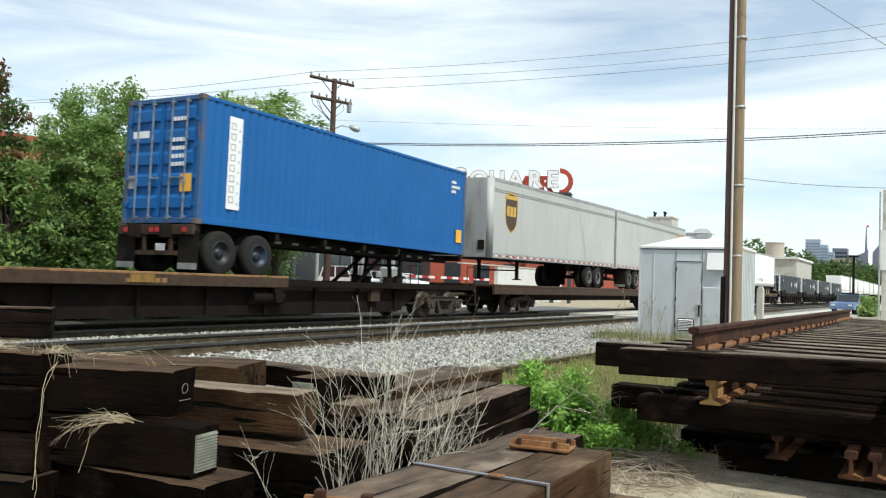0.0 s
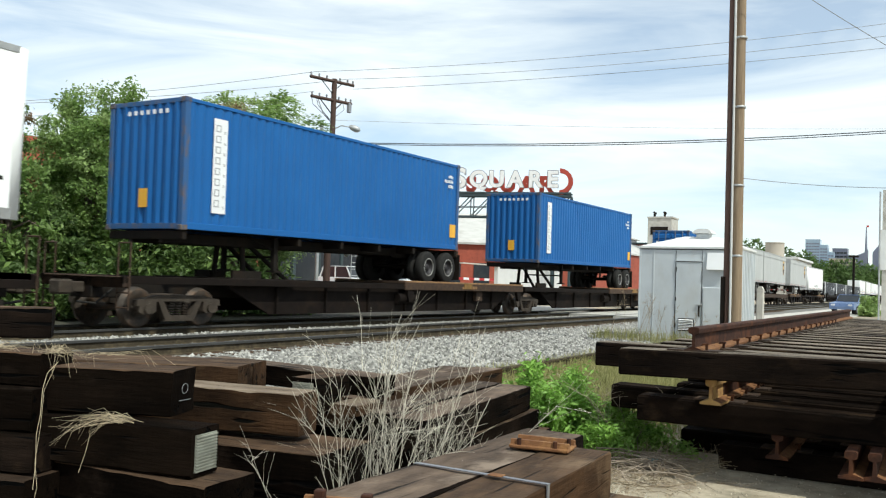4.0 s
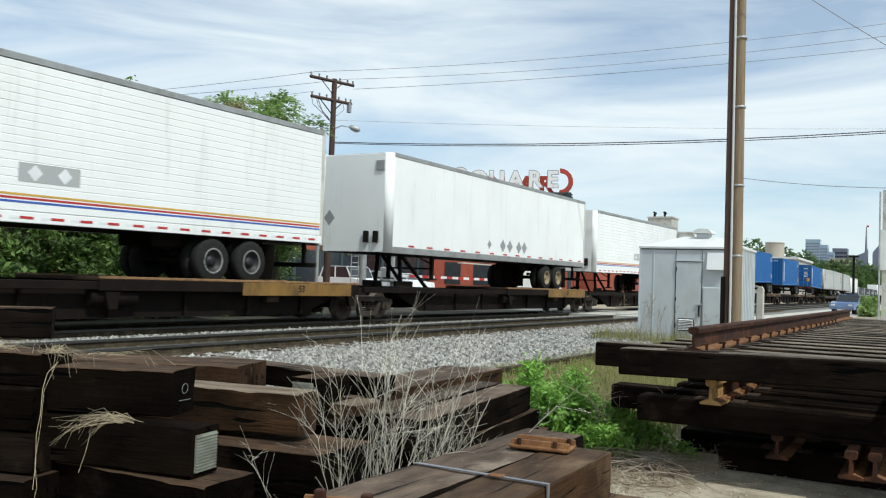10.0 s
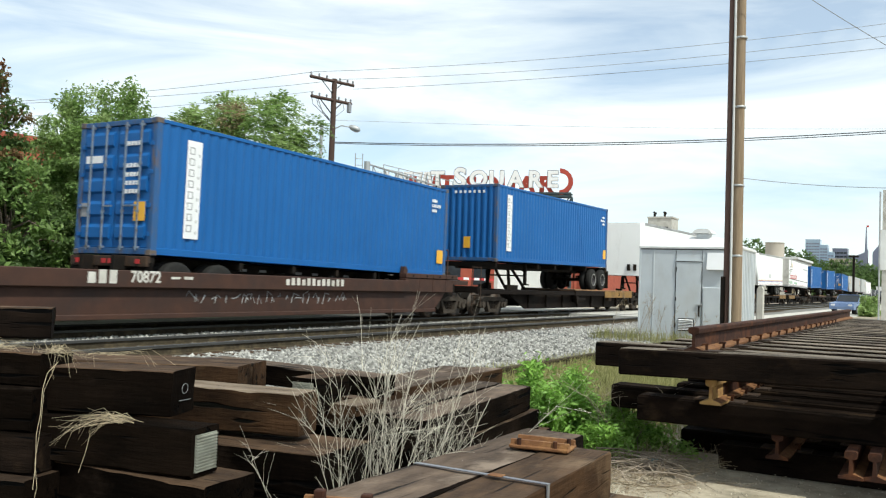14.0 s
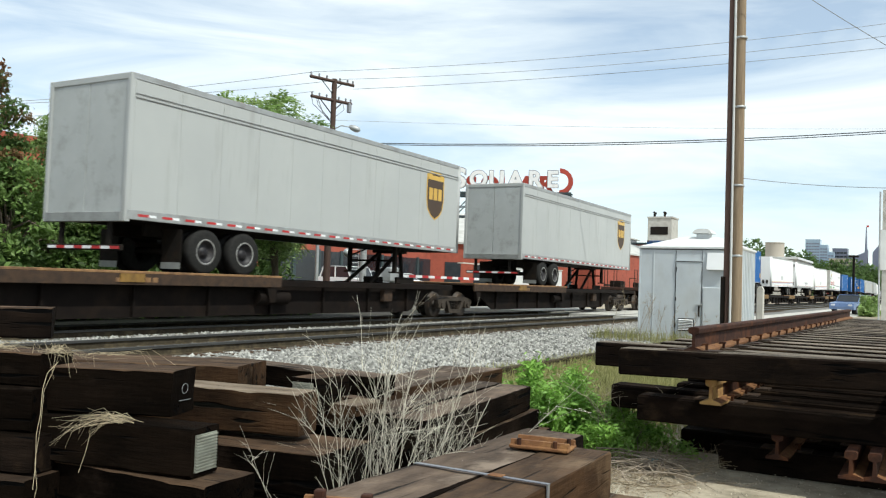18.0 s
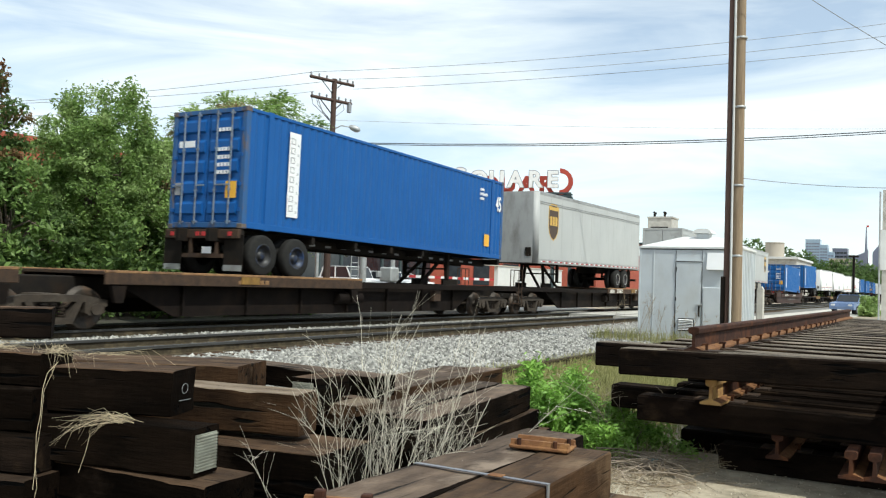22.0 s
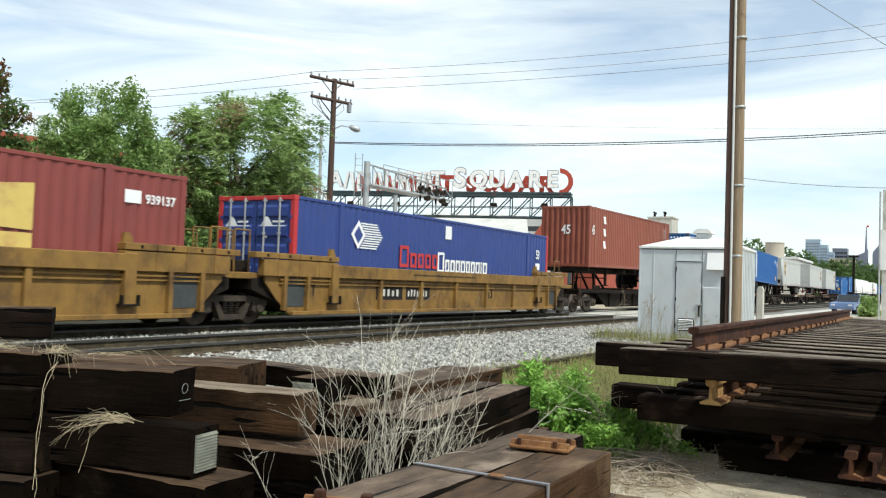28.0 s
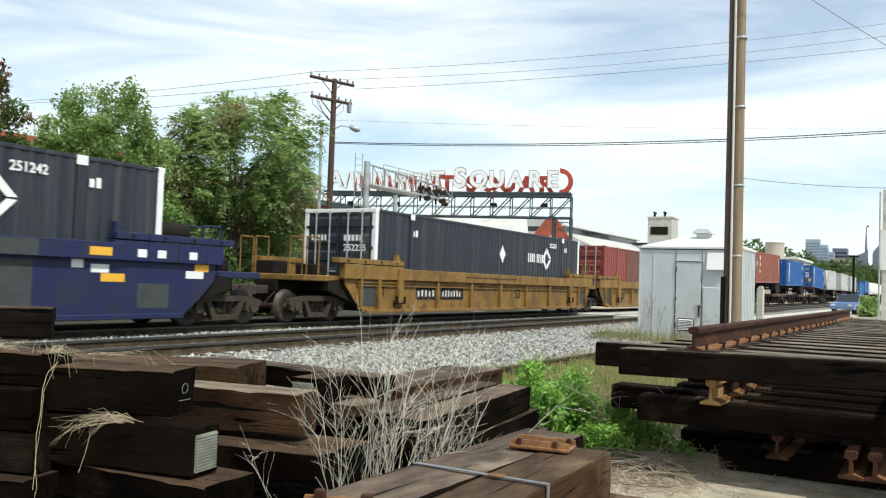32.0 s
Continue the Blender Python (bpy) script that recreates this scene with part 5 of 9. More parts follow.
# ---- leaves, weeds and trees ----
def leaf_mesh(name, c, size, seed, material, aspect=0.55, up=0.35):
    """Small folded leaves at the points c."""
    r = rng(seed)
    n = len(c)
    nrm = r.normal(size=(n, 3))
    nrm[:, 2] = np.abs(nrm[:, 2]) + up
    nrm /= np.linalg.norm(nrm, axis=1, keepdims=True)
    t = np.cross(nrm, r.normal(size=(n, 3)))
    t /= np.linalg.norm(t, axis=1, keepdims=True)
    b = np.cross(nrm, t)
    s = (size * r.uniform(0.6, 1.3, n))[:, None]
    v = np.stack([c - t * s, c + b * s * aspect + nrm * s * 0.18, c + t * s, c - b * s * aspect + nrm * s * 0.18], 1)
    f = np.array([(0, 1, 2), (0, 2, 3)])[None] + 4 * np.arange(n)[:, None, None]
    return fast_mesh(name, v.reshape(-1, 3), f.reshape(-1, 3), material)


def fronds(name, tips, outs, seed, material, length=0.5, pairs=6, leaf=0.075):
    """Feather leaves: pairs of leaflets along drooping stalks."""
    r = rng(seed)
    n = len(tips)
    d = outs + r.normal(size=(n, 3)) * 0.55
    d[:, 2] += 0.12
    d /= np.linalg.norm(d, axis=1, keepdims=True)
    side = np.cross(d, np.array([0, 0, 1.0])) + 1e-4
    side /= np.linalg.norm(side, axis=1, keepdims=True)
    vs = []
    L = length * r.uniform(0.6, 1.2, (n, 1))
    for k in range(pairs):
        t = (k + 1.0) / pairs
        p = tips + d * L * t + np.array([0, 0, -0.45]) * L * t * t
        for sg in (-1, 1):
            a = side * sg * 0.9 + d * 0.35 + np.array([0, 0, -0.25]) + r.normal(size=(n, 3)) * 0.12
            a /= np.linalg.norm(a, axis=1, keepdims=True)
            w = np.cross(a, np.array([0, 0, 1.0])) + r.normal(size=(n, 3)) * 0.7
            w /= np.linalg.norm(w, axis=1, keepdims=True)
            ln = leaf * (1.15 - 0.4 * t) * r.uniform(0.8, 1.2, (n, 1))
            vs.append(np.stack([p, p + a * ln + w * ln * 0.36, p + a * ln * 2.0, p + a * ln - w * ln * 0.36], 1))
    v = np.concatenate(vs)
    m = len(v)
    f = np.array([(0, 1, 2), (0, 2, 3)])[None] + 4 * np.arange(m)[:, None, None]
    return fast_mesh(name, v.reshape(-1, 3), f.reshape(-1, 3), material)


def tree(label, x, y, height, crown, seed, kind="leaf", leaves=9000, mats=(M_LEAF, M_LEAF3), lean=0.0, low=1.2, size=0.11, clumps=34):
    """A trunk with limbs, and a crown of separate clumps; crown: half widths along x, y and z."""
    th = thing("tree", label, "tree", "trees behind the train", at=Matrix.Translation((x, y, 0)))
    r = rng(seed)
    mid = np.array([lean, 0, height - crown[2]])
    s = Shape()
    top = Vector((lean * 0.7, 0, height * 0.62))
    s.line([(0, 0, -0.1), (lean * 0.2, 0.05, height * 0.22), (lean * 0.45, -0.05, height * 0.42), top], 0.16, 8, 0.5)
    part("trunk", s, M_BARK, th)
    cs = []
    lob = r.normal(size=(7, 3))
    lob /= np.linalg.norm(lob, axis=1, keepdims=True)
    while len(cs) < clumps:
        p = r.normal(size=3)
        p /= np.linalg.norm(p)
        k = 0.70 + 0.34 * max(0.0, float(np.max(lob @ p))) ** 5
        q = p * np.array(crown) * k * r.uniform(0.35, 1.0) ** 0.5
        q[2] = max(q[2], low + r.uniform(0, 0.6) - mid[2])
        cs.append(mid + q)
    cs = np.array(cs)
    lb = Shape()
    for i, c in enumerate(cs[: min(26, clumps)]):
        a = Vector((lean * 0.3, 0, height * r.uniform(0.2, 0.55)))
        c = Vector(c)
        m = a.lerp(c, 0.55) + Vector((0, 0, 0.25))
        lb.line([a, m, c], 0.045, 5, 0.25)
    part("limb", lb, M_BARK, th)
    per = leaves // clumps
    for k, m in enumerate(mats):
        sel = cs[k::len(mats)]
        if kind == "leaf":
            pts = []
            for c in sel:
                p = r.normal(size=(per, 3))
                p /= np.linalg.norm(p, axis=1, keepdims=True)
                rad = r.uniform(0.22, 0.62) * np.array([1, 1, 0.62])
                if r.random() < 0.4:
                    rad = r.uniform(0.2, 0.34) * np.array([1, 1, r.uniform(1.6, 3.0)])
                pts.append(c + p * rad * r.uniform(0.25, 1.0, (per, 1)) ** 0.7 + r.normal(size=(per, 3)) * 0.05)
            me = leaf_mesh("crown", np.concatenate(pts), size, seed + k, m)
        else:
            tips, outs = [], []
            nf = max(6, per // 9)
            for c in sel:
                p = r.normal(size=(nf, 3))
                p /= np.linalg.norm(p, axis=1, keepdims=True)
                o = c - mid
                o = o / (np.linalg.norm(o) + 1e-6)
                tips.append(c + p * 0.28)
                outs.append(p + o * 0.5)
            me = fronds("crown", np.concatenate(tips), np.concatenate(outs), seed + k, m, 0.62, 8, 0.092)
        part("crown", me, m, th)
    return th


tree("leafy green tree beside the railway fence", -22.3, 16.9, 7.75, (2.3, 2.4, 3.5), 11, "leaf", 52000, (M_LEAF, M_LEAF2, M_LEAF), size=0.062, clumps=190, low=1.0)
tree("spreading tree of feathery leaves beside the fence", -22.2, 23.0, 8.75, (3.2, 2.8, 3.4), 12, "frond", 30000, (M_LEAF2, M_LEAF2, M_LEAF, M_LEAF2, M_LEAFSEED), size=0.1, clumps=84, low=1.7)
tree("green tree with reddish young leaves", -22.6, 13.1, 7.3, (1.7, 1.9, 3.1), 13, "leaf", 20000, (M_LEAF3, M_LEAF, M_LEAF3, M_LEAFRED, M_LEAF3), size=0.07, clumps=110, low=1.0)
tree("slender tree with bright drooping leaves", -21.6, 24.6, 6.4, (1.2, 1.5, 2.2), 14, "frond", 10000, (M_LEAF2, M_LEAF), clumps=28, low=2.2)
tree("pale green tree between two taller trees", -23.0, 20.6, 6.5, (1.9, 2.1, 2.7), 17, "leaf", 11000, (M_LEAF2, M_LEAF), size=0.09, clumps=60, low=1.0)
tree("green tree behind the fence", -25.5, 20.5, 6.4, (2.4, 2.6, 2.6), 15, "leaf", 10000, (M_LEAF3, M_LEAF), size=0.12, clumps=50, low=1.2)
tree("leafy bush behind the railway line", -21.2, 13.6, 4.4, (1.5, 1.9, 2.1), 18, "leaf", 9000, (M_LEAF, M_LEAF3), size=0.085, clumps=44, low=0.5)
tree("low bush tree by the fence", -24.0, 13.4, 5.4, (2.2, 2.2, 2.4), 16, "leaf", 9000, (M_LEAF, M_LEAF3, M_LEAF), size=0.1, clumps=44, low=0.6)


def hedge(label, x0, x1, y0, y1, h, n, seed, mats=(M_LEAF3, M_LEAF3, M_LEAF), size=0.11):
    th = thing("shrubs", label, "shrubs", kind="stuff")
    r = rng(seed)
    for k, m in enumerate(mats):
        y = r.uniform(y0, y1, n // len(mats))
        x = r.uniform(x0, x1, n // len(mats))
        top = h * (0.62 + 0.38 * np.sin(y * 1.3 + 1.7 * np.sin(y * 0.6 + seed)))
        z = 0.05 + r.uniform(0, 1, n // len(mats)) ** 0.7 * top
        part("foliage", leaf_mesh("foliage", np.c_[x, y, z], size, seed + k, m), m, th)
    return th


hedge("dense undergrowth below the trees", -21.8, -19.4, 4.0, 25.0, 2.8, 22000, 21)
hedge("dark scrub behind the trees", -27.5, -24.5, 2.0, 29.6, 5.2, 31000, 22, (M_LEAF3,), 0.17)

fn = thing("mesh_fence", "dark steel fence behind the undergrowth", "fence")
for i in range(11):
    part("post", Shape().tube((-22.9, 6 + i * 2.0, 0), (-22.9, 6 + i * 2.0, 2.1), 0.035, 6), M_FRAME, fn)
for z in (0.3, 1.2, 2.05):
    part("rail", Shape().tube((-22.9, 6, z), (-22.9, 26, z), 0.022, 5), M_FRAME, fn)


def plant(label, spots, seed, leaves, size, material, stem=M_WEED):
    th = thing("weed_bush", label, "weed bush")
    r = rng(seed)
    pts = []
    s = Shape()
    for (x, y, rad, h) in spots:
        n = int(leaves * rad * h)
        for k in range(int(26 * rad)):
            a = r.uniform(0, 6.28)
            q = rad * math.sqrt(r.uniform(0, 1))
            hh = h * (1 - 0.55 * (q / rad) ** 2) * r.uniform(0.75, 1.05)
            bx, by = x + q * math.cos(a), y + q * math.sin(a)
            ex, ey = bx + 0.15 * math.cos(a) * q / rad, by + 0.15 * math.sin(a) * q / rad
            s.line([(bx, by, 0), ((bx + ex) / 2, (by + ey) / 2, hh * 0.55), (ex, ey, hh)], 0.006, 4, 0.4)
            m = max(6, int(n / (26 * rad)))
            t = r.uniform(0.25, 1.03, m)
            o = r.normal(size=(m, 3)) * np.array([0.055, 0.055, 0.03])
            pts.append(np.c_[bx + (ex - bx) * t, by + (ey - by) * t, hh * t] + o)
    part("stem", s, stem, th, stuff=True)
    part("leaves", leaf_mesh("leaves", np.concatenate(pts), size, seed, material, 0.4, 0.5), material, th)
    return th


plant("bright green leafy weed bush between the tie piles", [(-3.0, 6.55, 0.34, 0.66), (-2.82, 6.68, 0.38, 0.86), (-2.56, 6.68, 0.34, 0.70), (-2.34, 6.66, 0.32, 0.60), (-2.14, 6.66, 0.26, 0.46), (-1.98, 6.85, 0.24, 0.34), (-3.05, 6.15, 0.28, 0.48), (-2.66, 6.35, 0.28, 0.50), (-2.36, 6.42, 0.26, 0.40)], 31, 21000, 0.028, M_WEED)
plant("small grey-green weed clump beside the stack", [(-2.55, 4.75, 0.18, 0.42)], 32, 5000, 0.03, M_LEAF2)


def stalks(name, label, category, bases, seed, material, h0, h1, lean, r0=0.0045, twig=3, group="", spread=0.10):
    """Dry stems with side twigs; each base is (x, y, z, how many)."""
    th = thing(name, label, category, group)
    r = rng(seed)
    s = Shape()
    for (x, y, z, n) in bases:
        for k in range(n):
            bx, by = x + r.normal() * spread, y + r.normal() * spread
            h = r.uniform(h0, h1)
            a = r.uniform(0, 6.28)
            l = lean * h * r.uniform(0.1, 1.0)
            pts = []
            for j in range(5):
                t = j / 4
                pts.append((bx + math.cos(a) * l * t * t + r.normal() * 0.018, by + math.sin(a) * l * t * t + r.normal() * 0.018, z + h * t * (1 - 0.18 * lean * t)))
            s.line(pts, r0 * r.uniform(0.6, 1.3), 4, 0.35)
            for q in range(twig):
                t = r.uniform(0.3, 0.95)
                j = min(3, int(t * 4))
                p = Vector(pts[j]).lerp(Vector(pts[j + 1]), t * 4 - j)
                d = Vector((r.normal(), r.normal(), r.uniform(0.1, 1.0))).normalized()
                e = p + d * r.uniform(0.06, 0.22)
                s.line([p, p.lerp(e, 0.5) + Vector((0, 0, 0.012)), e], r0 * 0.5, 3, 0.4)
    part("stem", s, material, th, stuff=True)
    return th


def dry_stems(label, clumps, seed, material=M_STRAW, group="dry weeds"):
    """Dead weed stems that rise from the ground, lean, kink and branch; each clump: x, y, height at which they spread,
    how many, least and greatest rise above that, lean along x and y, spread at the foot, twigs a stem, radius."""
    th = thing("dry_weeds", label, "dry weeds", group)
    r = rng(seed)
    s = Shape()
    for x, y, z, n, h0, h1, lx, ly, spread, twigs, rad in clumps:
        for k in range(n):
            p = Vector((x + r.normal() * spread, y + r.normal() * spread, max(0.0, z - 0.55)))
            h = r.uniform(h0, h1) + 0.5 * (z > 0.3)
            d = Vector((lx * r.uniform(0.2, 1.3) + r.normal() * 0.09, ly * r.uniform(0.2, 1.3) + r.normal() * 0.09, 1.0)).normalized()
            broken = r.uniform(0.55, 0.85) if r.random() < 0.25 else 2.0
            pts = [p.copy()]
            m = 8
            for j in range(m):
                if j / m > broken:
                    d = (d + Vector((r.normal() * 0.5, r.normal() * 0.5, -0.9))).normalized()
                    broken = 3.0
                d = (d + Vector((r.normal(), r.normal(), r.normal() * 0.3)) * 0.07 + Vector((lx, ly, -0.25)) * 0.05).normalized()
                p = p + d * (h / m)
                pts.append(p.copy())
            rr = rad * r.uniform(0.6, 1.25)
            s.line(pts, rr, 4, 0.4)
            for q in range(twigs):
                t = r.uniform(0.45, 0.97) * m
                j = min(m - 1, int(t))
                a = pts[j].lerp(pts[j + 1], t - j)
                g = ((pts[j + 1] - pts[j]).normalized() + Vector((r.normal(), r.normal(), r.normal() * 0.5)) * 0.55).normalized()
                ln = h * r.uniform(0.06, 0.22)
                b = a + g * ln * 0.5 + Vector((0, 0, 0.008))
                e = b + (g + Vector((r.normal(), r.normal(), r.normal())) * 0.25).normalized() * ln * 0.5
                s.line([a, b, e], rr * 0.5, 3, 0.5)
                if r.random() < 0.6:
                    c = (g + Vector((r.normal(), r.normal(), r.normal())) * 0.7).normalized()
                    s.line([b, b + c * ln * 0.4], rr * 0.4, 3, 0.5)
    part("stem", s, material, th, stuff=True)
    return th


dry_stems("tall dry branching straw-coloured weed stems", [(-1.89, 2.75, 0.62, 15, 0.35, 0.72, 0.0, 0.03, 0.055, 13, 0.0017), (-1.83, 2.79, 0.64, 15, 0.25, 0.56, 0.22, 0.13, 0.05, 11, 0.0021), (-1.96, 2.70, 0.58, 2, 0.3, 0.5, -0.2, -0.05, 0.03, 7, 0.0015), (-1.82, 3.0, 0.64, 8, 0.40, 0.72, 0.12, 0.1, 0.07, 12, 0.0016)], 41)
dry_stems("bent and tangled dry straw between the tie piles", [(-1.80, 2.80, 0.62, 16, 0.10, 0.34, 0.45, 0.25, 0.07, 5, 0.0015), (-1.70, 2.95, 0.62, 26, 0.08, 0.30, 0.3, 0.3, 0.08, 4, 0.0014), (-1.62, 3.12, 0.60, 30, 0.08, 0.26, 0.4, 0.35, 0.09, 4, 0.0014), (-1.9, 2.6, 0.55, 10, 0.05, 0.2, 0.1, 0.0, 0.07, 4, 0.0014), (-1.72, 3.35, 0.55, 26, 0.10, 0.26, 0.4, 0.3, 0.10, 4, 0.0016)], 42)
dry_stems("thin dry stalks before the track", [(-2.95, 4.35, 0.85, 3, 0.35, 0.6, 0.1, 0.1, 0.12, 6, 0.0022), (-4.9, 3.3, 0.5, 3, 0.2, 0.45, 0.1, 0.1, 0.2, 3, 0.002), (-6.2, 5.2, 0.2, 8, 0.2, 0.5, 0.1, 0.1, 0.5, 3, 0.003)], 43)
dry_stems("dry branching weeds before the hut", [(-6.7, 22.0, 0.0, 10, 0.7, 1.5, 0.05, 0.0, 0.30, 10, 0.006), (-6.0, 22.2, 0.0, 8, 0.5, 1.2, 0.1, 0.0, 0.30, 9, 0.006), (-4.8, 22.1, 0.0, 5, 0.4, 0.9, 0.1, 0.0, 0.35, 6, 0.006)], 44, M_DEADGRASS)
stalks("dry_brush", "dead brown twigs leaning by the panel stack", "dead brush", [(-2.25, 6.55, 0.1, 9), (-2.1, 6.75, 0.1, 8)], 45, M_TWIG, 0.4, 0.75, 0.9, 0.003, 7, spread=0.10)


def brush_pile(label, at, spread, count, length, radius, height, seed, material):
    """Dead sticks lying criss-cross, bowed and forked."""
    th = thing("dry_brush", label, "dead brush")
    r = rng(seed)
    s = Shape()
    for k in range(count):
        p = Vector((at[0] + r.normal() * spread[0], at[1] + r.normal() * spread[1], 0.006 + height * r.random() ** 1.6))
        a = radians(r.normal() * 34 + (28 if r.random() < 0.75 else 110))
        d = Vector((math.cos(a), math.sin(a), r.normal() * 0.10))
        ln = length * r.uniform(0.35, 1.15)
        pts = []
        for j in range(6):
            q = p + d * ln * (j / 5 - 0.5) + Vector((r.normal(), r.normal(), r.normal() * 0.6)) * 0.012
            q.z = max(0.006, q.z + 0.03 * math.sin(j * 0.63))
            pts.append(q)
        rr = radius * r.uniform(0.5, 1.4)
        s.line(pts, rr, 5, 0.45)
        for q in range(3):
            j = int(r.integers(1, 5))
            e = pts[j] + (d + Vector((r.normal(), r.normal(), r.normal() * 0.5 + 0.2)) * 0.6).normalized() * ln * r.uniform(0.1, 0.3)
            e.z = max(0.006, e.z)
            s.line([pts[j], pts[j].lerp(e, 0.5) + Vector((0, 0, 0.008)), e], rr * 0.55, 4, 0.5)
    part("stick", s, material, th, stuff=True)


brush_pile("grey-brown dead brush heaped on the ground", (-1.80, 6.08), (0.15, 0.22), 210, 0.70, 0.0046, 0.15, 71, M_TWIG)
brush_pile("rotted dark brown stalks under the dead brush", (-1.80, 5.88), (0.20, 0.24), 430, 0.34, 0.0055, 0.03, 73, M_ROTTED)
brush_pile("thin dry sticks and tan stalks on the bare ground", (-1.76, 5.74), (0.22, 0.24), 430, 0.40, 0.0025, 0.08, 72, M_DEADGRASS)
sc = thing("plastic_scrap", "crumpled teal plastic scrap lying in the dead brush", "litter")
part("scrap", Shape().prism([(-1.80, 6.2), (-1.755, 6.215), (-1.735, 6.255), (-1.765, 6.28), (-1.77, 6.25), (-1.795, 6.24)], "z", 0.13, 0.165), M_TEAL, sc)


def straw_tuft(label, p, n, seed, length, dirs):
    th = thing("straw_tuft", label, "straw")
    r = rng(seed)
    s = Shape()
    for k in range(n):
        a = radians(r.uniform(*dirs))
        l = length * r.uniform(0.4, 1.2)
        q = Vector(p) + Vector((r.normal() * 0.03, r.normal() * 0.03, r.uniform(0, 0.01)))
        d = Vector((math.cos(a), math.sin(a), 0))
        j = [Vector((r.normal(), r.normal(), r.normal())) * 0.012 for _ in range(3)]
        s.line([q, q + d * l * 0.35 + Vector((0, 0, 0.025 * r.random())) + j[0], q + d * l * 0.7 + j[1], q + d * l + Vector((0, 0, -0.10 * r.random() * l / length)) + j[2]], 0.0009, 4, 0.4)
    part("stem", s, M_STRAWTAN, th, stuff=True)


straw_tuft("dry straw tuft caught on the dark ties", (-2.60, 2.17, 0.835), 30, 51, 0.24, (180, 262))
straw_tuft("dry straw lying on the upper ties", (-3.12, 2.22, 1.052), 34, 52, 0.15, (-30, 210))
straw_tuft("dry straw lying on the upper ties", (-3.40, 2.16, 1.052), 46, 53, 0.18, (0, 360))
straw_tuft("dry straw trailing over the ties", (-3.02, 2.33, 1.04), 7, 54, 0.30, (10, 60))
hang = thing("dry_straw", "bent straw stems hanging down the tie pile", "straw")
part("stem", Shape().line([(-2.99, 2.16, 1.03), (-2.97, 2.10, 0.99), (-2.965, 2.08, 0.93), (-2.955, 2.07, 0.84), (-2.96, 2.06, 0.76), (-2.94, 2.05, 0.66), (-2.935, 2.04, 0.56)], 0.0013, 5).line([(-2.97, 2.14, 1.03), (-2.955, 2.08, 0.93), (-2.95, 2.07, 0.80), (-2.945, 2.05, 0.66), (-2.91, 2.04, 0.57), (-2.92, 2.03, 0.5)], 0.0009, 4).line([(-2.66, 2.15, 0.84), (-2.70, 2.10, 0.79), (-2.71, 2.09, 0.72), (-2.73, 2.08, 0.645)], 0.0011, 4).line([(-2.72, 2.15, 0.84), (-2.78, 2.08, 0.79), (-2.80, 2.07, 0.73)], 0.0008, 4), M_STRAWTAN, hang)


def grass(label, x0, x1, y0, y1, n, h, seed, m=M_GRASS):
    r = rng(seed)
    b = np.c_[r.uniform(x0, x1, n), r.uniform(y0, y1, n), np.zeros(n)]
    a = r.uniform(0, 6.28, n)
    hh = h * r.uniform(0.4, 1.2, n)
    w = np.stack([np.cos(a), np.sin(a), 0 * a], 1) * 0.006
    lean = r.normal(size=(n, 3)) * np.array([0.3, 0.3, 0]) * hh[:, None]
    tip = b + lean + np.c_[0 * hh, 0 * hh, hh]
    mid = b + lean * 0.35 + np.c_[0 * hh, 0 * hh, hh * 0.55]
    v = np.stack([b - w, b + w, mid + w * 0.8, mid - w * 0.8, tip], 1)
    f = np.array([(0, 1, 2), (0, 2, 3), (3, 2, 4)])[None] + 5 * np.arange(n)[:, None, None]
    ob = new("grass", fast_mesh("grass", v.reshape(-1, 3), f.reshape(-1, 3), m))
    return tagged(ob, label, "grass", "", "stuff")


grass("thin yellow-green grass along the siding", -5.9, -3.0, 6.5, 21.5, 16000, 0.20, 61)
grass("yellow-green grass behind the weed bush", -4.4, -1.9, 6.0, 12.5, 11000, 0.22, 62)
grass("dry pale grass beside the tie pile", -2.3, -1.0, 3.6, 5.2, 2600, 0.16, 63, M_STRAW)
stalks("dry_brush", "matted tan dead grass on the bare ground", "dead brush", [(-1.78, 5.95, 0.03, 14), (-1.6, 6.3, 0.05, 34), (-1.85, 6.4, 0.05, 40), (-1.5, 5.8, 0.03, 8)], 46, M_DEADGRASS, 0.10, 0.26, 2.8, 0.003, 4, spread=0.12)
grass("dry pale grass at the hut", -8.0, -3.6, 21.5, 23.0, 1500, 0.35, 64)


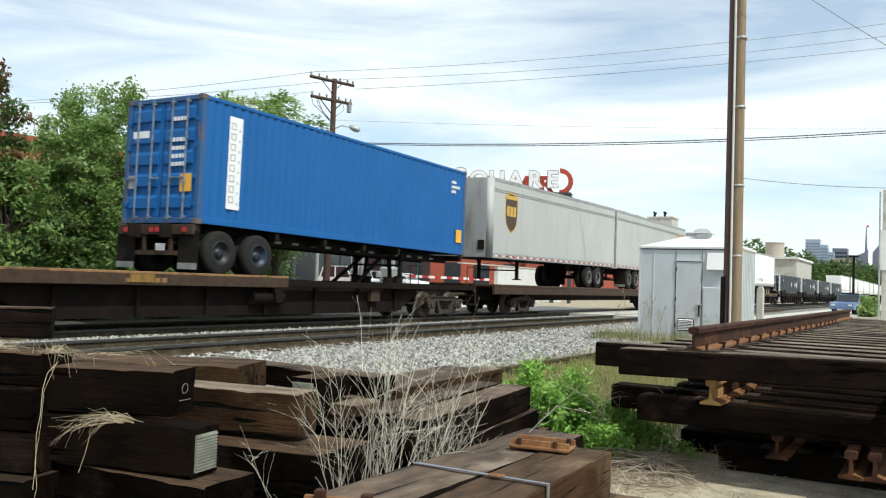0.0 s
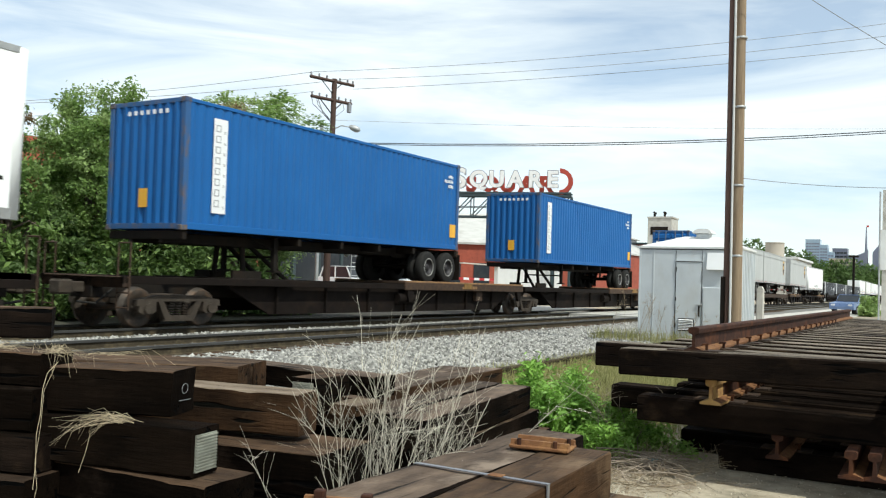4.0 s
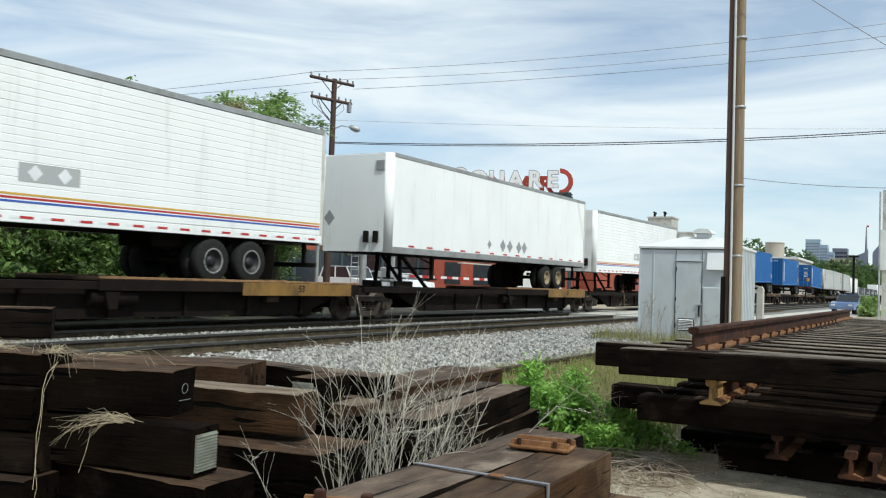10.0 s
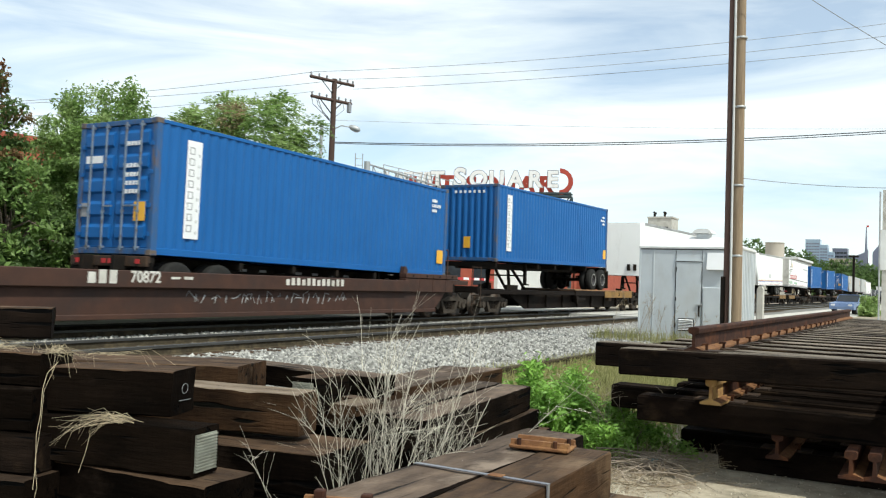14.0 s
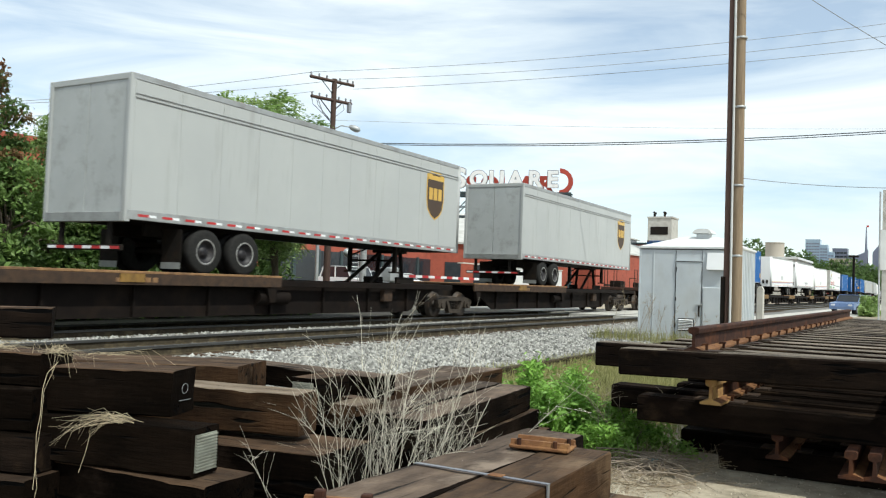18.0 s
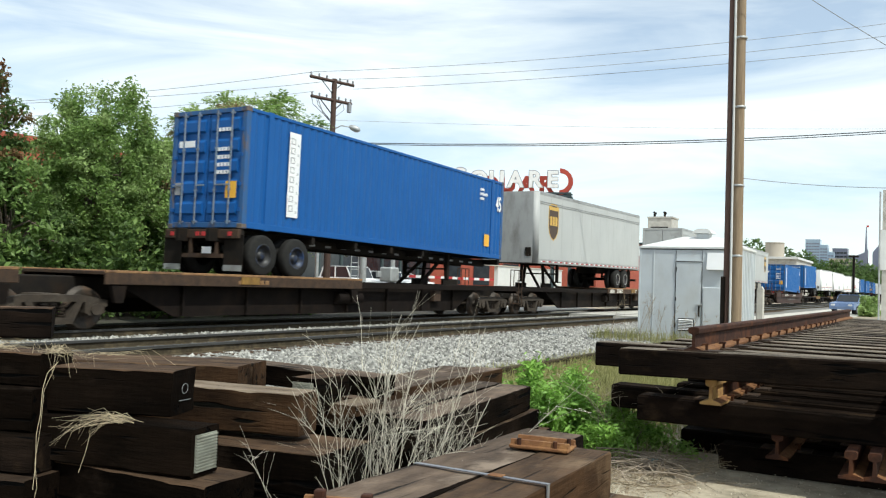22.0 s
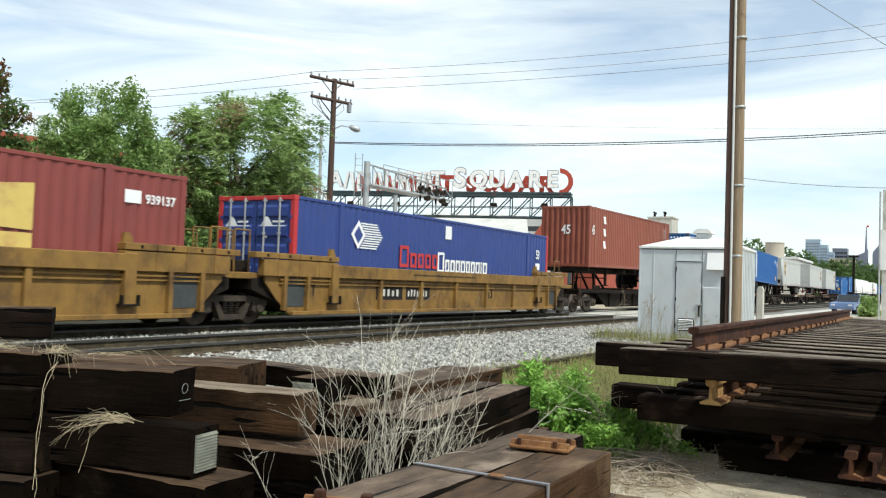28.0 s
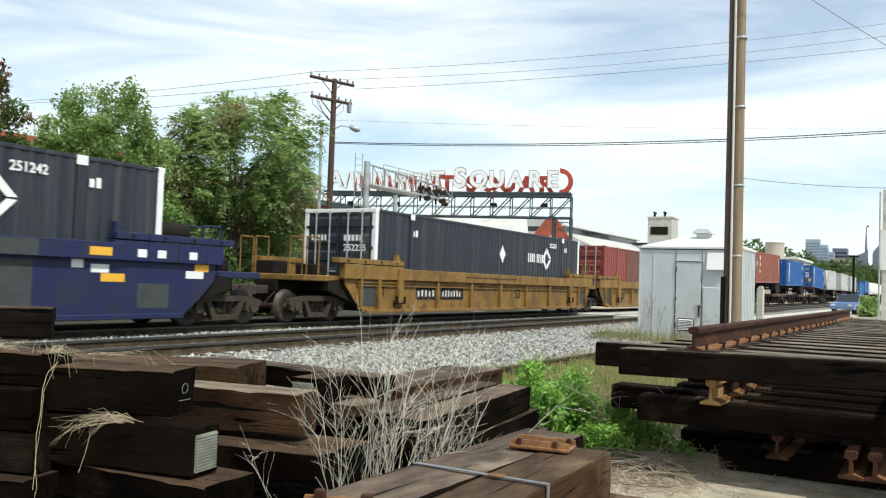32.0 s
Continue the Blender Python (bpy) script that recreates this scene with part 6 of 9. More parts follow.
# ---- vehicles beyond the crossing ----
def vehicle(name, label, m, at, length=4.7, height=1.5, pickup=False, group=""):
    th = thing(name, label, "car" if name == "car" else "truck", group, at=at)
    L, h = length, height
    body = [(0.05, 0.35), (0.0, 0.55), (0.05, 0.82), (L * 0.24, 0.92), (L * 0.24, 0.95), (L - 0.3, 0.95), (L - 0.02, 0.85), (L, 0.5), (L - 0.08, 0.35)]
    part("body", Shape().prism(body, "x", -0.88, 0.88), m, th)
    c0, c1 = (L * 0.30, L * 0.62) if pickup else (L * 0.26, L * 0.93)
    cab = [(c0, 0.94), (c0 + 0.45, h), (c1 - 0.35, h), (c1, 0.94)]
    part("cabin", Shape().prism(cab, "x", -0.78, 0.78), M_GLASS, th, "dark glazed cabin")
    part("roof", B(-0.74, 0.74, c0 + 0.43, c1 - 0.33, h, h + 0.04, 0.015), m, th)
    for sg in (-1, 1):
        part("pillar", Shape().prism([(c0 + 0.0, 0.94), (c0 + 0.1, 0.94), (c0 + 0.52, h), (c0 + 0.42, h)], "x", sg * 0.79 - 0.012, sg * 0.79 + 0.012), m, th)
        mid = (c0 + c1) / 2
        part("pillar", B(sg * 0.79 - 0.012, sg * 0.79 + 0.012, mid - 0.05, mid + 0.05, 0.94, h), m, th)
        part("pillar", Shape().prism([(c1 - 0.12, 0.94), (c1, 0.94), (c1 - 0.3, h), (c1 - 0.42, h)], "x", sg * 0.79 - 0.012, sg * 0.79 + 0.012), m, th)
        for y in (L * 0.18, L * 0.8):
            wh = part("wheel", Shape().ring((sg * 0.68, y, 0.33), (sg * 0.90, y, 0.33), [(0, 0.1), (0, 0.33), (0.9, 0.33), (1, 0.28), (0.95, 0.2)], 18), M_TYRE, th)
            part("rim", Shape().tube((sg * 0.80, y, 0.33), (sg * 0.885, y, 0.33), 0.2, 14), M_RIM, wh)
        part("headlight", B(sg * 0.62 - 0.14, sg * 0.62 + 0.14, -0.005, 0.04, 0.62, 0.76), M_DECALW, th, "clear headlight")
        part("tail_light", B(sg * 0.7 - 0.1, sg * 0.7 + 0.1, L - 0.03, L + 0.01, 0.62, 0.82), M_RED, th, "red tail light")
    return th


vehicle("car", "pale blue parked saloon car on the drive", M_CARBLUE, pose(-6.0, 70.0, 0.05, 0, 0, -14), 4.7, 1.45)
vehicle("car", "white four-wheel-drive car with a roof rack waiting behind the crossing gate", M_VEHW, pose(-26.9, 39.0, 0.5, 0, 0, 74), 4.5, 1.55)
vehicle("car", "white saloon car waiting at the crossing", M_VEHW, pose(-25.9, 41.6, 0.5, 0, 0, 84), 4.6, 1.35)
vehicle("car", "pale saloon car waiting at the crossing", M_VEHW, pose(-26.9, 44.6, 0.5, 0, 0, 88), 4.7, 1.3)
lp = thing("lamp_post", "plain galvanised steel post beside the crossing road", "post")
part("shaft", Shape().tube((-26.6, 34.3, 0), (-26.6, 34.3, 5.2), 0.115, 12, 0.1), M_GALV, lp)
part("base_plate", B(-26.85, -26.35, 34.05, 34.55, 0, 0.08, 0.02), M_GALV, lp)
lw = thing("low_wall", "low white boundary wall before the hall", "wall")
part("wall", B(-28.3, -28.0, 56.5, 69.0, 0, 2.7), M_ROOFW, lw)
part("coping", B(-28.36, -27.94, 50.95, 69.05, 2.7, 2.78), M_STONE, lw)

# ---- far side of the yard: lamp post, building corner and skyline ----
lp = thing("street_lamp", "dark steel lamp post with a short arm", "street lamp")
part("post", Shape().tube((-5.35, 72.0, 0), (-5.35, 72.0, 4.4), 0.09, 8), M_FRAME, lp)
part("head", B(-5.7, -5.0, 71.8, 72.2, 4.4, 4.55, 0.04), M_FRAME, lp)
rb = thing("corner_building", "pale building corner with a dark downpipe", "building")
part("wall", B(-2.15, 8.0, 45.0, 60.0, 0, 6.5), M_CONC, rb)
part("upper_wall", B(-2.22, 8.0, 44.95, 60.0, 2.7, 4.6), M_ROOFW, rb)
part("downpipe", Shape().tube((-2.25, 44.9, 0.2), (-2.25, 44.9, 6.4), 0.04, 8), M_GALV, rb)
hedge("low green bush by the drive", -4.6, -3.4, 66.0, 70.5, 1.5, 2200, 23, (M_LEAF, M_LEAF2), 0.12)


def tower(label, x, y, w, d, h, m, floors, cols, top=None):
    th = thing("office_tower", label, "tower block", "skyline")
    part("shell", B(x, x + w, y, y + d, 0, h), m, th)
    for i in range(floors):
        z = h * (0.06 + 0.9 * i / floors)
        part("window_band", B(x + 0.04 * w, x + 0.96 * w, y - 0.25, y, z, z + h * 0.45 / floors), M_GLASS if m is not M_TOWERGLASS else M_TOWERDARK, th)
    for i in range(cols + 1):
        xx = x + w * i / cols
        part("mullion", B(xx - 0.25, xx + 0.25, y - 0.45, y, 0, h), m, th)
    if top:
        part("roof_house", B(x + w * 0.2, x + w * 0.8, y, y + d, h, h + top), M_TOWERDARK, th)
    return th


tower("tall blue-grey glass office tower", -146, 1195, 17, 20, 74, M_TOWERGLASS, 18, 5)
tower("stepped lower wing of the glass tower", -129, 1197, 9, 20, 67, M_TOWERGLASS, 16, 3)
tower("lowest step of the glass tower", -120, 1199, 7, 20, 58, M_TOWERGLASS, 14, 2)
tower("dark slab block on the skyline", -120, 1262, 18, 20, 66, M_TOWERDARK, 12, 4)
tower("small brown-grey block on the skyline", -102, 1262, 9, 20, 57, M_TOWERDARK, 9, 2)
tower("pale office slab with window bands", -114, 1160, 29, 20, 48, M_TOWERTAN, 9, 9)
sp = thing("spire_tower", "slate-grey skyscraper with a pointed top and flagstaff", "tower block", "skyline")
part("shaft", Shape().prism([(-93, 0), (-74, 0), (-74, 62), (-77, 58), (-86, 54), (-93, 50)], "y", 1200, 1220), M_TOWERDARK, sp)
part("spire", Shape().tube((-75.5, 1202, 58), (-75.5, 1202, 90), 1.6, 8, 0.5), M_TOWERDARK, sp)
part("flag", B(-75.4, -72.6, 1202, 1202.3, 90, 92.4), M_RED, sp)
sp2 = thing("spire_tower", "dark slate tower with a tapered crown", "tower block", "skyline")
part("shaft", Shape().prism([(-68, 0), (-42, 0), (-42, 90), (-50, 82), (-56, 78), (-62, 66), (-68, 58)], "y", 1200, 1220), M_TOWERDARK, sp2)
tower("long dark low block on the skyline", -88, 1150, 44, 20, 36, M_TOWERDARK, 5, 12)


def woods(label, spots, seed, m, size):
    th = thing("woodland", label, "woodland", kind="stuff")
    r = rng(seed)
    pts = []
    for (x, y, rx, h, n) in spots:
        p = r.normal(size=(n, 3))
        p /= np.linalg.norm(p, axis=1, keepdims=True)
        q = np.c_[x + p[:, 0] * rx, y + p[:, 1] * rx, np.abs(p[:, 2]) * h * (0.8 + 0.2 * np.sin(p[:, 0] * 9 + p[:, 1] * 7 + x))]
        pts.append(q + r.normal(size=(n, 3)) * 0.4)
    part("foliage", leaf_mesh("foliage", np.concatenate(pts), size, seed, m), m, th)
    return th


r_ = rng(71)
woods("far green trees beyond the train", [(-52 + i * 3.6 + r_.normal(), 270 + i * 7.0 + r_.normal() * 6, 8, 18.5 - i * 0.75 + r_.normal(), 2200) for i in range(15)], 72, M_LEAF3, 0.6)
woods("far dark green trees along the line", [(-44 + i * 3.4 + r_.normal(), 300 + i * 8 + r_.normal() * 8, 8, 14 - i * 0.3 + r_.normal(), 1400) for i in range(14)], 73, M_LEAF3, 0.6)
woods("far green trees along the line", [(-70 - i * 14, 230 + 10 * i, 10, 9, 700) for i in range(8)], 74, M_LEAF3, 0.9)


# ---- the train ----
def both(x, y):
    """The two poses of a mark that sits at the same end of both sides."""
    return ((1, x, y), (-1, -x, y))


def bars(s, x, y0, y1, z0, z1, n, sgn, fill=0.7):
    """Writing that cannot be read: n plain upright bars on a side."""
    step = (y1 - y0) / n
    for i in range(n):
        a = y0 + i * step
        h = (z1 - z0) * (1.0 if i % 3 else 0.82)
        s.box(min(x, x + 0.004 * sgn), max(x, x + 0.004 * sgn), a, a + step * fill, z0, z0 + h)


def wheel_pair(parent, y, z, rim, r=0.5):
    """Dual tyres on both ends of one trailer axle."""
    tyre = [(0, 0.27), (0.02, 0.43), (0.1, r - 0.02), (0.25, r), (0.75, r), (0.9, r - 0.02), (0.98, 0.43), (1, 0.27)]
    for sg in (1, -1):
        for x0 in (1.02, 0.70):
            ty = part("tyre", Shape().ring((sg * x0, y, z), (sg * (x0 + 0.26), y, z), tyre, 24), M_TYRE, parent)
            if x0 > 0.9:
                dish = Shape().ring((sg * (x0 + 0.02), y, z), (sg * (x0 + 0.27), y, z), [(0.93, 0.25), (0.55, 0.20), (0.50, 0.12), (0.72, 0.10), (0.78, 0.07), (0.8, 0.0)], 18)
                lip = Shape().ring((sg * (x0 + 0.02), y, z), (sg * (x0 + 0.27), y, z), [(0.95, 0.29), (1.0, 0.275), (0.93, 0.25)], 24)
                part("rim", lip, rim, ty)
                part("wheel_dish", dish, M_RIMDARK if rim is M_RIM else rim, ty)
    part("axle", Shape().tube((-1.0, y, z), (1.0, y, z), 0.07), M_FRAME, parent)


def running_gear(th, y_axles, z_top, rim, y_legs, z_leg, flaps=True, tail=True):
    """Axles, frame, legs and flaps below a trailer body whose floor is at z_top; local z 0 is the deck."""
    for y in y_axles:
        wheel_pair(th, y, 0.5, rim)
    mid = sum(y_axles) / len(y_axles)
    for sg in (-1, 1):
        s = B(sg * 0.5 - 0.06, sg * 0.5 + 0.06, mid - 1.7, mid + 1.7, z_top - 0.32, z_top - 0.01, 0.01)
        for y in y_axles:
            s.box(sg * 0.55 - 0.05, sg * 0.55 + 0.05, y - 0.35, y + 0.35, 0.58, 0.68, 0.01)
            s.tube((sg * 0.55, y - 0.3, 0.65), (sg * 0.55, y - 0.55, z_top - 0.3), 0.04, 6)
        part("suspension", s, M_FRAME, th)
        leg = B(sg * 0.85 - 0.06, sg * 0.85 + 0.06, y_legs - 0.06, y_legs + 0.06, z_leg, z_top, 0.01)
        leg.box(sg * 0.85 - 0.14, sg * 0.85 + 0.14, y_legs - 0.12, y_legs + 0.12, z_leg - 0.03, z_leg + 0.02)
        leg.tube((sg * 0.85, y_legs, z_leg + 0.5), (sg * 0.6, y_legs + 0.7, z_top - 0.02), 0.025, 6)
        part("landing_leg", leg, M_FRAME, th)
        if flaps:
            mf = part("mud_flap", B(sg * 1.0 - 0.3, sg * 1.0 + 0.3, mid - 1.35, mid - 1.335, 0.1, z_top - 0.15), M_FRAME, th)
            part("flap_weight", B(sg * 1.0 - 0.29, sg * 1.0 + 0.29, mid - 1.362, mid - 1.35, 0.1, 0.24), M_ALU, mf)
    part("leg_brace", Shape().tube((-0.85, y_legs, z_leg + 0.35), (0.85, y_legs, z_leg + 0.35), 0.03, 6), M_FRAME, th)
    if tail:
        s = B(-1.15, 1.15, 0.02, 0.1, 0.42, 0.54, 0.01)
        for x in (-0.75, 0.75):
            s.box(x - 0.05, x + 0.05, 0.03, 0.1, 0.5, z_top)
        part("under_ride_bar", s, M_FRAME, th)
        r, w = Shape(), Shape()
        for i in range(8):
            (r if i % 2 else w).box(-1.12 + i * 0.28, -0.84 + i * 0.28, 0.012, 0.019, 0.45, 0.51)
        part("reflective_tape", r, M_RED, th, "red reflective tape", stuff=True)
        part("reflective_tape", w, M_DECALW, th, "white reflective tape", stuff=True)


def corrugated(s, xs, y0, y1, z0, z1, pitch=0.28, depth=0.027, sgn=1):
    """A side sheet with upright trapezoid folds; xs is its outer plane."""
    n = max(1, round((y1 - y0) / pitch))
    p = (y1 - y0) / n
    pts = []
    for i in range(n):
        a = y0 + i * p
        pts += [(a, 0.0), (a + 0.26 * p, 0.0), (a + 0.5 * p, 1.0), (a + 0.76 * p, 1.0)]
    pts.append((y1, 0.0))
    for (a, d0), (b, d1) in zip(pts, pts[1:]):
        xa, xb = xs - sgn * depth * (1 - d0), xs - sgn * depth * (1 - d1)
        s.face([(xa, a, z0), (xb, b, z0), (xb, b, z1), (xa, a, z1)])
    return s


def corrugated_end(s, y, x0, x1, z0, z1, n=8, depth=0.045, out=1):
    p = (x1 - x0) / n
    pts = []
    for i in range(n):
        a = x0 + i * p
        pts += [(a, 0.0), (a + 0.26 * p, 0.0), (a + 0.5 * p, 1.0), (a + 0.76 * p, 1.0)]
    pts.append((x1, 0.0))
    for (a, d0), (b, d1) in zip(pts, pts[1:]):
        ya, yb = y - out * depth * (1 - d0), y - out * depth * (1 - d1)
        s.face([(a, ya, z0), (b, yb, z0), (b, yb, z1), (a, ya, z1)])
    return s


def container(label, length, paint, height=2.89, posts=(), post_mat=None, rods=M_GALV, group="", width=2.44, roof_marks=False):
    """A steel freight container: doors at y = 0, closed end at y = length; local z 0 is its underside."""
    th = thing("shipping_container", label, "shipping container", group)
    L, H, W = length, height, width / 2
    pm = post_mat or (M_BLUEWORN if paint in (M_BLUE, M_BLUE_DEEP) else paint)
    for sg in (1, -1):
        part("side_panel", corrugated(Shape(), sg * (W - 0.012), 0.12, L - 0.12, 0.15, H - 0.09, sgn=sg), paint, th)
        part("top_rail", B(min(sg * W, sg * (W - 0.07)), max(sg * W, sg * (W - 0.07)), 0.15, L - 0.15, H - 0.10, H - 0.02, 0.008), paint, th)
        part("bottom_rail", B(min(sg * W, sg * (W - 0.06)), max(sg * W, sg * (W - 0.06)), 0.15, L - 0.15, 0.02, 0.17, 0.01), paint, th)
        for y in (0.08, L - 0.08):
            part("corner_post", B(min(sg * W, sg * (W - 0.14)), max(sg * W, sg * (W - 0.14)), y - 0.075, y + 0.075, 0.1, H - 0.1, 0.012), pm, th)
            for z in (0.0, H - 0.12):
                c = B(min(sg * (W + 0.004), sg * (W - 0.16)), max(sg * (W + 0.004), sg * (W - 0.16)), y - 0.09, y + 0.09, z, z + 0.12, 0.012)
                part("corner_casting", c, M_CASTING if paint in (M_BLUE, M_BLUE_DEEP) else pm, th)
        for y in posts:
            part("lifting_post", B(min(sg * (W + 0.006), sg * (W - 0.1)), max(sg * (W + 0.006), sg * (W - 0.1)), y - 0.09, y + 0.09, 0.0, H, 0.012), paint, th)
    rf = Shape()
    n = int(L / 0.6)
    for i in range(n):
        a, b = 0.1 + (L - 0.2) * i / n, 0.1 + (L - 0.2) * (i + 1) / n
        m = (a + b) / 2
        rf.face([(-W + 0.06, a, H - 0.03), (W - 0.06, a, H - 0.03), (W - 0.06, m, H - 0.012), (-W + 0.06, m, H - 0.012)])
        rf.face([(-W + 0.06, m, H - 0.012), (W - 0.06, m, H - 0.012), (W - 0.06, b, H - 0.03), (-W + 0.06, b, H - 0.03)])
    part("roof_panel", rf, paint, th)
    part("floor", B(-W + 0.05, W - 0.05, 0.1, L - 0.1, 0.10, 0.16), M_FRAME, th)
    part("end_panel", corrugated_end(Shape(), L - 0.01, -W + 0.14, W - 0.14, 0.14, H - 0.1), paint, th)
    for y in (0.05, L - 0.06):
        part("end_header", B(-W + 0.14, W - 0.14, y - 0.05, y + 0.05, H - 0.12, H - 0.01, 0.01), pm, th)
        part("end_sill", B(-W + 0.14, W - 0.14, y - 0.05, y + 0.05, 0.02, 0.15, 0.01), pm, th)
    for sg in (-1, 1):
        x0, x1 = (0.012, W - 0.14) if sg > 0 else (-W + 0.14, -0.012)
        d = B(x0, x1, 0.03, 0.07, 0.16, H - 0.13, 0.008)
        ribs = []
        for i in range(5):
            z = 0.32 + i * (H - 0.6) / 4.6
            ribs.append(Shape().prism([(0.03, z), (-0.018, z + 0.05), (-0.018, z + 0.27), (0.03, z + 0.34)], "x", x0 + 0.09, x1 - 0.09))
        door = part("door", d, paint, th)
        for rib in ribs:
            part("door_rib", rib, paint, door)
        for fx in (0.28, 0.72):
            x = x0 + fx * (x1 - x0)
            rod = Shape().tube((x, -0.025, 0.10), (x, -0.025, H - 0.06), 0.024, 8)
            for z in (0.14, 0.9, 1.9, H - 0.16):
                rod.box(x - 0.05, x + 0.05, -0.04, 0.032, z, z + 0.05)
            part("locking_rod", rod, rods, door, "galvanised locking rod")
            part("rod_handle", B(min(x, x + 0.3 * sg * (1 if fx < 0.5 else -1)), max(x, x + 0.3 * sg * (1 if fx < 0.5 else -1)), -0.055, -0.035, 1.02, 1.06, 0.005), rods, door)
        for z in (0.4, 1.0, 1.7, 2.3):
            xh = W - 0.13 if sg > 0 else -W + 0.13
            part("hinge", B(xh - 0.05, xh + 0.05, -0.01, 0.03, z, z + 0.09, 0.006), paint, door)
    return th


def outline_mark(s, x, y0, y1, z0, z1, t, sgn, slant=0.0):
    """A plain open box that stands for one character of a name; slant leans its top along y."""
    def piece(a, b, c, d):
        e, f = slant * (c - z0), slant * (d - z0)
        s.prism([(a + e, c), (b + e, c), (b + f, d), (a + f, d)], "x", x, x + 0.003 * sgn)
    piece(y0, y0 + t, z0, z1)
    piece(y1 - t, y1, z0, z1)
    piece(y0 + t, y1 - t, z1 - t, z1)
    piece(y0 + t, y1 - t, z0, z0 + t)


def name_panel(th, L, z0, z1, y, w):
    """A tall white panel with a column of dark characters that stand for a shipping line's name."""
    for sg, x, yy in sides(1.2225, y, L):
        base = B(min(x, x + 0.004 * sg), max(x, x + 0.004 * sg), yy - w / 2, yy + w / 2, z0, z1)
        plate = part("name_panel", base, M_DECALW, th, "white panel with a column of dark characters")
        s = Shape()
        x2 = x + 0.005 * sg
        step = (z1 - z0 - 0.2) / 8
        for i in range(8):
            zc = z1 - 0.1 - (i + 0.5) * step
            yc = yy - sg * 0.07
            outline_mark(s, x2, yc - 0.075, yc + 0.075, zc - step * 0.33, zc + step * 0.33, 0.022, sg)
            outline_mark(s, x2, yy + sg * 0.13 - 0.022, yy + sg * 0.13 + 0.022, zc - 0.11, zc - 0.05, 0.012, sg)
        part("character_bars", s, M_DECALGREY, plate, stuff=True)


def sea_marks(th, L, H, far45=False):
    """Number bars, yellow notices and the 45 marks of the blue containers."""
    W = 1.2225
    off = 0.85 if far45 else 0.0
    for sg, x, yy in sides(W, L - 0.75 - off, L):
        s = Shape()
        for k, z in enumerate((H - 0.52, H - 0.68, H - 0.84)):
            bars(s, x, yy - 0.28, yy + (0.3 if k == 1 else 0.05), z, z + 0.10, 6 if k == 1 else 4, sg)
        part("number_bars", s, M_DECALW, th, "rows of small white characters", stuff=True)
    for sg, x, yy in sides(W, L - 0.42 - off, L):
        part("notice", B(min(x, x + 0.004 * sg), max(x, x + 0.004 * sg), yy - 0.19, yy + 0.19, 0.42, 0.85), M_ORANGE, th, "yellow notice")
    s = Shape()
    for z in (2.32, 1.85, 1.66, 1.48, 1.30):
        for i in range(4):
            s.box(0.35 + i * 0.11, 0.43 + i * 0.11, -0.024, -0.016, z, z + 0.09)
    part("number_bars", s, M_DECALW, th, "rows of small white characters", stuff=True)
    part("notice", B(0.66, 1.0, -0.024, -0.016, 0.72, 1.12), M_ORANGE, th, "yellow notice")
    part("notice", B(-0.95, -0.42, -0.024, -0.016, 1.98, 2.14), M_DECALW, th, "white notice")
    part("notice", B(-1.02, -0.75, -0.024, -0.016, 0.82, 1.12), M_DECALGREY, th, "grey notice")
    part("notice", B(-0.12, 0.16, L + 0.002, L + 0.008, 0.5, 0.92), M_ORANGE, th, "yellow notice")
    s = Shape()
    for i in range(7):
        s.box(-0.7 + i * 0.2, -0.6 + i * 0.2, L + 0.002, L + 0.006, H - 0.33, H - 0.23)
    part("number_bars", s, M_DECALW, th, "row of small white characters", stuff=True)
    if far45:
        for sg, x, yy in sides(W, L - 0.40, L):
            words("size_mark", "45", 0.75, M_DECALW, th, (facing_px if sg > 0 else facing_mx)(x + 0.002 * sg, yy, 2.0), 0.55, "white 45 mark")
        words("size_mark", "45", 0.75, M_DECALW, th, facing_py(0.05, L + 0.006, 2.12), 0.7, "white 45 mark")


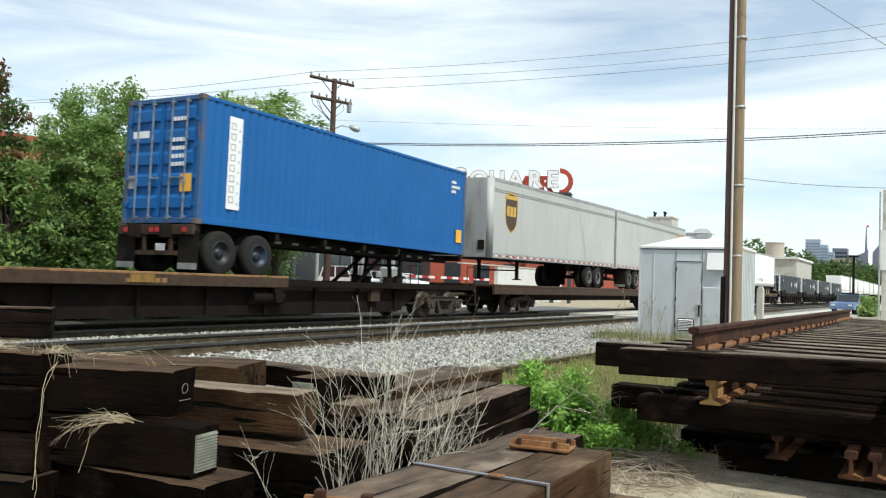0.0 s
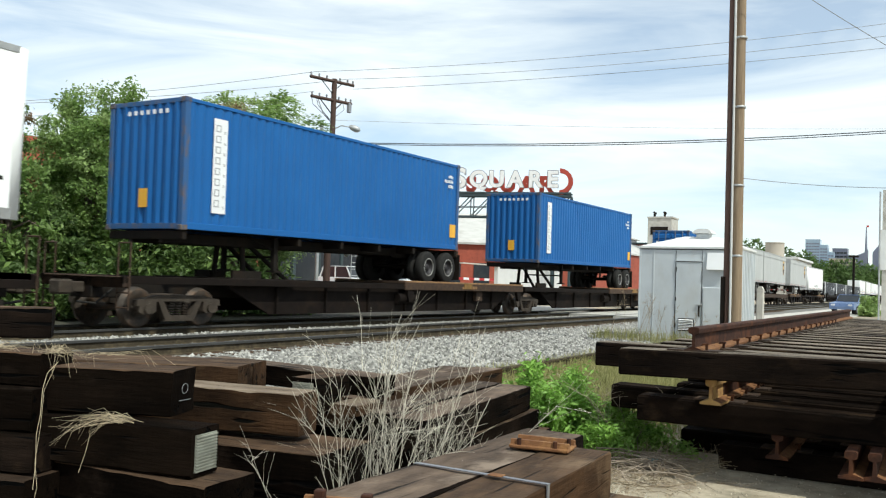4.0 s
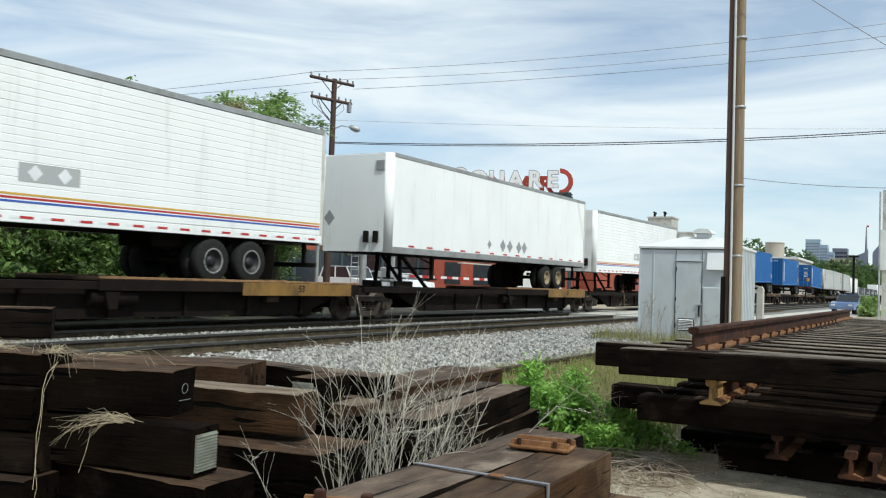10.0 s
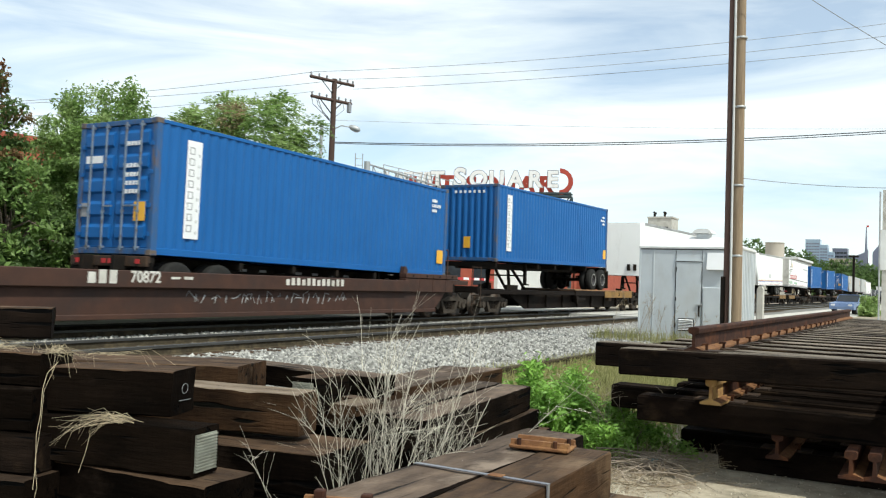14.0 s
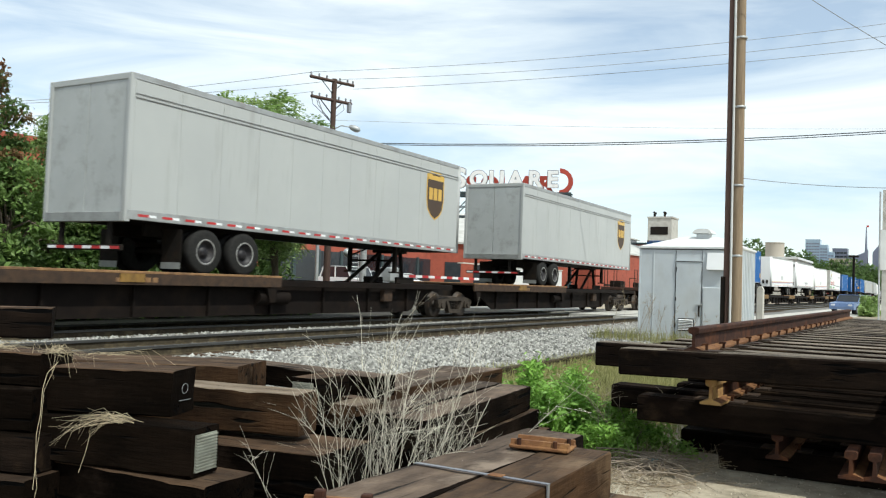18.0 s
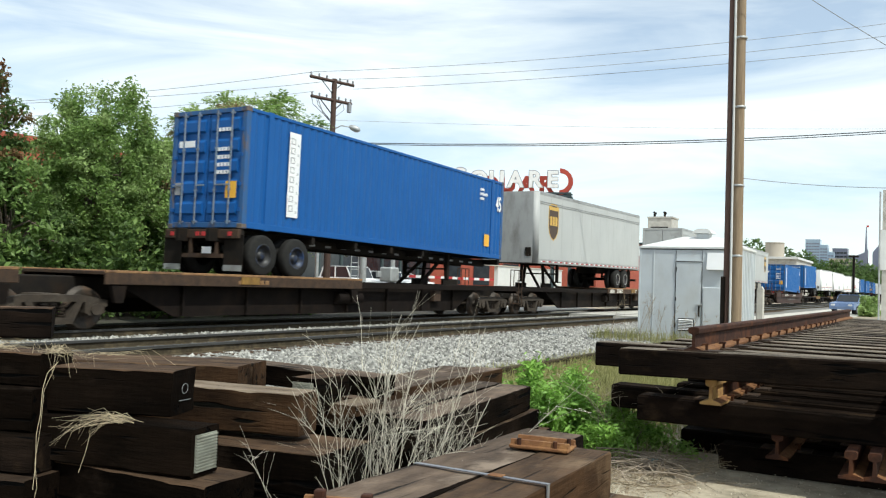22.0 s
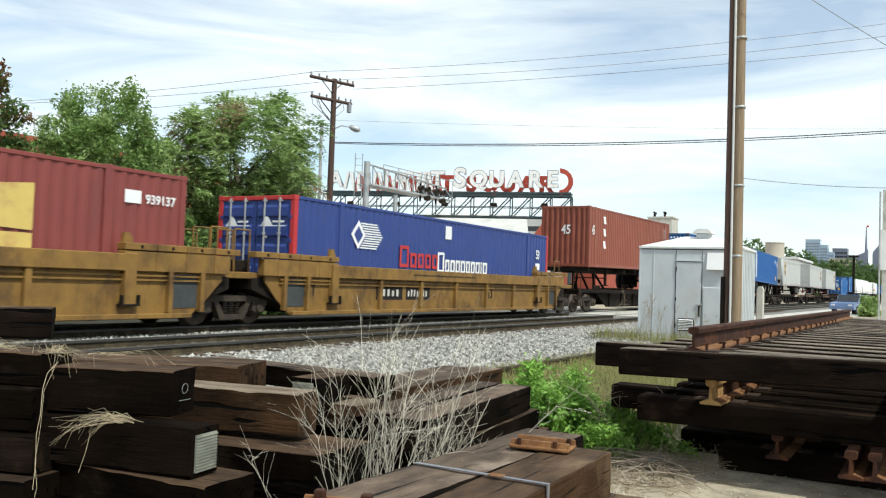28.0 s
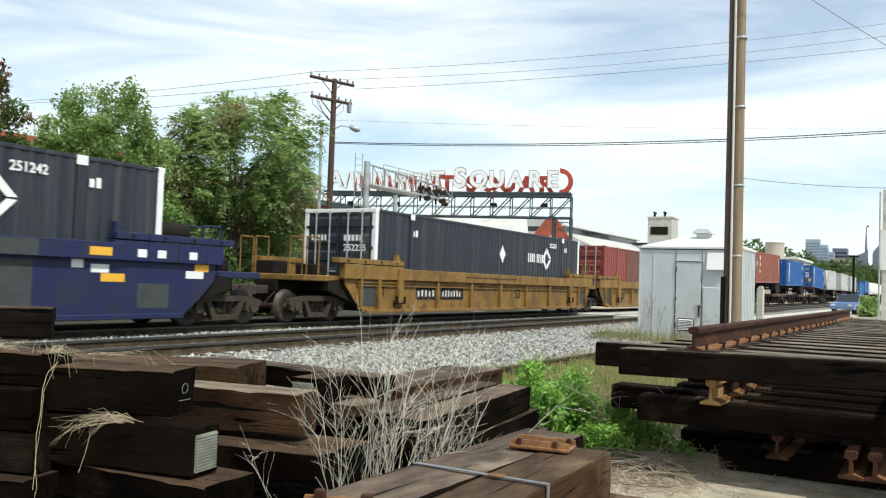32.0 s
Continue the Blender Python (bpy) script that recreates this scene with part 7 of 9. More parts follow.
def chassis(L, rim, group="trailer chassis"):
    """A skeletal trailer that carries a container; local z 0 is the deck, top of its beams at 1.1."""
    th = thing("trailer_chassis", "grimy black skeletal trailer chassis on tandem wheels", "trailer chassis", group)
    running_gear(th, (0.72, 1.95), 1.10, rim, L - 3.4, 0.25, tail=False)
    for sg in (-1, 1):
        part("main_beam", B(sg * 0.48 - 0.07, sg * 0.48 + 0.07, 0.1, L - 0.1, 0.82, 1.06, 0.01), M_FRAME, th)
    for y in (0.08, 2.7, 4.6, 6.4, 8.2, L - 0.15):
        part("cross_member", B(-1.18, 1.18, y - 0.06, y + 0.06, 0.90, 1.09, 0.01), M_FRAME, th)
    tail = part("tail_beam", B(-1.2, 1.2, -0.1, 0.02, 0.86, 1.08, 0.01), M_RUSTY, th, "red-brown tail beam")
    for x in (-0.95, -0.1, 0.1, 0.95):
        part("tail_light", B(x - 0.06, x + 0.06, -0.115, -0.1, 0.92, 1.02), M_RED, tail, "red tail light")
    part("notice", B(0.08, 0.38, -0.11, -0.1, 0.5, 0.66), M_DECALW, tail)
    for x in (-0.35, 0.5):
        part("bumper_post", B(x - 0.04, x + 0.04, -0.08, -0.02, 0.45, 0.9), M_RUSTY, tail)
    part("bumper", B(-0.6, 0.7, -0.09, -0.02, 0.4, 0.5), M_RUSTY, tail)
    mk = Shape()
    for i in range(int((L - 3) / 0.7)):
        mk.box(0.552, 0.556, 2.6 + i * 0.7, 2.85 + i * 0.7, 0.90, 0.96)
    part("side_marks", mk, M_DECALGREY, th)
    return th


def van(label, L, paint, nose, door_paint, height=2.95, rim=M_RIM, ribs=False, stripe=False, group="", bogie=1.9, rail=False, z_floor=1.1):
    """A closed semi-trailer: doors at y = 0, nose at y = L; local z 0 is the deck."""
    th = thing("semi_trailer", label, "semi trailer", group)
    z0, H, W = z_floor, z_floor + height, 1.28
    running_gear(th, (bogie, bogie + 1.22), z0, rim, L - 3.3, 0.3)
    for sg in (1, -1):
        s = Shape()
        xa, xb = sg * (W - 0.05), sg * W
        if ribs:
            n = 18
            a = z0 + 0.16
            st = (H - 0.14 - a) / n
            prof = [(xa, a)]
            for i in range(n):
                z = a + i * st
                prof += [(xb - sg * 0.008, z), (xb, z + 0.014), (xb, z + st - 0.010), (xb - sg * 0.008, z + st)]
            prof.append((xa, H - 0.14))
            s.prism(prof, "y", 0.1, L - 0.28)
            part("side_panel", s, paint, th)
        else:
            n = max(6, round(L / 1.22))
            for i in range(n):
                a, b = 0.1 + (L - 0.35) * i / n, 0.1 + (L - 0.35) * (i + 1) / n
                part("side_panel", B(min(xa, xb), max(xa, xb), a + 0.002, b - 0.002, z0 + 0.14, H - 0.1, 0.003), paint, th)
        part("top_rail", B(min(sg * (W - 0.06), sg * (W + 0.012)), max(sg * (W - 0.06), sg * (W + 0.012)), 0.02, L - 0.2, H - 0.13, H, 0.01), M_ALU, th, "dull metal top rail")
        part("bottom_rail", B(min(sg * (W - 0.05), sg * (W + 0.012)), max(sg * (W - 0.05), sg * (W + 0.012)), 0.02, L - 0.2, z0 - 0.05, z0 + 0.15, 0.01), M_ALU if not ribs else paint, th)
        if rail:
            for z in (H - 0.42, H - 0.50):
                part("rub_rail", B(min(sg * W, sg * (W + 0.02)), max(sg * W, sg * (W + 0.02)), 0.1, L - 0.25, z, z + 0.03, 0.006), M_ALU, th)
        part("nose_corner", Shape().ring((sg * (W - 0.16), L - 0.2, z0 - 0.04), (sg * (W - 0.16), L - 0.2, H - 0.02), [(0, 0.0), (0, 0.18), (1, 0.18), (1, 0.0)], 20), nose, th)
        r, w = Shape(), Shape()
        k = int((L - 0.6) / 0.6)
        x = sg * (W + 0.012)
        if paint is M_WHITE and not ribs:
            xs, nt = sg * W, int(L / 1.15)
            for i in range(nt):
                a = 0.4 + i * (L - 0.8) / nt
                r.box(min(xs, xs + 0.006 * sg), max(xs, xs + 0.006 * sg), a, a + 0.34, z0 + 0.17, z0 + 0.225)
            k = 0
        for i in range(k):
            a = 0.3 + i * (L - 0.6) / k
            r.box(min(x, x + 0.004 * sg), max(x, x + 0.004 * sg), a, a + 0.27, z0 + 0.02, z0 + 0.07)
            w.box(min(x, x + 0.004 * sg), max(x, x + 0.004 * sg), a + 0.27, a + 0.46, z0 + 0.02, z0 + 0.07)
        part("reflective_tape", r, M_RED, th, "red reflective tape", stuff=True)
        if k:
            part("reflective_tape", w, M_DECALW, th, "white reflective tape", stuff=True)
        if stripe:
            for k, (z, m) in enumerate(((z0 + 0.42, M_GOLD), (z0 + 0.355, M_RED), (z0 + 0.29, M_DECALBLUE))):
                part("stripe", B(min(sg * W, sg * (W + 0.004)), max(sg * W, sg * (W + 0.004)), 0.12, L - 0.3, z + 0.01, z + 0.05), m, th)
    part("roof_panel", B(-W + 0.04, W - 0.04, 0.05, L - 0.1, H - 0.05, H - 0.01), M_ALU, th)
    part("floor", B(-W + 0.04, W - 0.04, 0.05, L - 0.1, z0 - 0.04, z0 + 0.06), M_FRAME, th)
    part("nose_panel", B(-W + 0.16, W - 0.16, L - 0.06, L - 0.021, z0 - 0.03, H - 0.03, 0.01), nose, th)
    for x in ((-1.06, 0.78) if rail else (-0.95, -0.6)):
        part("air_socket", B(x, x + (0.26 if rail else 0.18), L - 0.02, L + (0.01 if rail else 0.05), z0 + 0.25, z0 + 0.6, 0.01), M_FRAME, th)
    for sg in (1, -1):
        part("rear_post", B(min(sg * (W + 0.01), sg * (W - 0.1)), max(sg * (W + 0.01), sg * (W - 0.1)), -0.03, 0.1, z0 - 0.1, H, 0.012), M_DIRTYW if door_paint is M_DIRTYW else paint, th)
        x0, x1 = (0.01, W - 0.1) if sg > 0 else (-W + 0.1, -0.01)
        d = part("door", B(x0, x1, 0.0, 0.05, z0 + 0.1, H - 0.12, 0.008), door_paint, th)
        if not rail:
            x = x0 + (0.2 if sg > 0 else 0.8) * (x1 - x0)
            part("locking_rod", Shape().tube((x, -0.03, z0 + 0.02), (x, -0.03, H - 0.05), 0.022, 8), M_GALV, d)
            for z in (z0 + 0.3, z0 + 1.0, z0 + 1.8, z0 + 2.5):
                xh = W - 0.1 if sg > 0 else -W + 0.1
                part("hinge", B(xh - 0.07, xh + 0.07, -0.02, 0.03, z, z + 0.1, 0.006), M_ALU, d)
        part("tail_light", B(sg * 0.95 - 0.1, sg * 0.95 + 0.1, -0.04, -0.02, z0 - 0.06, z0 + 0.02), M_RED, th, "red tail light")
    part("rear_header", B(-W + 0.1, W - 0.1, -0.02, 0.08, H - 0.13, H, 0.01), M_DIRTYW if door_paint is M_DIRTYW else paint, th)
    part("rear_sill", B(-W + 0.1, W - 0.1, -0.05, 0.08, z0 - 0.1, z0 + 0.1, 0.01), M_ALU, th)
    return th


def shield(th, L, z0):
    """The gold-edged brown shield with gold bars in it."""
    for sg, x, yy in both(1.28, L - 1.75):
        def outline(k, zc):
            pts = [(-0.56, 0.62), (-0.3, 0.74), (0.0, 0.78), (0.3, 0.74), (0.56, 0.62), (0.56, -0.2), (0.48, -0.5), (0.28, -0.7), (0.0, -0.84), (-0.28, -0.7), (-0.48, -0.5), (-0.56, -0.2)]
            return [(yy + k * p, zc + k * q) for p, q in pts]
        zc = z0 + 1.75
        a = part("shield", Shape().prism(outline(0.98, zc), "x", x + 0.001 * sg, x + 0.005 * sg), M_GOLD, th, "gold and brown shield emblem")
        part("shield_field", Shape().prism(outline(0.88, zc - 0.03), "x", x + 0.005 * sg, x + 0.008 * sg), M_UMBER, a)
        s = Shape()
        xa, xb = min(x + 0.008 * sg, x + 0.012 * sg), max(x + 0.008 * sg, x + 0.012 * sg)
        s.box(xa, xb, yy - 0.48, yy + 0.48, zc + 0.46, zc + 0.6)
        for k in (-1, 0, 1):
            yc = yy + 0.28 * k
            s.box(xa, xb, yc - 0.11, yc + 0.11, zc - 0.18, zc + 0.2)
        part("emblem_bars", s, M_GOLD, a, stuff=True)


def truck(parent, y, wheel_r=0.42):
    """A two-axle freight bogie; local z 0 is the rail top."""
    tr = part("bogie", B(-1.0, 1.0, -0.2, 0.2, 0.42, 0.72, 0.03), M_CAST, parent, "dusty cast-steel freight bogie")
    tr.location = (0, y, 0)
    prof = [(0, wheel_r + 0.028), (0.2, wheel_r + 0.02), (0.25, wheel_r), (0.95, wheel_r - 0.012), (1.0, wheel_r - 0.04), (1.0, 0.24), (0.7, 0.2), (0.7, 0.12), (1.1, 0.1), (1.1, 0.0)]
    for a in (-0.88, 0.88):
        ws = Shape()
        for sg in (-1, 1):
            ws.ring((sg * 0.66, 0, 0), (sg * 0.80, 0, 0), prof, 28)
        ws.tube((-0.9, 0, 0), (0.9, 0, 0), 0.075, 10)
        w = part("wheelset", ws, M_TREAD, tr, "worn steel wheels on an axle")
        w.location = (0, a, wheel_r)
    for sg in (-1, 1):
        s = Shape()
        x0, x1 = sorted((sg * 0.93, sg * 1.09))
        top = [(-1.16, 0.60), (-0.62, 0.70), (0.62, 0.70), (1.16, 0.60), (1.16, 0.47), (0.60, 0.57), (-0.60, 0.57), (-1.16, 0.47)]
        s.prism(top, "x", x0, x1)
        s.prism([(-0.62, 0.60), (-0.48, 0.60), (-0.26, 0.24), (-0.36, 0.16), (-0.42, 0.2)], "x", x0, x1)
        s.prism([(0.62, 0.60), (0.48, 0.60), (0.26, 0.24), (0.36, 0.16), (0.42, 0.2)], "x", x0, x1)
        s.prism([(-0.42, 0.15), (0.42, 0.15), (0.38, 0.27), (-0.38, 0.27)], "x", x0, x1)
        for a in (-0.88, 0.88):
            s.prism([(a + p, q) for p, q in [(-0.22, 0.62), (0.22, 0.62), (0.22, 0.36), (0.12, 0.30), (-0.12, 0.30), (-0.22, 0.36)]], "x", x0, x1)
        part("side_frame", s, M_CAST, tr)
        for k in (-0.2, 0.0, 0.2):
            sp = Shape()
            for i in range(5):
                z = 0.28 + i * 0.055
                sp.ring((sg * 1.0, k, z), (sg * 1.0, k, z + 0.04), [(0, 0.07), (0.5, 0.085), (1, 0.07)], 10)
            part("spring", sp, M_FRAME, tr)
        for a in (-0.88, 0.88):
            part("bearing_cap", Shape().tube((sg * 0.93, a, wheel_r), (sg * 1.14, a, wheel_r), 0.11, 12), M_CAST, tr)
    return tr


def coupler(th, y, sgn):
    s = B(-0.12, 0.12, min(y, y + sgn * 0.9), max(y, y + sgn * 0.9), 0.72, 0.94, 0.02)
    s.box(-0.2, 0.2, min(y + sgn * 0.8, y + sgn * 1.1), max(y + sgn * 0.8, y + sgn * 1.1), 0.68, 0.98, 0.04)
    part("coupler", s, M_CAST, th)
    part("brake_hose", Shape().line([(0.35, y, 0.8), (0.36, y + sgn * 0.4, 0.5), (0.3, y + sgn * 0.8, 0.55)], 0.025, 6), M_TYRE, th)


def spine(label, y0, y1, wheels_low, deck, paint, edge, first=False, last=False, group="", number=""):
    """A platform of a spine car for one trailer: bogie at y0 (and at y1 if it is the last), wheel deck at the end where
    the trailer's wheels stand (wheels_low: at y0), hitch at the other; local z 0 is the rail top."""
    th = thing("spine_car", label, "railcar", group)
    L = y1 - y0
    end0, end1 = y0 - (1.7 if first else 0.6), y1 + (1.7 if last else -0.6)
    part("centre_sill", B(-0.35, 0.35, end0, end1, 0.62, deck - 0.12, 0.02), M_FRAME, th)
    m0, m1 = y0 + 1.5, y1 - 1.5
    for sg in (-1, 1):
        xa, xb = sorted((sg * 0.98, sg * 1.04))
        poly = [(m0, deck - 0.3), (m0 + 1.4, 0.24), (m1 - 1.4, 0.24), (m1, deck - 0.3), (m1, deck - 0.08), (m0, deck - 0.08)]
        # Girders carry the shade of the deck in their near-black brown.
        part("side_girder", Shape().prism(poly, "x", xa, xb), M_SHADEBROWN, th)
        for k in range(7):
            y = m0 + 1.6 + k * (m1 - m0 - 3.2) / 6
            part("girder_stiffener", B(min(sg * 1.04, sg * 1.12), max(sg * 1.04, sg * 1.12), y - 0.03, y + 0.03, 0.26, deck - 0.1), M_SHADEBROWN, th)
    w0, w1 = (y0 + 0.9, y0 + 9.4) if wheels_low else (y1 - 9.4, y1 - 0.9)
    part("wheel_deck", B(-1.3, 1.3, w0, w1, deck - 0.07, deck, 0.01), M_RUSTY, th, "rusty steel wheel deck")
    for sg in (-1, 1):
        xa, xb = sorted((sg * 1.27, sg * 1.34))
        part("deck_side_sill", B(xa, xb, w0, w1, deck - 0.26, deck - 0.03, 0.01), edge, th)
        # Thin lip whose bright rust paints in the sunlit deck edge.
        part("deck_lip", B(xa, xb, w0, w1, deck - 0.03, deck + 0.025, 0.008), M_LIP, th, "rusty deck lip with sunlight put into its colour")
        ya, yb = (w0 + 0.4, w0 + 4.6) if wheels_low else (w1 - 4.6, w1 - 0.4)
        part("deck_side_panel", B(min(sg * 1.34, sg * 1.36), max(sg * 1.34, sg * 1.36), ya, yb, deck - 0.34, deck - 0.035, 0.008), paint, th) if paint is M_YEL else None
        h0, h1 = (w1, end1) if wheels_low else (end0, w0)
        part("low_side_sill", B(min(sg * 1.2, sg * 1.3), max(sg * 1.2, sg * 1.3), h0, h1, deck - 0.24, deck - 0.08, 0.01), M_SHADEBROWN, th)
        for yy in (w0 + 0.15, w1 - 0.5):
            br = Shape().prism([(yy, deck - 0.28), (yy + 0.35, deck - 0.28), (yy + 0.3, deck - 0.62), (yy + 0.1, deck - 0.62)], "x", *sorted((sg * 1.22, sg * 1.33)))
            part("deck_bracket", br, M_SHADEBROWN, th)
        s = Shape()
        if paint is not M_YEL:
            ya, yb = w0 + 0.4, w0 + 4.6
        xm = 1.3605 * sg if paint is M_YEL else 1.3405 * sg
        if paint is M_YEL:
            words("size_mark", "53", 0.24, M_BLACK, th, (facing_px if sg > 0 else facing_mx)(1.3615 * sg, (ya + yb) / 2, deck - 0.17), 1.0, "black 53 mark")
        else:
            if number:
                bars(s, xm + 0.001 * sg, ya - 0.1, ya + 0.6, deck - 0.23, deck - 0.05, 4, sg)
                words("car_number", number, 0.25, M_DIRTYW, th, (facing_px if sg > 0 else facing_mx)(xm + 0.001 * sg, ya + 1.4, deck - 0.14), 1.25, "pale 370862 number")
            if number:
                words("car_number", "228157", 0.22, M_DIRTYW, th, (facing_px if sg > 0 else facing_mx)(xm + 0.001 * sg, ya + 3.75, deck - 0.14), 1.25, "pale 228157 number")
            else:
                bars(s, xm + 0.001 * sg, ya + 3.2, ya + 4.3, deck - 0.20, deck - 0.10, 6, sg)
            part("number_bars", s, M_DIRTYW if number else M_LIP, th, "row of dull characters", stuff=True)
            part("paint_patch", B(min(xm, xm + 0.022 * sg), max(xm, xm + 0.022 * sg), yb - 0.9, yb - 0.3, deck - 0.2, deck - 0.03), M_YEL, th, "yellow reflector patch")
    yh = y1 - 2.5 if wheels_low else y0 + 2.5
    dh = -1 if wheels_low else 1
    h = B(-0.45, 0.45, yh - 0.35, yh + 0.35, 2.05, 2.14, 0.02)
    for sg in (-1, 1):
        h.tube((sg * 0.4, yh, 2.08), (sg * 0.5, yh, deck - 0.1), 0.07, 8)
        h.tube((sg * 0.35, yh + dh * 0.1, 2.05), (sg * 0.45, yh + dh * 1.7, deck - 0.1), 0.06, 8)
        h.box(sg * 0.6 - 0.04, sg * 0.6 + 0.04, yh - 0.5, yh + 0.5, deck - 0.15, deck + 0.12)
    part("trailer_hitch", h, M_FRAME, th, "grimy folding trailer hitch")
    part("end_platform", B(-1.25, 1.25, yh - 1.2, yh + 1.2, deck - 0.16, deck - 0.06, 0.01), M_SHADEBROWN, th)
    tank = Shape().tube((1.10, (m0 + m1) / 2 - 0.55, 0.66), (1.10, (m0 + m1) / 2 + 0.55, 0.66), 0.17, 14)
    part("air_tank", tank, M_SHADEBROWN, th)
    part("brake_box", B(1.04, 1.2, m1 - 3.0, m1 - 2.55, 0.55, 0.9, 0.02), M_RUSTY, th)
    truck(th, y0)
    if last:
        truck(th, y1)
        coupler(th, y1 + 1.2, 1)
    if first:
        coupler(th, y0 - 1.2, -1)
    for sg in (-1, 1):
        for yy, on in ((end0 + 0.1, first), (end1 - 0.1, last)):
            if on:
                s = Shape()
                for zz in (0.45, 0.75, 1.05):
                    s.tube((sg * 1.0, yy, zz), (sg * 1.35, yy, zz), 0.016, 6)
                s.tube((sg * 1.35, yy, 0.4), (sg * 1.35, yy, 1.75), 0.018, 6)
                s.tube((sg * 1.0, yy, 0.4), (sg * 1.0, yy, 1.75), 0.018, 6)
                s.tube((sg * 1.0, yy, 1.75), (sg * 1.35, yy, 1.75), 0.018, 6)
                part("end_ladder", s, M_RUSTY, th)
                part("end_beam", B(-1.3, 1.3, yy - 0.1, yy + 0.1, 0.85, 1.08, 0.02), edge, th)
    return th


def well(label, y0, y1, paint, first=False, last=False, group="", stack=1.80, posts=True):
    """A well unit: deep side walls between two bogies; local z 0 is the rail top."""
    th = thing("well_car", label, "railcar", group)
    top = stack
    m0, m1 = y0 + 0.8, y1 - 0.8
    for sg in (-1, 1):
        xa, xb = sorted((sg * 1.36, sg * 1.40))
        poly = [(m0 - 0.1, 1.05), (m0 + 0.35, 0.62), (m0 + 0.8, 0.28), (m1 - 0.8, 0.28), (m1 - 0.35, 0.62), (m1 + 0.1, 1.05), (m1 + 0.1, top - 0.45), (m0 - 0.1, top - 0.45)]
        part("side_wall", Shape().prism(poly, "x", xa, xb), paint, th)

        def out(a, b):
            return tuple(sorted((sg * a, sg * b)))
        part("top_chord", B(*out(1.33, 1.54), m0 + 2.5, m1 - 2.5, top - 0.56, top - 0.22, 0.015), paint, th)
        for z in (top - 0.66, top - 0.75) if posts else ():
            part("side_stringer", B(*out(1.40, 1.455), m0 + 0.4, m1 - 0.4, z, z + 0.035), paint, th)
        part("bottom_chord", B(*out(1.34, 1.52), m0 + 0.85, m1 - 0.85, 0.24, 0.34, 0.012), paint, th)
        for a, b, e in ((y0 + 0.25, m0 + 2.65, 1), (m1 - 2.65, y1 - 0.25, -1)):
            n = 4
            for k in range(n):
                ka, kb = a + (b - a) * k / n, a + (b - a) * (k + 1) / n
                part("raised_end_rail", B(*out(1.26, 1.52), ka + 0.008, kb - 0.008, top - 0.14, top, 0.012), paint, th)
                part("rail_bolt", Shape().tube((sg * 1.515, (ka + kb) / 2, top - 0.07), (sg * 1.535, (ka + kb) / 2, top - 0.07), 0.035, 8), M_FRAME, th)
                part("end_side_sill", B(*out(1.30, 1.50), ka + 0.006 + (0.3 if k == 0 and e > 0 else 0), kb - 0.006 - (0.3 if k == n - 1 and e < 0 else 0), top - 0.56, top - 0.16, 0.01), paint, th)
            yb = (m0 + 1.0) if e > 0 else (m1 - 1.0)
            if not posts:
                continue
            part("dark_panel", B(*out(1.40, 1.412), yb - 0.36, yb + 0.36, 0.45, top - 0.6), M_BOARD, th, "dark blue-grey panel")
            for dy in (-0.44, 0.44):
                part("side_post", B(*out(1.40, 1.51), yb + dy - 0.055, yb + dy + 0.055, 0.36, top - 0.5), paint, th)
            yc = (m0 + 2.5) if e > 0 else (m1 - 2.5)
            part("side_post", B(*out(1.40, 1.56), yc - 0.14, yc + 0.14, 0.5, top - 0.2, 0.02), paint, th)
            part("jack_step", B(*out(1.42, 1.58), yc - 0.22, yc + 0.22, 0.5, 0.54).box(*out(1.5, 1.58), yc - 0.22, yc - 0.18, 0.54, 0.72).box(*out(1.5, 1.58), yc + 0.18, yc + 0.22, 0.54, 0.72), M_FRAME, th)
        n = 6
        for k in range(1, n if posts else 1):
            y = m0 + 2.5 + k * (m1 - m0 - 5.0) / n
            part("side_post", B(*out(1.40, 1.51), y - 0.065, y + 0.065, 0.33, top - 0.5, 0.01), paint, th)
        for yy in (m0 + 2.5, m1 - 2.5):
            part("guide_post", Shape().prism([(yy - 0.14, top - 0.3), (yy + 0.14, top - 0.3), (yy + 0.14, top + 0.06), (yy + 0.06, top + 0.2), (yy - 0.06, top + 0.2)], "x", *sorted((sg * 1.25, sg * 1.38))), paint, th)
    part("well_floor", B(-1.36, 1.36, m0 + 1.6, m1 - 1.6, 0.26, 0.34), M_FRAME, th)
    for a, b in ((y0 - (0.9 if first else 0.35), m0 + 0.3), (m1 - 0.3, y1 + (0.9 if last else 0.35))):
        part("end_platform", B(-1.28, 1.28, a, b, 1.10, 1.26, 0.02), paint, th)
        inner = m0 + 1.2 if a < y0 + 1 else m1 - 1.2
        part("well_bulkhead", Shape().prism([(inner, 0.3), (inner, 1.26), ((a + b) / 2, 1.12), ((a + b) / 2, 0.86)], "x", -1.3, 1.3), M_FRAME, th)
        part("brake_box", B(-1.0, -0.35, (a + b) / 2 - 0.3, (a + b) / 2 + 0.3, 1.26, 1.62, 0.03), M_FRAME, th)
        part("brake_box", B(0.35, 1.0, (a + b) / 2 - 0.25, (a + b) / 2 + 0.25, 1.26, 1.55, 0.03), M_FRAME, th)
        part("end_sill", B(-0.4, 0.4, a, b, 0.8, 1.1, 0.02), M_FRAME, th)
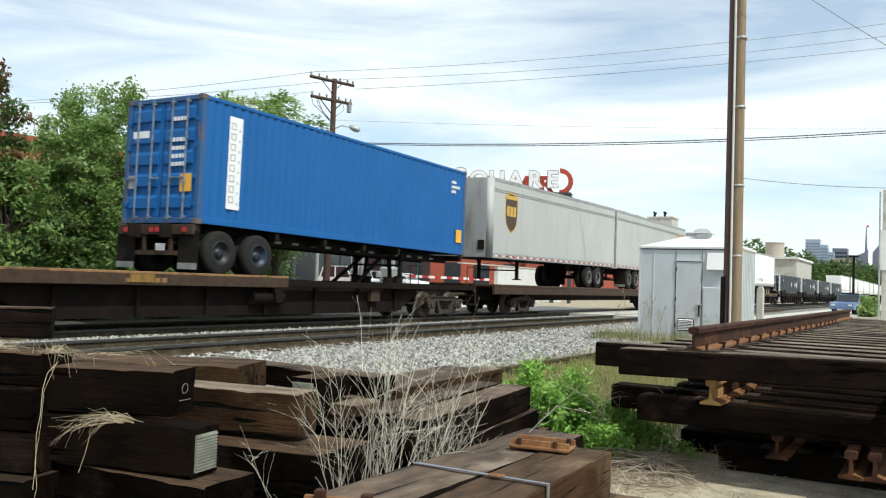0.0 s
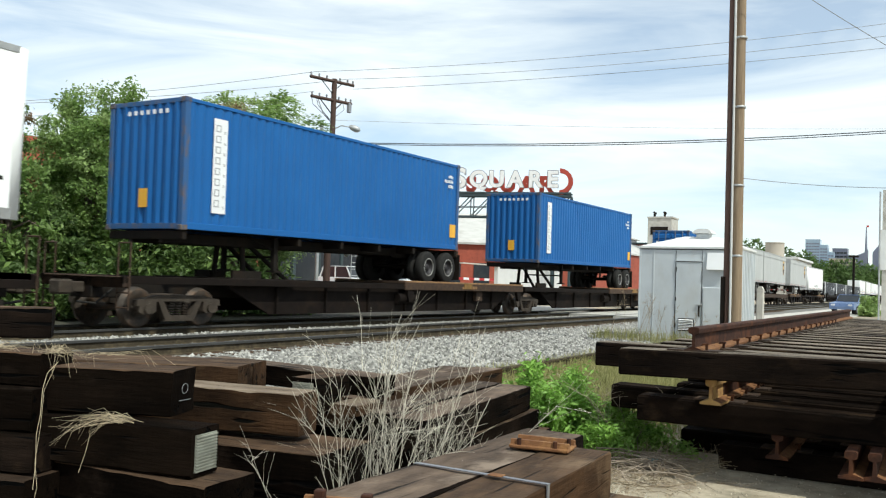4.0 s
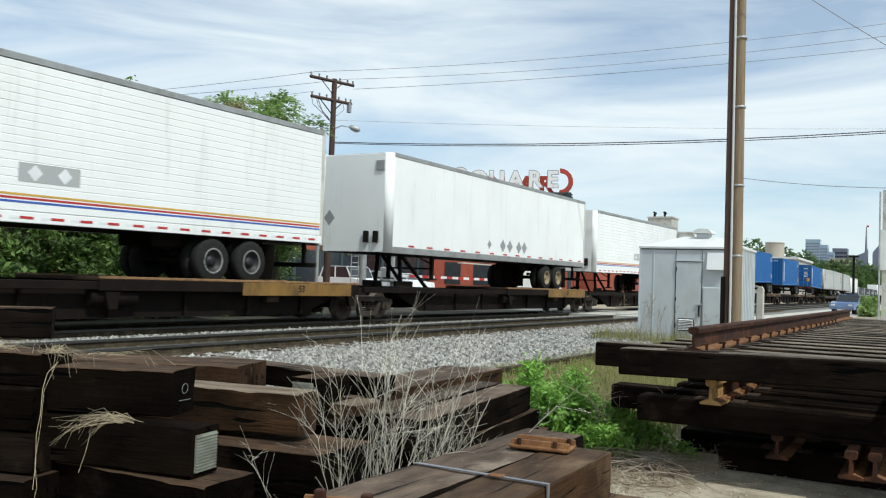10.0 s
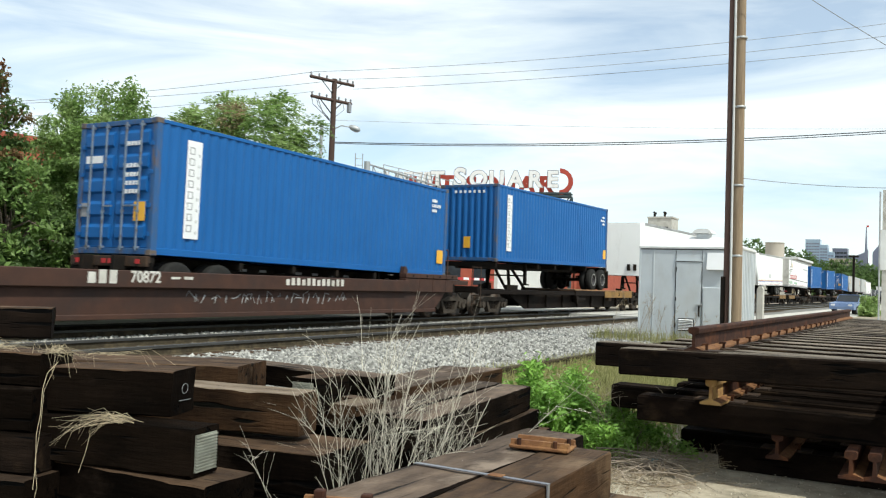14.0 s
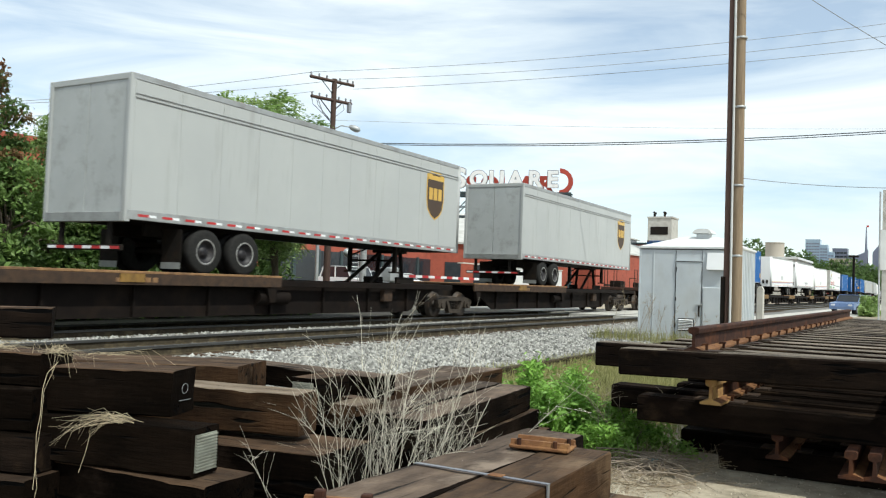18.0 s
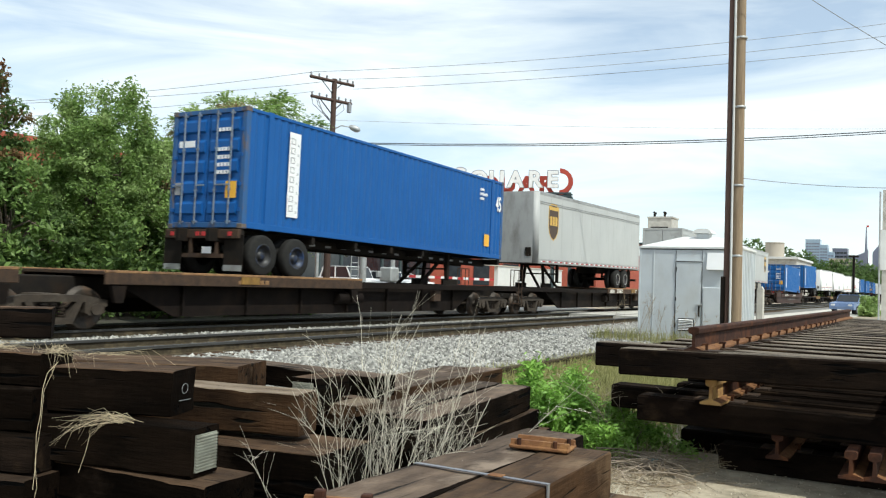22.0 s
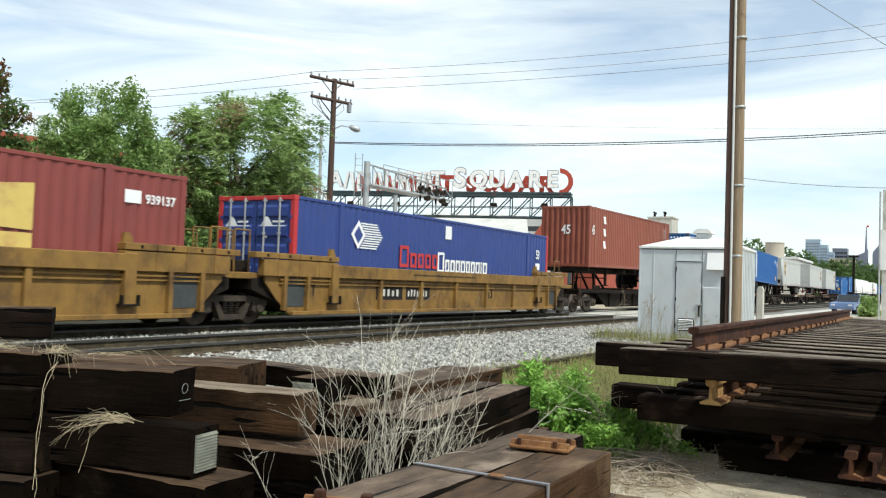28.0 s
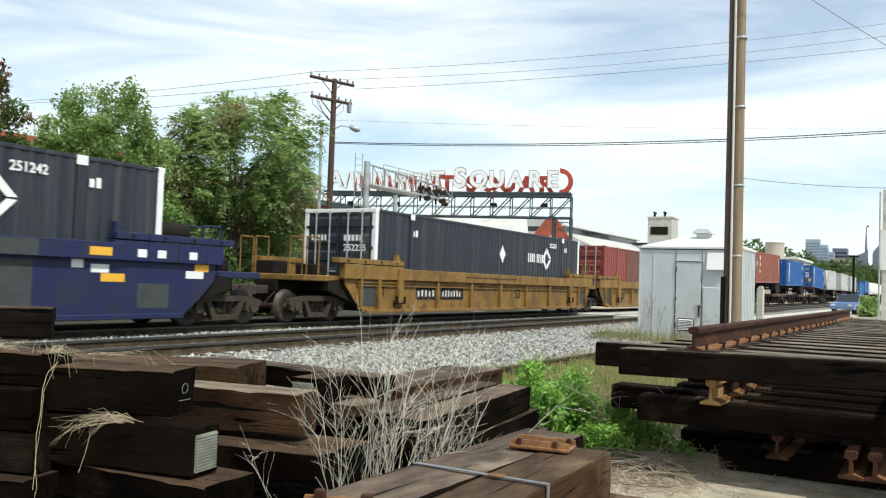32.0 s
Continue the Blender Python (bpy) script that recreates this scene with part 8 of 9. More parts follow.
        for x in (-1.15, 1.15, -0.6, 0.6):
            part("hand_rail", Shape().tube((x, a + 0.25, 1.26), (x, a + 0.25, 2.25), 0.022, 6).tube((x, a + 0.25, 2.25), (x, a + 0.75, 2.25), 0.022, 6).tube((x, a + 0.75, 2.25), (x, a + 0.75, 1.26), 0.022, 6), paint, th)
    truck(th, y0)
    if last:
        truck(th, y1)
        coupler(th, y1 + 0.9, 1)
    if first:
        coupler(th, y0 - 0.9, -1)
    return th


def well_marks(th, y0, y1, code, f=(0.27, 0.34, 0.35, 0.42), size_at=0.63):
    """Dark number fields, load marks and dull bars along both sides of a well unit."""
    L = y1 - y0
    for sg in (1, -1):
        x = 1.4025 * sg
        def at(f):
            return y0 + f * L if sg > 0 else y1 - f * L
        a, b = sorted((at(f[0]), at(f[1])))
        part("number_field", B(min(x, x + 0.004 * sg), max(x, x + 0.004 * sg), a, b, 0.62, 1.02), M_BLACK, th, "black field with pale characters")
        a, b = sorted((at(f[2]), at(f[3])))
        part("number_field", B(min(x, x + 0.004 * sg), max(x, x + 0.004 * sg), a, b, 0.62, 1.02), M_BLACK, th, "black field with pale characters")
        s = Shape()
        a, b = sorted((at(f[0] + 0.005), at(f[1] - 0.005)))
        bars(s, x + 0.005 * sg, a, b, 0.72, 0.92, 5, sg, 0.45)
        a, b = sorted((at(f[2] + 0.005), at(f[3] - 0.005)))
        bars(s, x + 0.005 * sg, a, b, 0.72, 0.92, 7, sg, 0.45)
        part("number_bars", s, M_DIRTYW, th, stuff=True)
        words("size_mark", "53", 0.5, M_BLACK, th, (facing_px if sg > 0 else facing_mx)(x + 0.001 * sg, at(size_at), 0.82), 0.9, "black 53 mark")
        words("load_mark", code, 0.42, M_BLACK, th, (facing_px if sg > 0 else facing_mx)(x + 0.001 * sg, at(0.115), 0.85), 0.8, "black 125T mark")
        t = Shape()
        a, b = sorted((at(0.36), at(0.56)))
        bars(t, 1.5405 * sg, a, b, 1.34, 1.40, 30, sg, 0.6)
        part("warning_bars", t, M_BLACK, th, "line of small dark characters", stuff=True)


TRAIN = []


def rolls(ob, u, z, tilt=0.0, turned=False, length=0.0):
    """Enters a thing into the train: its rear end at u along the train at the start, z over the rail top."""
    TRAIN.append((ob, u + (length if turned else 0.0), z, tilt, 180.0 if turned else 0.0))


# the kinds, each built once and copied for the others
USED = {}


def one_of(key, make):
    if key not in USED:
        USED[key] = make()
        return USED[key]
    return copy_thing(USED[key], Matrix.Identity(4))


def blue40():
    c = container("blue corrugated steel container with a white name panel", 12.19, M_BLUE, group="blue containers", rods=M_RODBLUE)
    name_panel(c, 12.19, 0.42, 2.55, 1.05, 0.42)
    sea_marks(c, 12.19, 2.89)
    return c


def blue45():
    c = container("long deep-blue corrugated container marked 45, on a trailer chassis", 13.72, M_BLUE_DEEP, posts=(0.86, 12.86), group="blue containers", rods=M_RODBLUE)
    name_panel(c, 13.72, 0.42, 2.55, 1.75, 0.42)
    sea_marks(c, 13.72, 2.89, True)
    return c


def red45():
    c = container("long oxide-red corrugated container marked 45, on a trailer chassis", 13.72, M_REDC, posts=(0.86, 12.86))
    for sg, x, yy in both(1.2225, 13.2):
        words("size_mark", "45", 0.62, M_DECALW, c, (facing_px if sg > 0 else facing_mx)(x + 0.002 * sg, yy if sg > 0 else yy, 1.75), 0.6, "white 45 mark")
    for sg, x, yy in both(1.2225, 11.6):
        s = Shape()
        for z in (0.95, 1.55, 2.15):
            s.prism([(yy - 0.2, z), (yy + 0.12, z), (yy + 0.24, z + 0.36), (yy - 0.08, z + 0.36)], "x", x, x + 0.004 * sg)
        part("letter_bars", s, M_DECALW, c, "three slanted white marks")
    for sg, x, yy in both(1.2225, 1.0):
        s = Shape()
        s.box(min(x, x + 0.004 * sg), max(x, x + 0.004 * sg), yy - 0.06, yy - 0.02, 1.0, 2.6)
        s.box(min(x, x + 0.004 * sg), max(x, x + 0.004 * sg), yy + 0.14, yy + 0.18, 1.9, 2.5)
        part("number_bars", s, M_DECALW, c, stuff=True)
    words("size_mark", "45", 0.6, M_DECALW, c, facing_py(-0.05, 13.726, 1.75), 0.8, "white 45 mark")
    return c


def parcel_van():
    t = van("light grey parcel semi trailer with a brown shield emblem", 13.72, M_GREYP, M_GREYNOSE, M_GREYDOOR, 2.9, M_RIM, rail=True, group="parcel trailers", bogie=2.2)
    shield(t, 13.72, 1.1)
    return t


def city_van():
    L = 16.15
    t = van("white semi trailer with red bars and a black skyline drawing", L, M_WHITE, M_WHITE, M_DIRTYW, 3.0, M_RIMTAN, bogie=2.9)
    z = 1.1
    for sg, x, yy in sides(1.28, 0.0, L):
        def P(y):
            return y if sg > 0 else L - y
        xa, xb = sorted((x, x + 0.004 * sg))
        sk = Shape()
        pts = [(9.3, 0.62), (0.5, 0.66), (0.5, 1.12), (0.85, 1.12), (0.85, 1.55), (1.25, 1.55), (1.25, 1.05), (1.55, 1.05), (1.55, 1.9), (2.2, 1.9), (2.2, 1.45), (2.45, 1.45), (2.68, 2.35), (2.82, 2.35), (2.92, 2.62), (3.02, 2.35), (3.16, 2.35), (3.42, 1.45), (3.75, 1.45), (3.75, 2.0), (4.4, 2.0), (4.4, 1.7), (4.9, 1.7), (4.9, 1.4)]
        pts = [(0.12 + 0.55 * a, 0.07 + 1.09 * b) for a, b in pts]
        pts[0] = (15.7, 0.66)
        for (a, b), (c, d) in zip(pts, pts[1:]):
            ln = math.hypot(c - a, d - b)
            ey, ez = 0.035 * (c - a) / ln, 0.035 * (d - b) / ln
            q = [(a - ey + ez, b - ez - ey), (c + ey + ez, d + ez - ey), (c + ey - ez, d + ez + ey), (a - ey - ez, b - ez + ey)]
            sk.prism([(P(u), v) for u, v in q], "x", xa, xb)
        sk.v = [(p[0], p[1], p[2] + z) for p in sk.v]
        part("skyline_drawing", sk, M_BLACK, t, "black outline drawing of city towers")
        part("sun_disc", Shape().tube((x, P(2.28), z + 2.28), (x + 0.003 * sg, P(2.28), z + 2.28), 0.26, 24), M_ORANGE, t, "orange sun disc")
        rb = Shape()
        a, b = sorted((P(1.9), P(9.0)))
        ws = (0.52, 0.62, 0.5, 0.95, 0.22, 0.55, 0.58, 0.6, 0.55, 0.22)
        y = 1.05
        for i, w in enumerate(0.83 * q for q in ws):
            q0, q1 = sorted((P(y), P(y + w)))
            zz = z + 0.82
            sl = 0.25 * sg
            outline_mark(rb, x, q0, q1, zz, zz + (0.66 if i in (6, 9) else 0.42), min(0.105, w / 2.5), sg, sl)
            y += w + 0.09
        part("name_bars", rb, M_RED, t, "row of large red bars", stuff=True)
        words("lettering", "TRUCK LEASING", 0.36, M_DECALG, t, (facing_px if sg > 0 else facing_mx)(x + 0.001 * sg, P(1.5), z + 0.40), 1.0, "green lettering")
        gb = Shape()
        a, b = sorted((P(4.4), P(6.6)))
        bars(gb, x, a, b, z + 0.28, z + 0.5, 12, sg)
        part("number_bars", gb, M_DECALG, t, "row of green bars", stuff=True)
        db = Shape()
        a, b = sorted((P(11.6), P(15.6)))
        bars(db, x, a, b, z + 2.1, z + 2.26, 22, sg, 0.65)
        part("small_bars", db, M_DECALGREY, t, "row of small grey bars", stuff=True)
    bb = Shape()
    for i in range(4):
        bb.box(-1.05 + i * 0.16, -0.95 + i * 0.16, -0.006, -0.001, z + 2.25, z + 2.45)
    part("door_bars", bb, M_RED, t, stuff=True)
    return t


def plain_van():
    t = van("plain white semi trailer with grey diamond patches", 16.15, M_WHITE, M_WHITE, M_DIRTYW, 2.95, M_RIMTAN, bogie=3.0)
    for sg, x, yy in sides(1.28, 0.0, 16.15):
        s = Shape()
        for k, yc in enumerate((6.6, 7.7, 8.3, 9.1, 9.6)):
            y = yc if sg > 0 else 16.15 - yc
            r = 0.24 if k else 0.16
            s.prism([(y - r, 1.62), (y, 1.62 - r), (y + r, 1.62), (y, 1.62 + r)], "x", x, x + 0.004 * sg)
        part("diamond_patches", s, M_DECALGREY, t, "grey diamond patches", stuff=True)
    s = Shape().prism([(0.7, 2.1), (0.9, 1.85), (1.1, 2.1), (0.9, 2.35)], "y", 16.13, 16.135)
    part("diamond_patch", s, M_DECALGREY, t)
    part("nose_vent", B(-1.1, -0.8, 16.13, 16.17, 3.5, 3.8, 0.01), M_ALU, t)
    return t


def ribbed_van(label):
    t = van(label, 14.63, M_WHITE, M_WHITE, M_DIRTYW, 2.92, M_RIM, ribs=True, stripe=True, group="ribbed trailers", bogie=2.6)
    for sg, x, yy in sides(1.28, 6.7, 14.63):
        pl = part("placard", B(min(x + 0.001 * sg, x + 0.005 * sg), max(x + 0.001 * sg, x + 0.005 * sg), yy - 0.62, yy + 0.62, 1.78, 2.12), M_GREYP, t, "grey placard with two white diamonds")
        s = Shape()
        for k in (-0.3, 0.3):
            s.prism([(yy + k - 0.15, 1.95), (yy + k, 1.80), (yy + k + 0.15, 1.95), (yy + k, 2.10)], "x", x + 0.005 * sg, x + 0.008 * sg)
        part("diamond", s, M_DECALW, pl)
    return t


def domestic(label, paint, post, height=2.9, width=2.6):
    return container(label, 16.15, paint, height, posts=(1.98, 14.17), post_mat=post, width=width)


# ---- the train, from its head to its tail ----
def on_chassis(make, u, length, deck, turned, rim=M_RIM, key=""):
    c = one_of(key, make)
    rolls(c, u, deck + 1.10, -0.75, turned, length)
    k = one_of("chassis%s%d" % (rim.name, int(length)), lambda: chassis(length, rim))
    rolls(k, u, deck, -0.75, turned, length)


def spine_unit(label, y0, y1, low, deck, paint, edge, key, first=False, last=False):
    k = one_of("spine%s%.2f%d%d%d" % (key, y1 - y0, low, first, last), lambda: spine(label, 0.0, y1 - y0, low, deck, paint, edge, first, last, "spine cars", "370862" if y0 == -204.2 else ""))
    rolls(k, y0, 0.0)


BRN = "rusty brown spine car platform with a trailer hitch"
YLW = "dark spine car platform with a yellow wheel deck"
D1, D2 = 1.17, 1.05

# car with three blue containers
spine_unit(BRN, 6.9, 24.6, True, D1, M_RUSTY, M_RUSTY, "a", last=True)
spine_unit(BRN, -11.8, 6.9, False, D1, M_RUSTY, M_RUSTY, "a")
spine_unit(BRN, -29.8, -11.8, False, D1, M_RUSTY, M_RUSTY, "a", first=True)
on_chassis(blue40, 13.3, 12.19, D1, False, M_RIMBLUE, "blue40")
on_chassis(blue40, -11.05, 12.19, D1, True, M_RIM, "blue40")
on_chassis(blue40, -30.0, 12.19, D1, True, M_RIM, "blue40")

# five platforms with yellow decks
for a, b, low, f, l in ((-51.0, -35.0, True, False, True), (-69.0, -51.0, False, False, False), (-87.0, -69.0, False, False, False), (-104.9, -87.0, False, False, False), (-121.9, -104.9, False, True, False)):
    spine_unit(YLW, a, b, low, D2, M_YEL, M_SHADEBROWN, "b", f, l)
rolls(one_of("city", city_van), -49.85, D2, -0.35)
rolls(one_of("ribbed", lambda: ribbed_van("white ribbed semi trailer with gold, red and blue stripes")), -68.9, D2, -0.75, True, 14.63)
rolls(one_of("plain", plain_van), -86.5, D2, -0.4, True, 16.15)
rolls(one_of("ribbed", None), -104.2, D2 - 0.02, -0.75, True, 14.63)
on_chassis(blue40, -122.1, 12.19, D2 + 0.02, True, M_RIM, "blue40")

# low red-brown car
low_car = well("red-brown drop-deck railcar with graffiti along its side", 0.0, 20.4, M_OXIDE, True, True, "well cars", 1.42, posts=False)
for sg in (1, -1):
    s = Shape()
    a = 5.9 if sg > 0 else 11.2
    x = 1.5405 * sg
    bars(s, x, a, a + 0.72, 0.94, 1.2, 3, sg)
    bars(s, x, a + 2.0, a + 2.7, 1.05, 1.11, 2, sg)
    bars(s, x, a + 5.6, a + 8.0, 0.98, 1.16, 12, sg, 0.6)
    words("number", "70872", 0.32, M_DIRTYW, low_car, (facing_px if sg > 0 else facing_mx)(x + 0.001 * sg, a + 1.35, 1.07), 0.95, "pale 70872 number")
    part("number_bars", s, M_DIRTYW, low_car, "row of pale characters", stuff=True)
    gr = Shape()
    r = rng(8)
    for i in range(26):
        y = 8.5 + i * 0.22 + r.uniform(-0.1, 0.1)
        pts = [(1.402 * sg, y, 0.5 + 0.2 * r.random()), (1.404 * sg, y + 0.15 * r.random(), 0.65 + 0.2 * r.random()), (1.402 * sg, y + 0.3 * r.random(), 0.5 + 0.35 * r.random())]
        gr.line(pts, 0.012, 4)
    part("graffiti", gr, M_DECALGREY, low_car, "faint pale graffiti scrawl")
rolls(low_car, -145.6, 0.0)
on_chassis(blue40, -138.0, 12.19, 0.42, False, M_RIM, "blue40")

# three platforms with parcel trailers
for a, b, low, f, l in ((-167.7, -150.0, True, False, True), (-186.3, -167.7, True, False, False), (-204.2, -186.3, False, True, False)):
    spine_unit(BRN, a, b, low, D1, M_RUSTY, M_RUSTY, "a", f, l)
rolls(one_of("parcel", parcel_van), -162.9, D1, -0.3)
rolls(one_of("parcel", None), -181.6, D1, -0.2)
rolls(one_of("parcel", None), -204.4, D1, -0.6, True, 13.72)

# three platforms with 45-foot containers
for a, b, low, f, l in ((-225.8, -207.7, True, False, True), (-244.4, -225.8, False, False, False), (-262.2, -244.4, False, True, False)):
    spine_unit(BRN, a, b, low, D1, M_RUSTY, M_RUSTY, "a", f, l)
on_chassis(blue45, -221.15, 13.72, D1, False, M_RIMBLUE, "blue45")
on_chassis(blue45, -243.9, 13.72, D1, True, M_RIMBLUE, "blue45")
on_chassis(red45, -262.5, 13.72, D1 + 0.03, True, M_RIMBLUE, "red45")

# yellow well cars with 53-foot containers
for i, (a, b) in enumerate(((-285.5, -265.6), (-305.0, -285.5), (-325.2, -305.0))):
    w = well("weathered yellow well car unit with ribbed sides", a, b, M_YEL, i == 2, i == 0, "well cars", 1.75)
    well_marks(w, a, b, "125T", *(((0.27, 0.34, 0.35, 0.42), 0.63), ((0.575, 0.62, 0.63, 0.68), 0.215), ((0.215, 0.28, 0.29, 0.365), 0.58))[i])
    rolls(w, 0.0, 0.0)

navy = domestic("navy-blue container with an emblem and white and red bars", M_NAVY, M_RED)
for sg, x, yy in sides(1.302, 0.0, 16.15):
    def P(y):
        return y if sg > 0 else 16.15 - y
    xa, xb = sorted((x, x + 0.004 * sg))
    em = part("emblem", Shape().prism([(P(2.75) - 0.34, 2.07), (P(2.75), 1.67), (P(2.75) + 0.34, 2.07), (P(2.75), 2.47)], "x", xa, xb), M_DECALW, navy, "white diamond emblem with trailing stripes")
    part("emblem_core", Shape().prism([(P(2.75) - 0.21, 2.07), (P(2.75), 1.82), (P(2.75) + 0.21, 2.07), (P(2.75), 2.32)], "x", x + 0.004 * sg, x + 0.008 * sg), M_NAVY, em)
    s = Shape()
    for i in range(11):
        z = 1.70 + i * 0.068
        a, b = sorted((P(3.1 - abs(i - 5) * 0.05), P(3.95 - abs(i - 5) * 0.06)))
        s.box(xa, xb, a, b, z, z + 0.036)
    part("emblem_stripe", s, M_DECALW, em)
    r, w = Shape(), Shape()
    y = 4.9
    for i, wd in enumerate((0.5, 0.36, 0.34, 0.34, 0.36)):
        a, b = sorted((P(y), P(y + wd)))
        outline_mark(r, x, a, b, 1.25, 1.9 if i == 0 else 1.7, 0.10, sg)
        y += wd + 0.09
    y = 7.15
    for i, wd in enumerate((0.42, 0.28, 0.3, 0.28, 0.3, 0.28, 0.28, 0.3, 0.12, 0.3)):
        a, b = sorted((P(y), P(y + wd)))
        outline_mark(w, x, a, b, 1.15, 1.8 if i == 0 else 1.58, min(0.085, wd / 3), sg)
        y += wd + 0.07
    part("name_bars", r, M_RED, navy, "row of red bars", stuff=True)
    part("name_bars", w, M_DECALW, navy, "row of white bars", stuff=True)
    s = Shape()
    s.box(xa, xb, P(7.8) - 0.2, P(7.8) + 0.2, 2.25, 2.68)
    s.box(xa, xb, P(15.1) - 0.2, P(15.1) + 0.2, 1.45, 1.72)
    part("notice", s, M_DECALW, navy, "white notices")
    words("size_mark", "53", 0.5, M_DECALW, navy, (facing_px if sg > 0 else facing_mx)(x + 0.002 * sg, P(15.1), 2.05), 0.7, "white 53 mark")
for x in (-0.6, 0.6):
    em = part("door_emblem", Shape().prism([(x - 0.42, 2.1), (x - 0.2, 1.8), (x + 0.02, 2.1), (x - 0.2, 2.4)], "y", -0.008, -0.003), M_DECALW, navy)
    part("emblem_stripe", B(x, x + 0.4, -0.008, -0.003, 1.95, 2.0).box(x, x + 0.42, -0.008, -0.003, 2.08, 2.13).box(x, x + 0.38, -0.008, -0.003, 2.2, 2.25), M_DECALW, em)
rolls(navy, -283.7, 0.35)

M_FADEDYEL = mat("faded_yellow_decal", (0.60, 0.45, 0.13), (0.50, 0.36, 0.11), 0.6, 0, 1.5, bump=0, dirt=(0.40, 0.22, 0.10), dirt_scale=1.5)
M_DKMAROON = mat("brown_maroon_paint", (0.13, 0.045, 0.032), (0.11, 0.038, 0.028), 0.55, 0, 1.2, bump=0.03)
mar = domestic("faded maroon container with a yellow quartered emblem", M_MAROON, M_MAROON)
for sg, x, yy in sides(1.302, 0.0, 16.15):
    def P(y):
        return y if sg > 0 else 16.15 - y
    y0_, y1_ = sorted((P(10.0), P(12.6)))
    for q in ([(y0_, 1.05), (y0_ + 1.2, 1.05), (y0_ + 1.2, 1.5), (y0_, 1.5)], [(y0_ + 1.3, 1.05), (y1_, 1.05), (y1_, 1.45), (y0_ + 1.3, 1.45)],
              [(y0_, 1.6), (y0_ + 1.2, 1.55), (y0_ + 1.2, 2.2), (y0_, 2.05)], [(y0_ + 1.3, 1.55), (y1_, 1.5), (y1_, 2.35), (y0_ + 1.3, 2.22)]):
        part("emblem_quarter", Shape().prism(q, "x", x, x + 0.004 * sg), M_FADEDYEL, mar, "faded yellow quarter of an emblem")
    w = Shape()
    bars(w, x, *sorted((P(7.4), P(9.1))), 2.6, 2.68, 18, sg, 0.6)
    words("number", "939137", 0.26, M_DECALW, mar, (facing_px if sg > 0 else facing_mx)(x + 0.001 * sg, P(15.45), 2.3), 1.0, "white 939137 number")
    part("number_bars", w, M_DECALW, mar, "rows of small white characters")
    part("notice", B(min(x, x + 0.004 * sg), max(x, x + 0.004 * sg), min(P(14.55), P(14.95)), max(P(14.55), P(14.95)), 2.2, 2.46), M_DECALW, mar)
    dk = Shape()
    dk.box(min(x, x + 0.003 * sg), max(x, x + 0.003 * sg), min(P(3.4), P(5.6)), max(P(3.4), P(5.6)), 0.2, 2.78)
    part("repair_panel", dk, M_DKMAROON, mar, "darker repainted panel")
rolls(mar, -303.4, 0.35)


def slate_box():
    c = domestic("dark slate container with white corner posts and a diamond emblem", M_SLATE, M_DECALW)
    for sg, x, yy in sides(1.302, 0.0, 16.15):
        def P(y):
            return y if sg > 0 else 16.15 - y
        yc, zc = P(12.45), 1.93
        for (a, b) in (((-1, 0), (0, 1)), ((0, 1), (1, 0)), ((1, 0), (0, -1)), ((0, -1), (-1, 0))):
            o, n = 0.48, 0.27
            g = 0.05
            q = [(a[0] * o * (1 - g) + b[0] * o * g, a[1] * o * (1 - g) + b[1] * o * g), (a[0] * o * g + b[0] * o * (1 - g), a[1] * o * g + b[1] * o * (1 - g)),
                 (a[0] * n * g + b[0] * n * (1 - g), a[1] * n * g + b[1] * n * (1 - g)), (a[0] * n * (1 - g) + b[0] * n * g, a[1] * n * (1 - g) + b[1] * n * g)]
            part("emblem_bar", Shape().prism([(yc + u, zc + v) for u, v in q], "x", x, x + 0.004 * sg), M_DECALW, c, "white bar of a diamond emblem")
        w = Shape()
        y = 10.6
        for i, wd in enumerate((0.3, 0.12, 0.4, 0.3, 0.32)):
            a, b = sorted((P(y), P(y + wd)))
            w.box(min(x, x + 0.004 * sg), max(x, x + 0.004 * sg), a, a + min(0.1, wd), 1.76, 2.10)
            w.box(min(x, x + 0.004 * sg), max(x, x + 0.004 * sg), max(a + 0.1, b - 0.1), max(b, a + 0.11), 1.76, 2.10)
            y += wd + 0.06
        bars(w, x, *sorted((P(14.35), P(14.65))), 2.3, 2.5, 2, sg)
        bars(w, x, *sorted((P(2.0), P(2.35))), 2.2, 2.4, 2, sg)
        part("name_bars", w, M_DECALW, c, "rows of white bars", stuff=True)
        part("placard", Shape().prism([(P(8.3) - 0.25, 1.95), (P(8.3), 1.62), (P(8.3) + 0.25, 1.95), (P(8.3), 2.28)], "x", x, x + 0.004 * sg), M_DECALW, c, "white diamond placard")
        part("casting_cover", B(min(sg * 1.306, sg * 1.312), max(sg * 1.306, sg * 1.312), P(14.17) - 0.12, P(14.17) + 0.12, 2.7, 2.88).box(min(sg * 1.306, sg * 1.312), max(sg * 1.306, sg * 1.312), P(1.98) - 0.12, P(1.98) + 0.12, 2.7, 2.88), M_DECALW, c)
    s = Shape()
    for i in range(5):
        s.box(-1.0 + i * 0.12, -0.93 + i * 0.12, -0.026, -0.02, 1.95, 2.12)
        s.box(0.2 + i * 0.14, 0.29 + i * 0.14, -0.026, -0.02, 1.95, 2.12)
    part("door_bars", s, M_DECALW, c, "row of small white bars", stuff=True)
    part("door_placard", Shape().prism([(0.52, 1.1), (0.78, 0.8), (1.04, 1.1), (0.78, 1.4)], "y", -0.026, -0.02), M_DECALW, c, "white diamond placard")
    return c


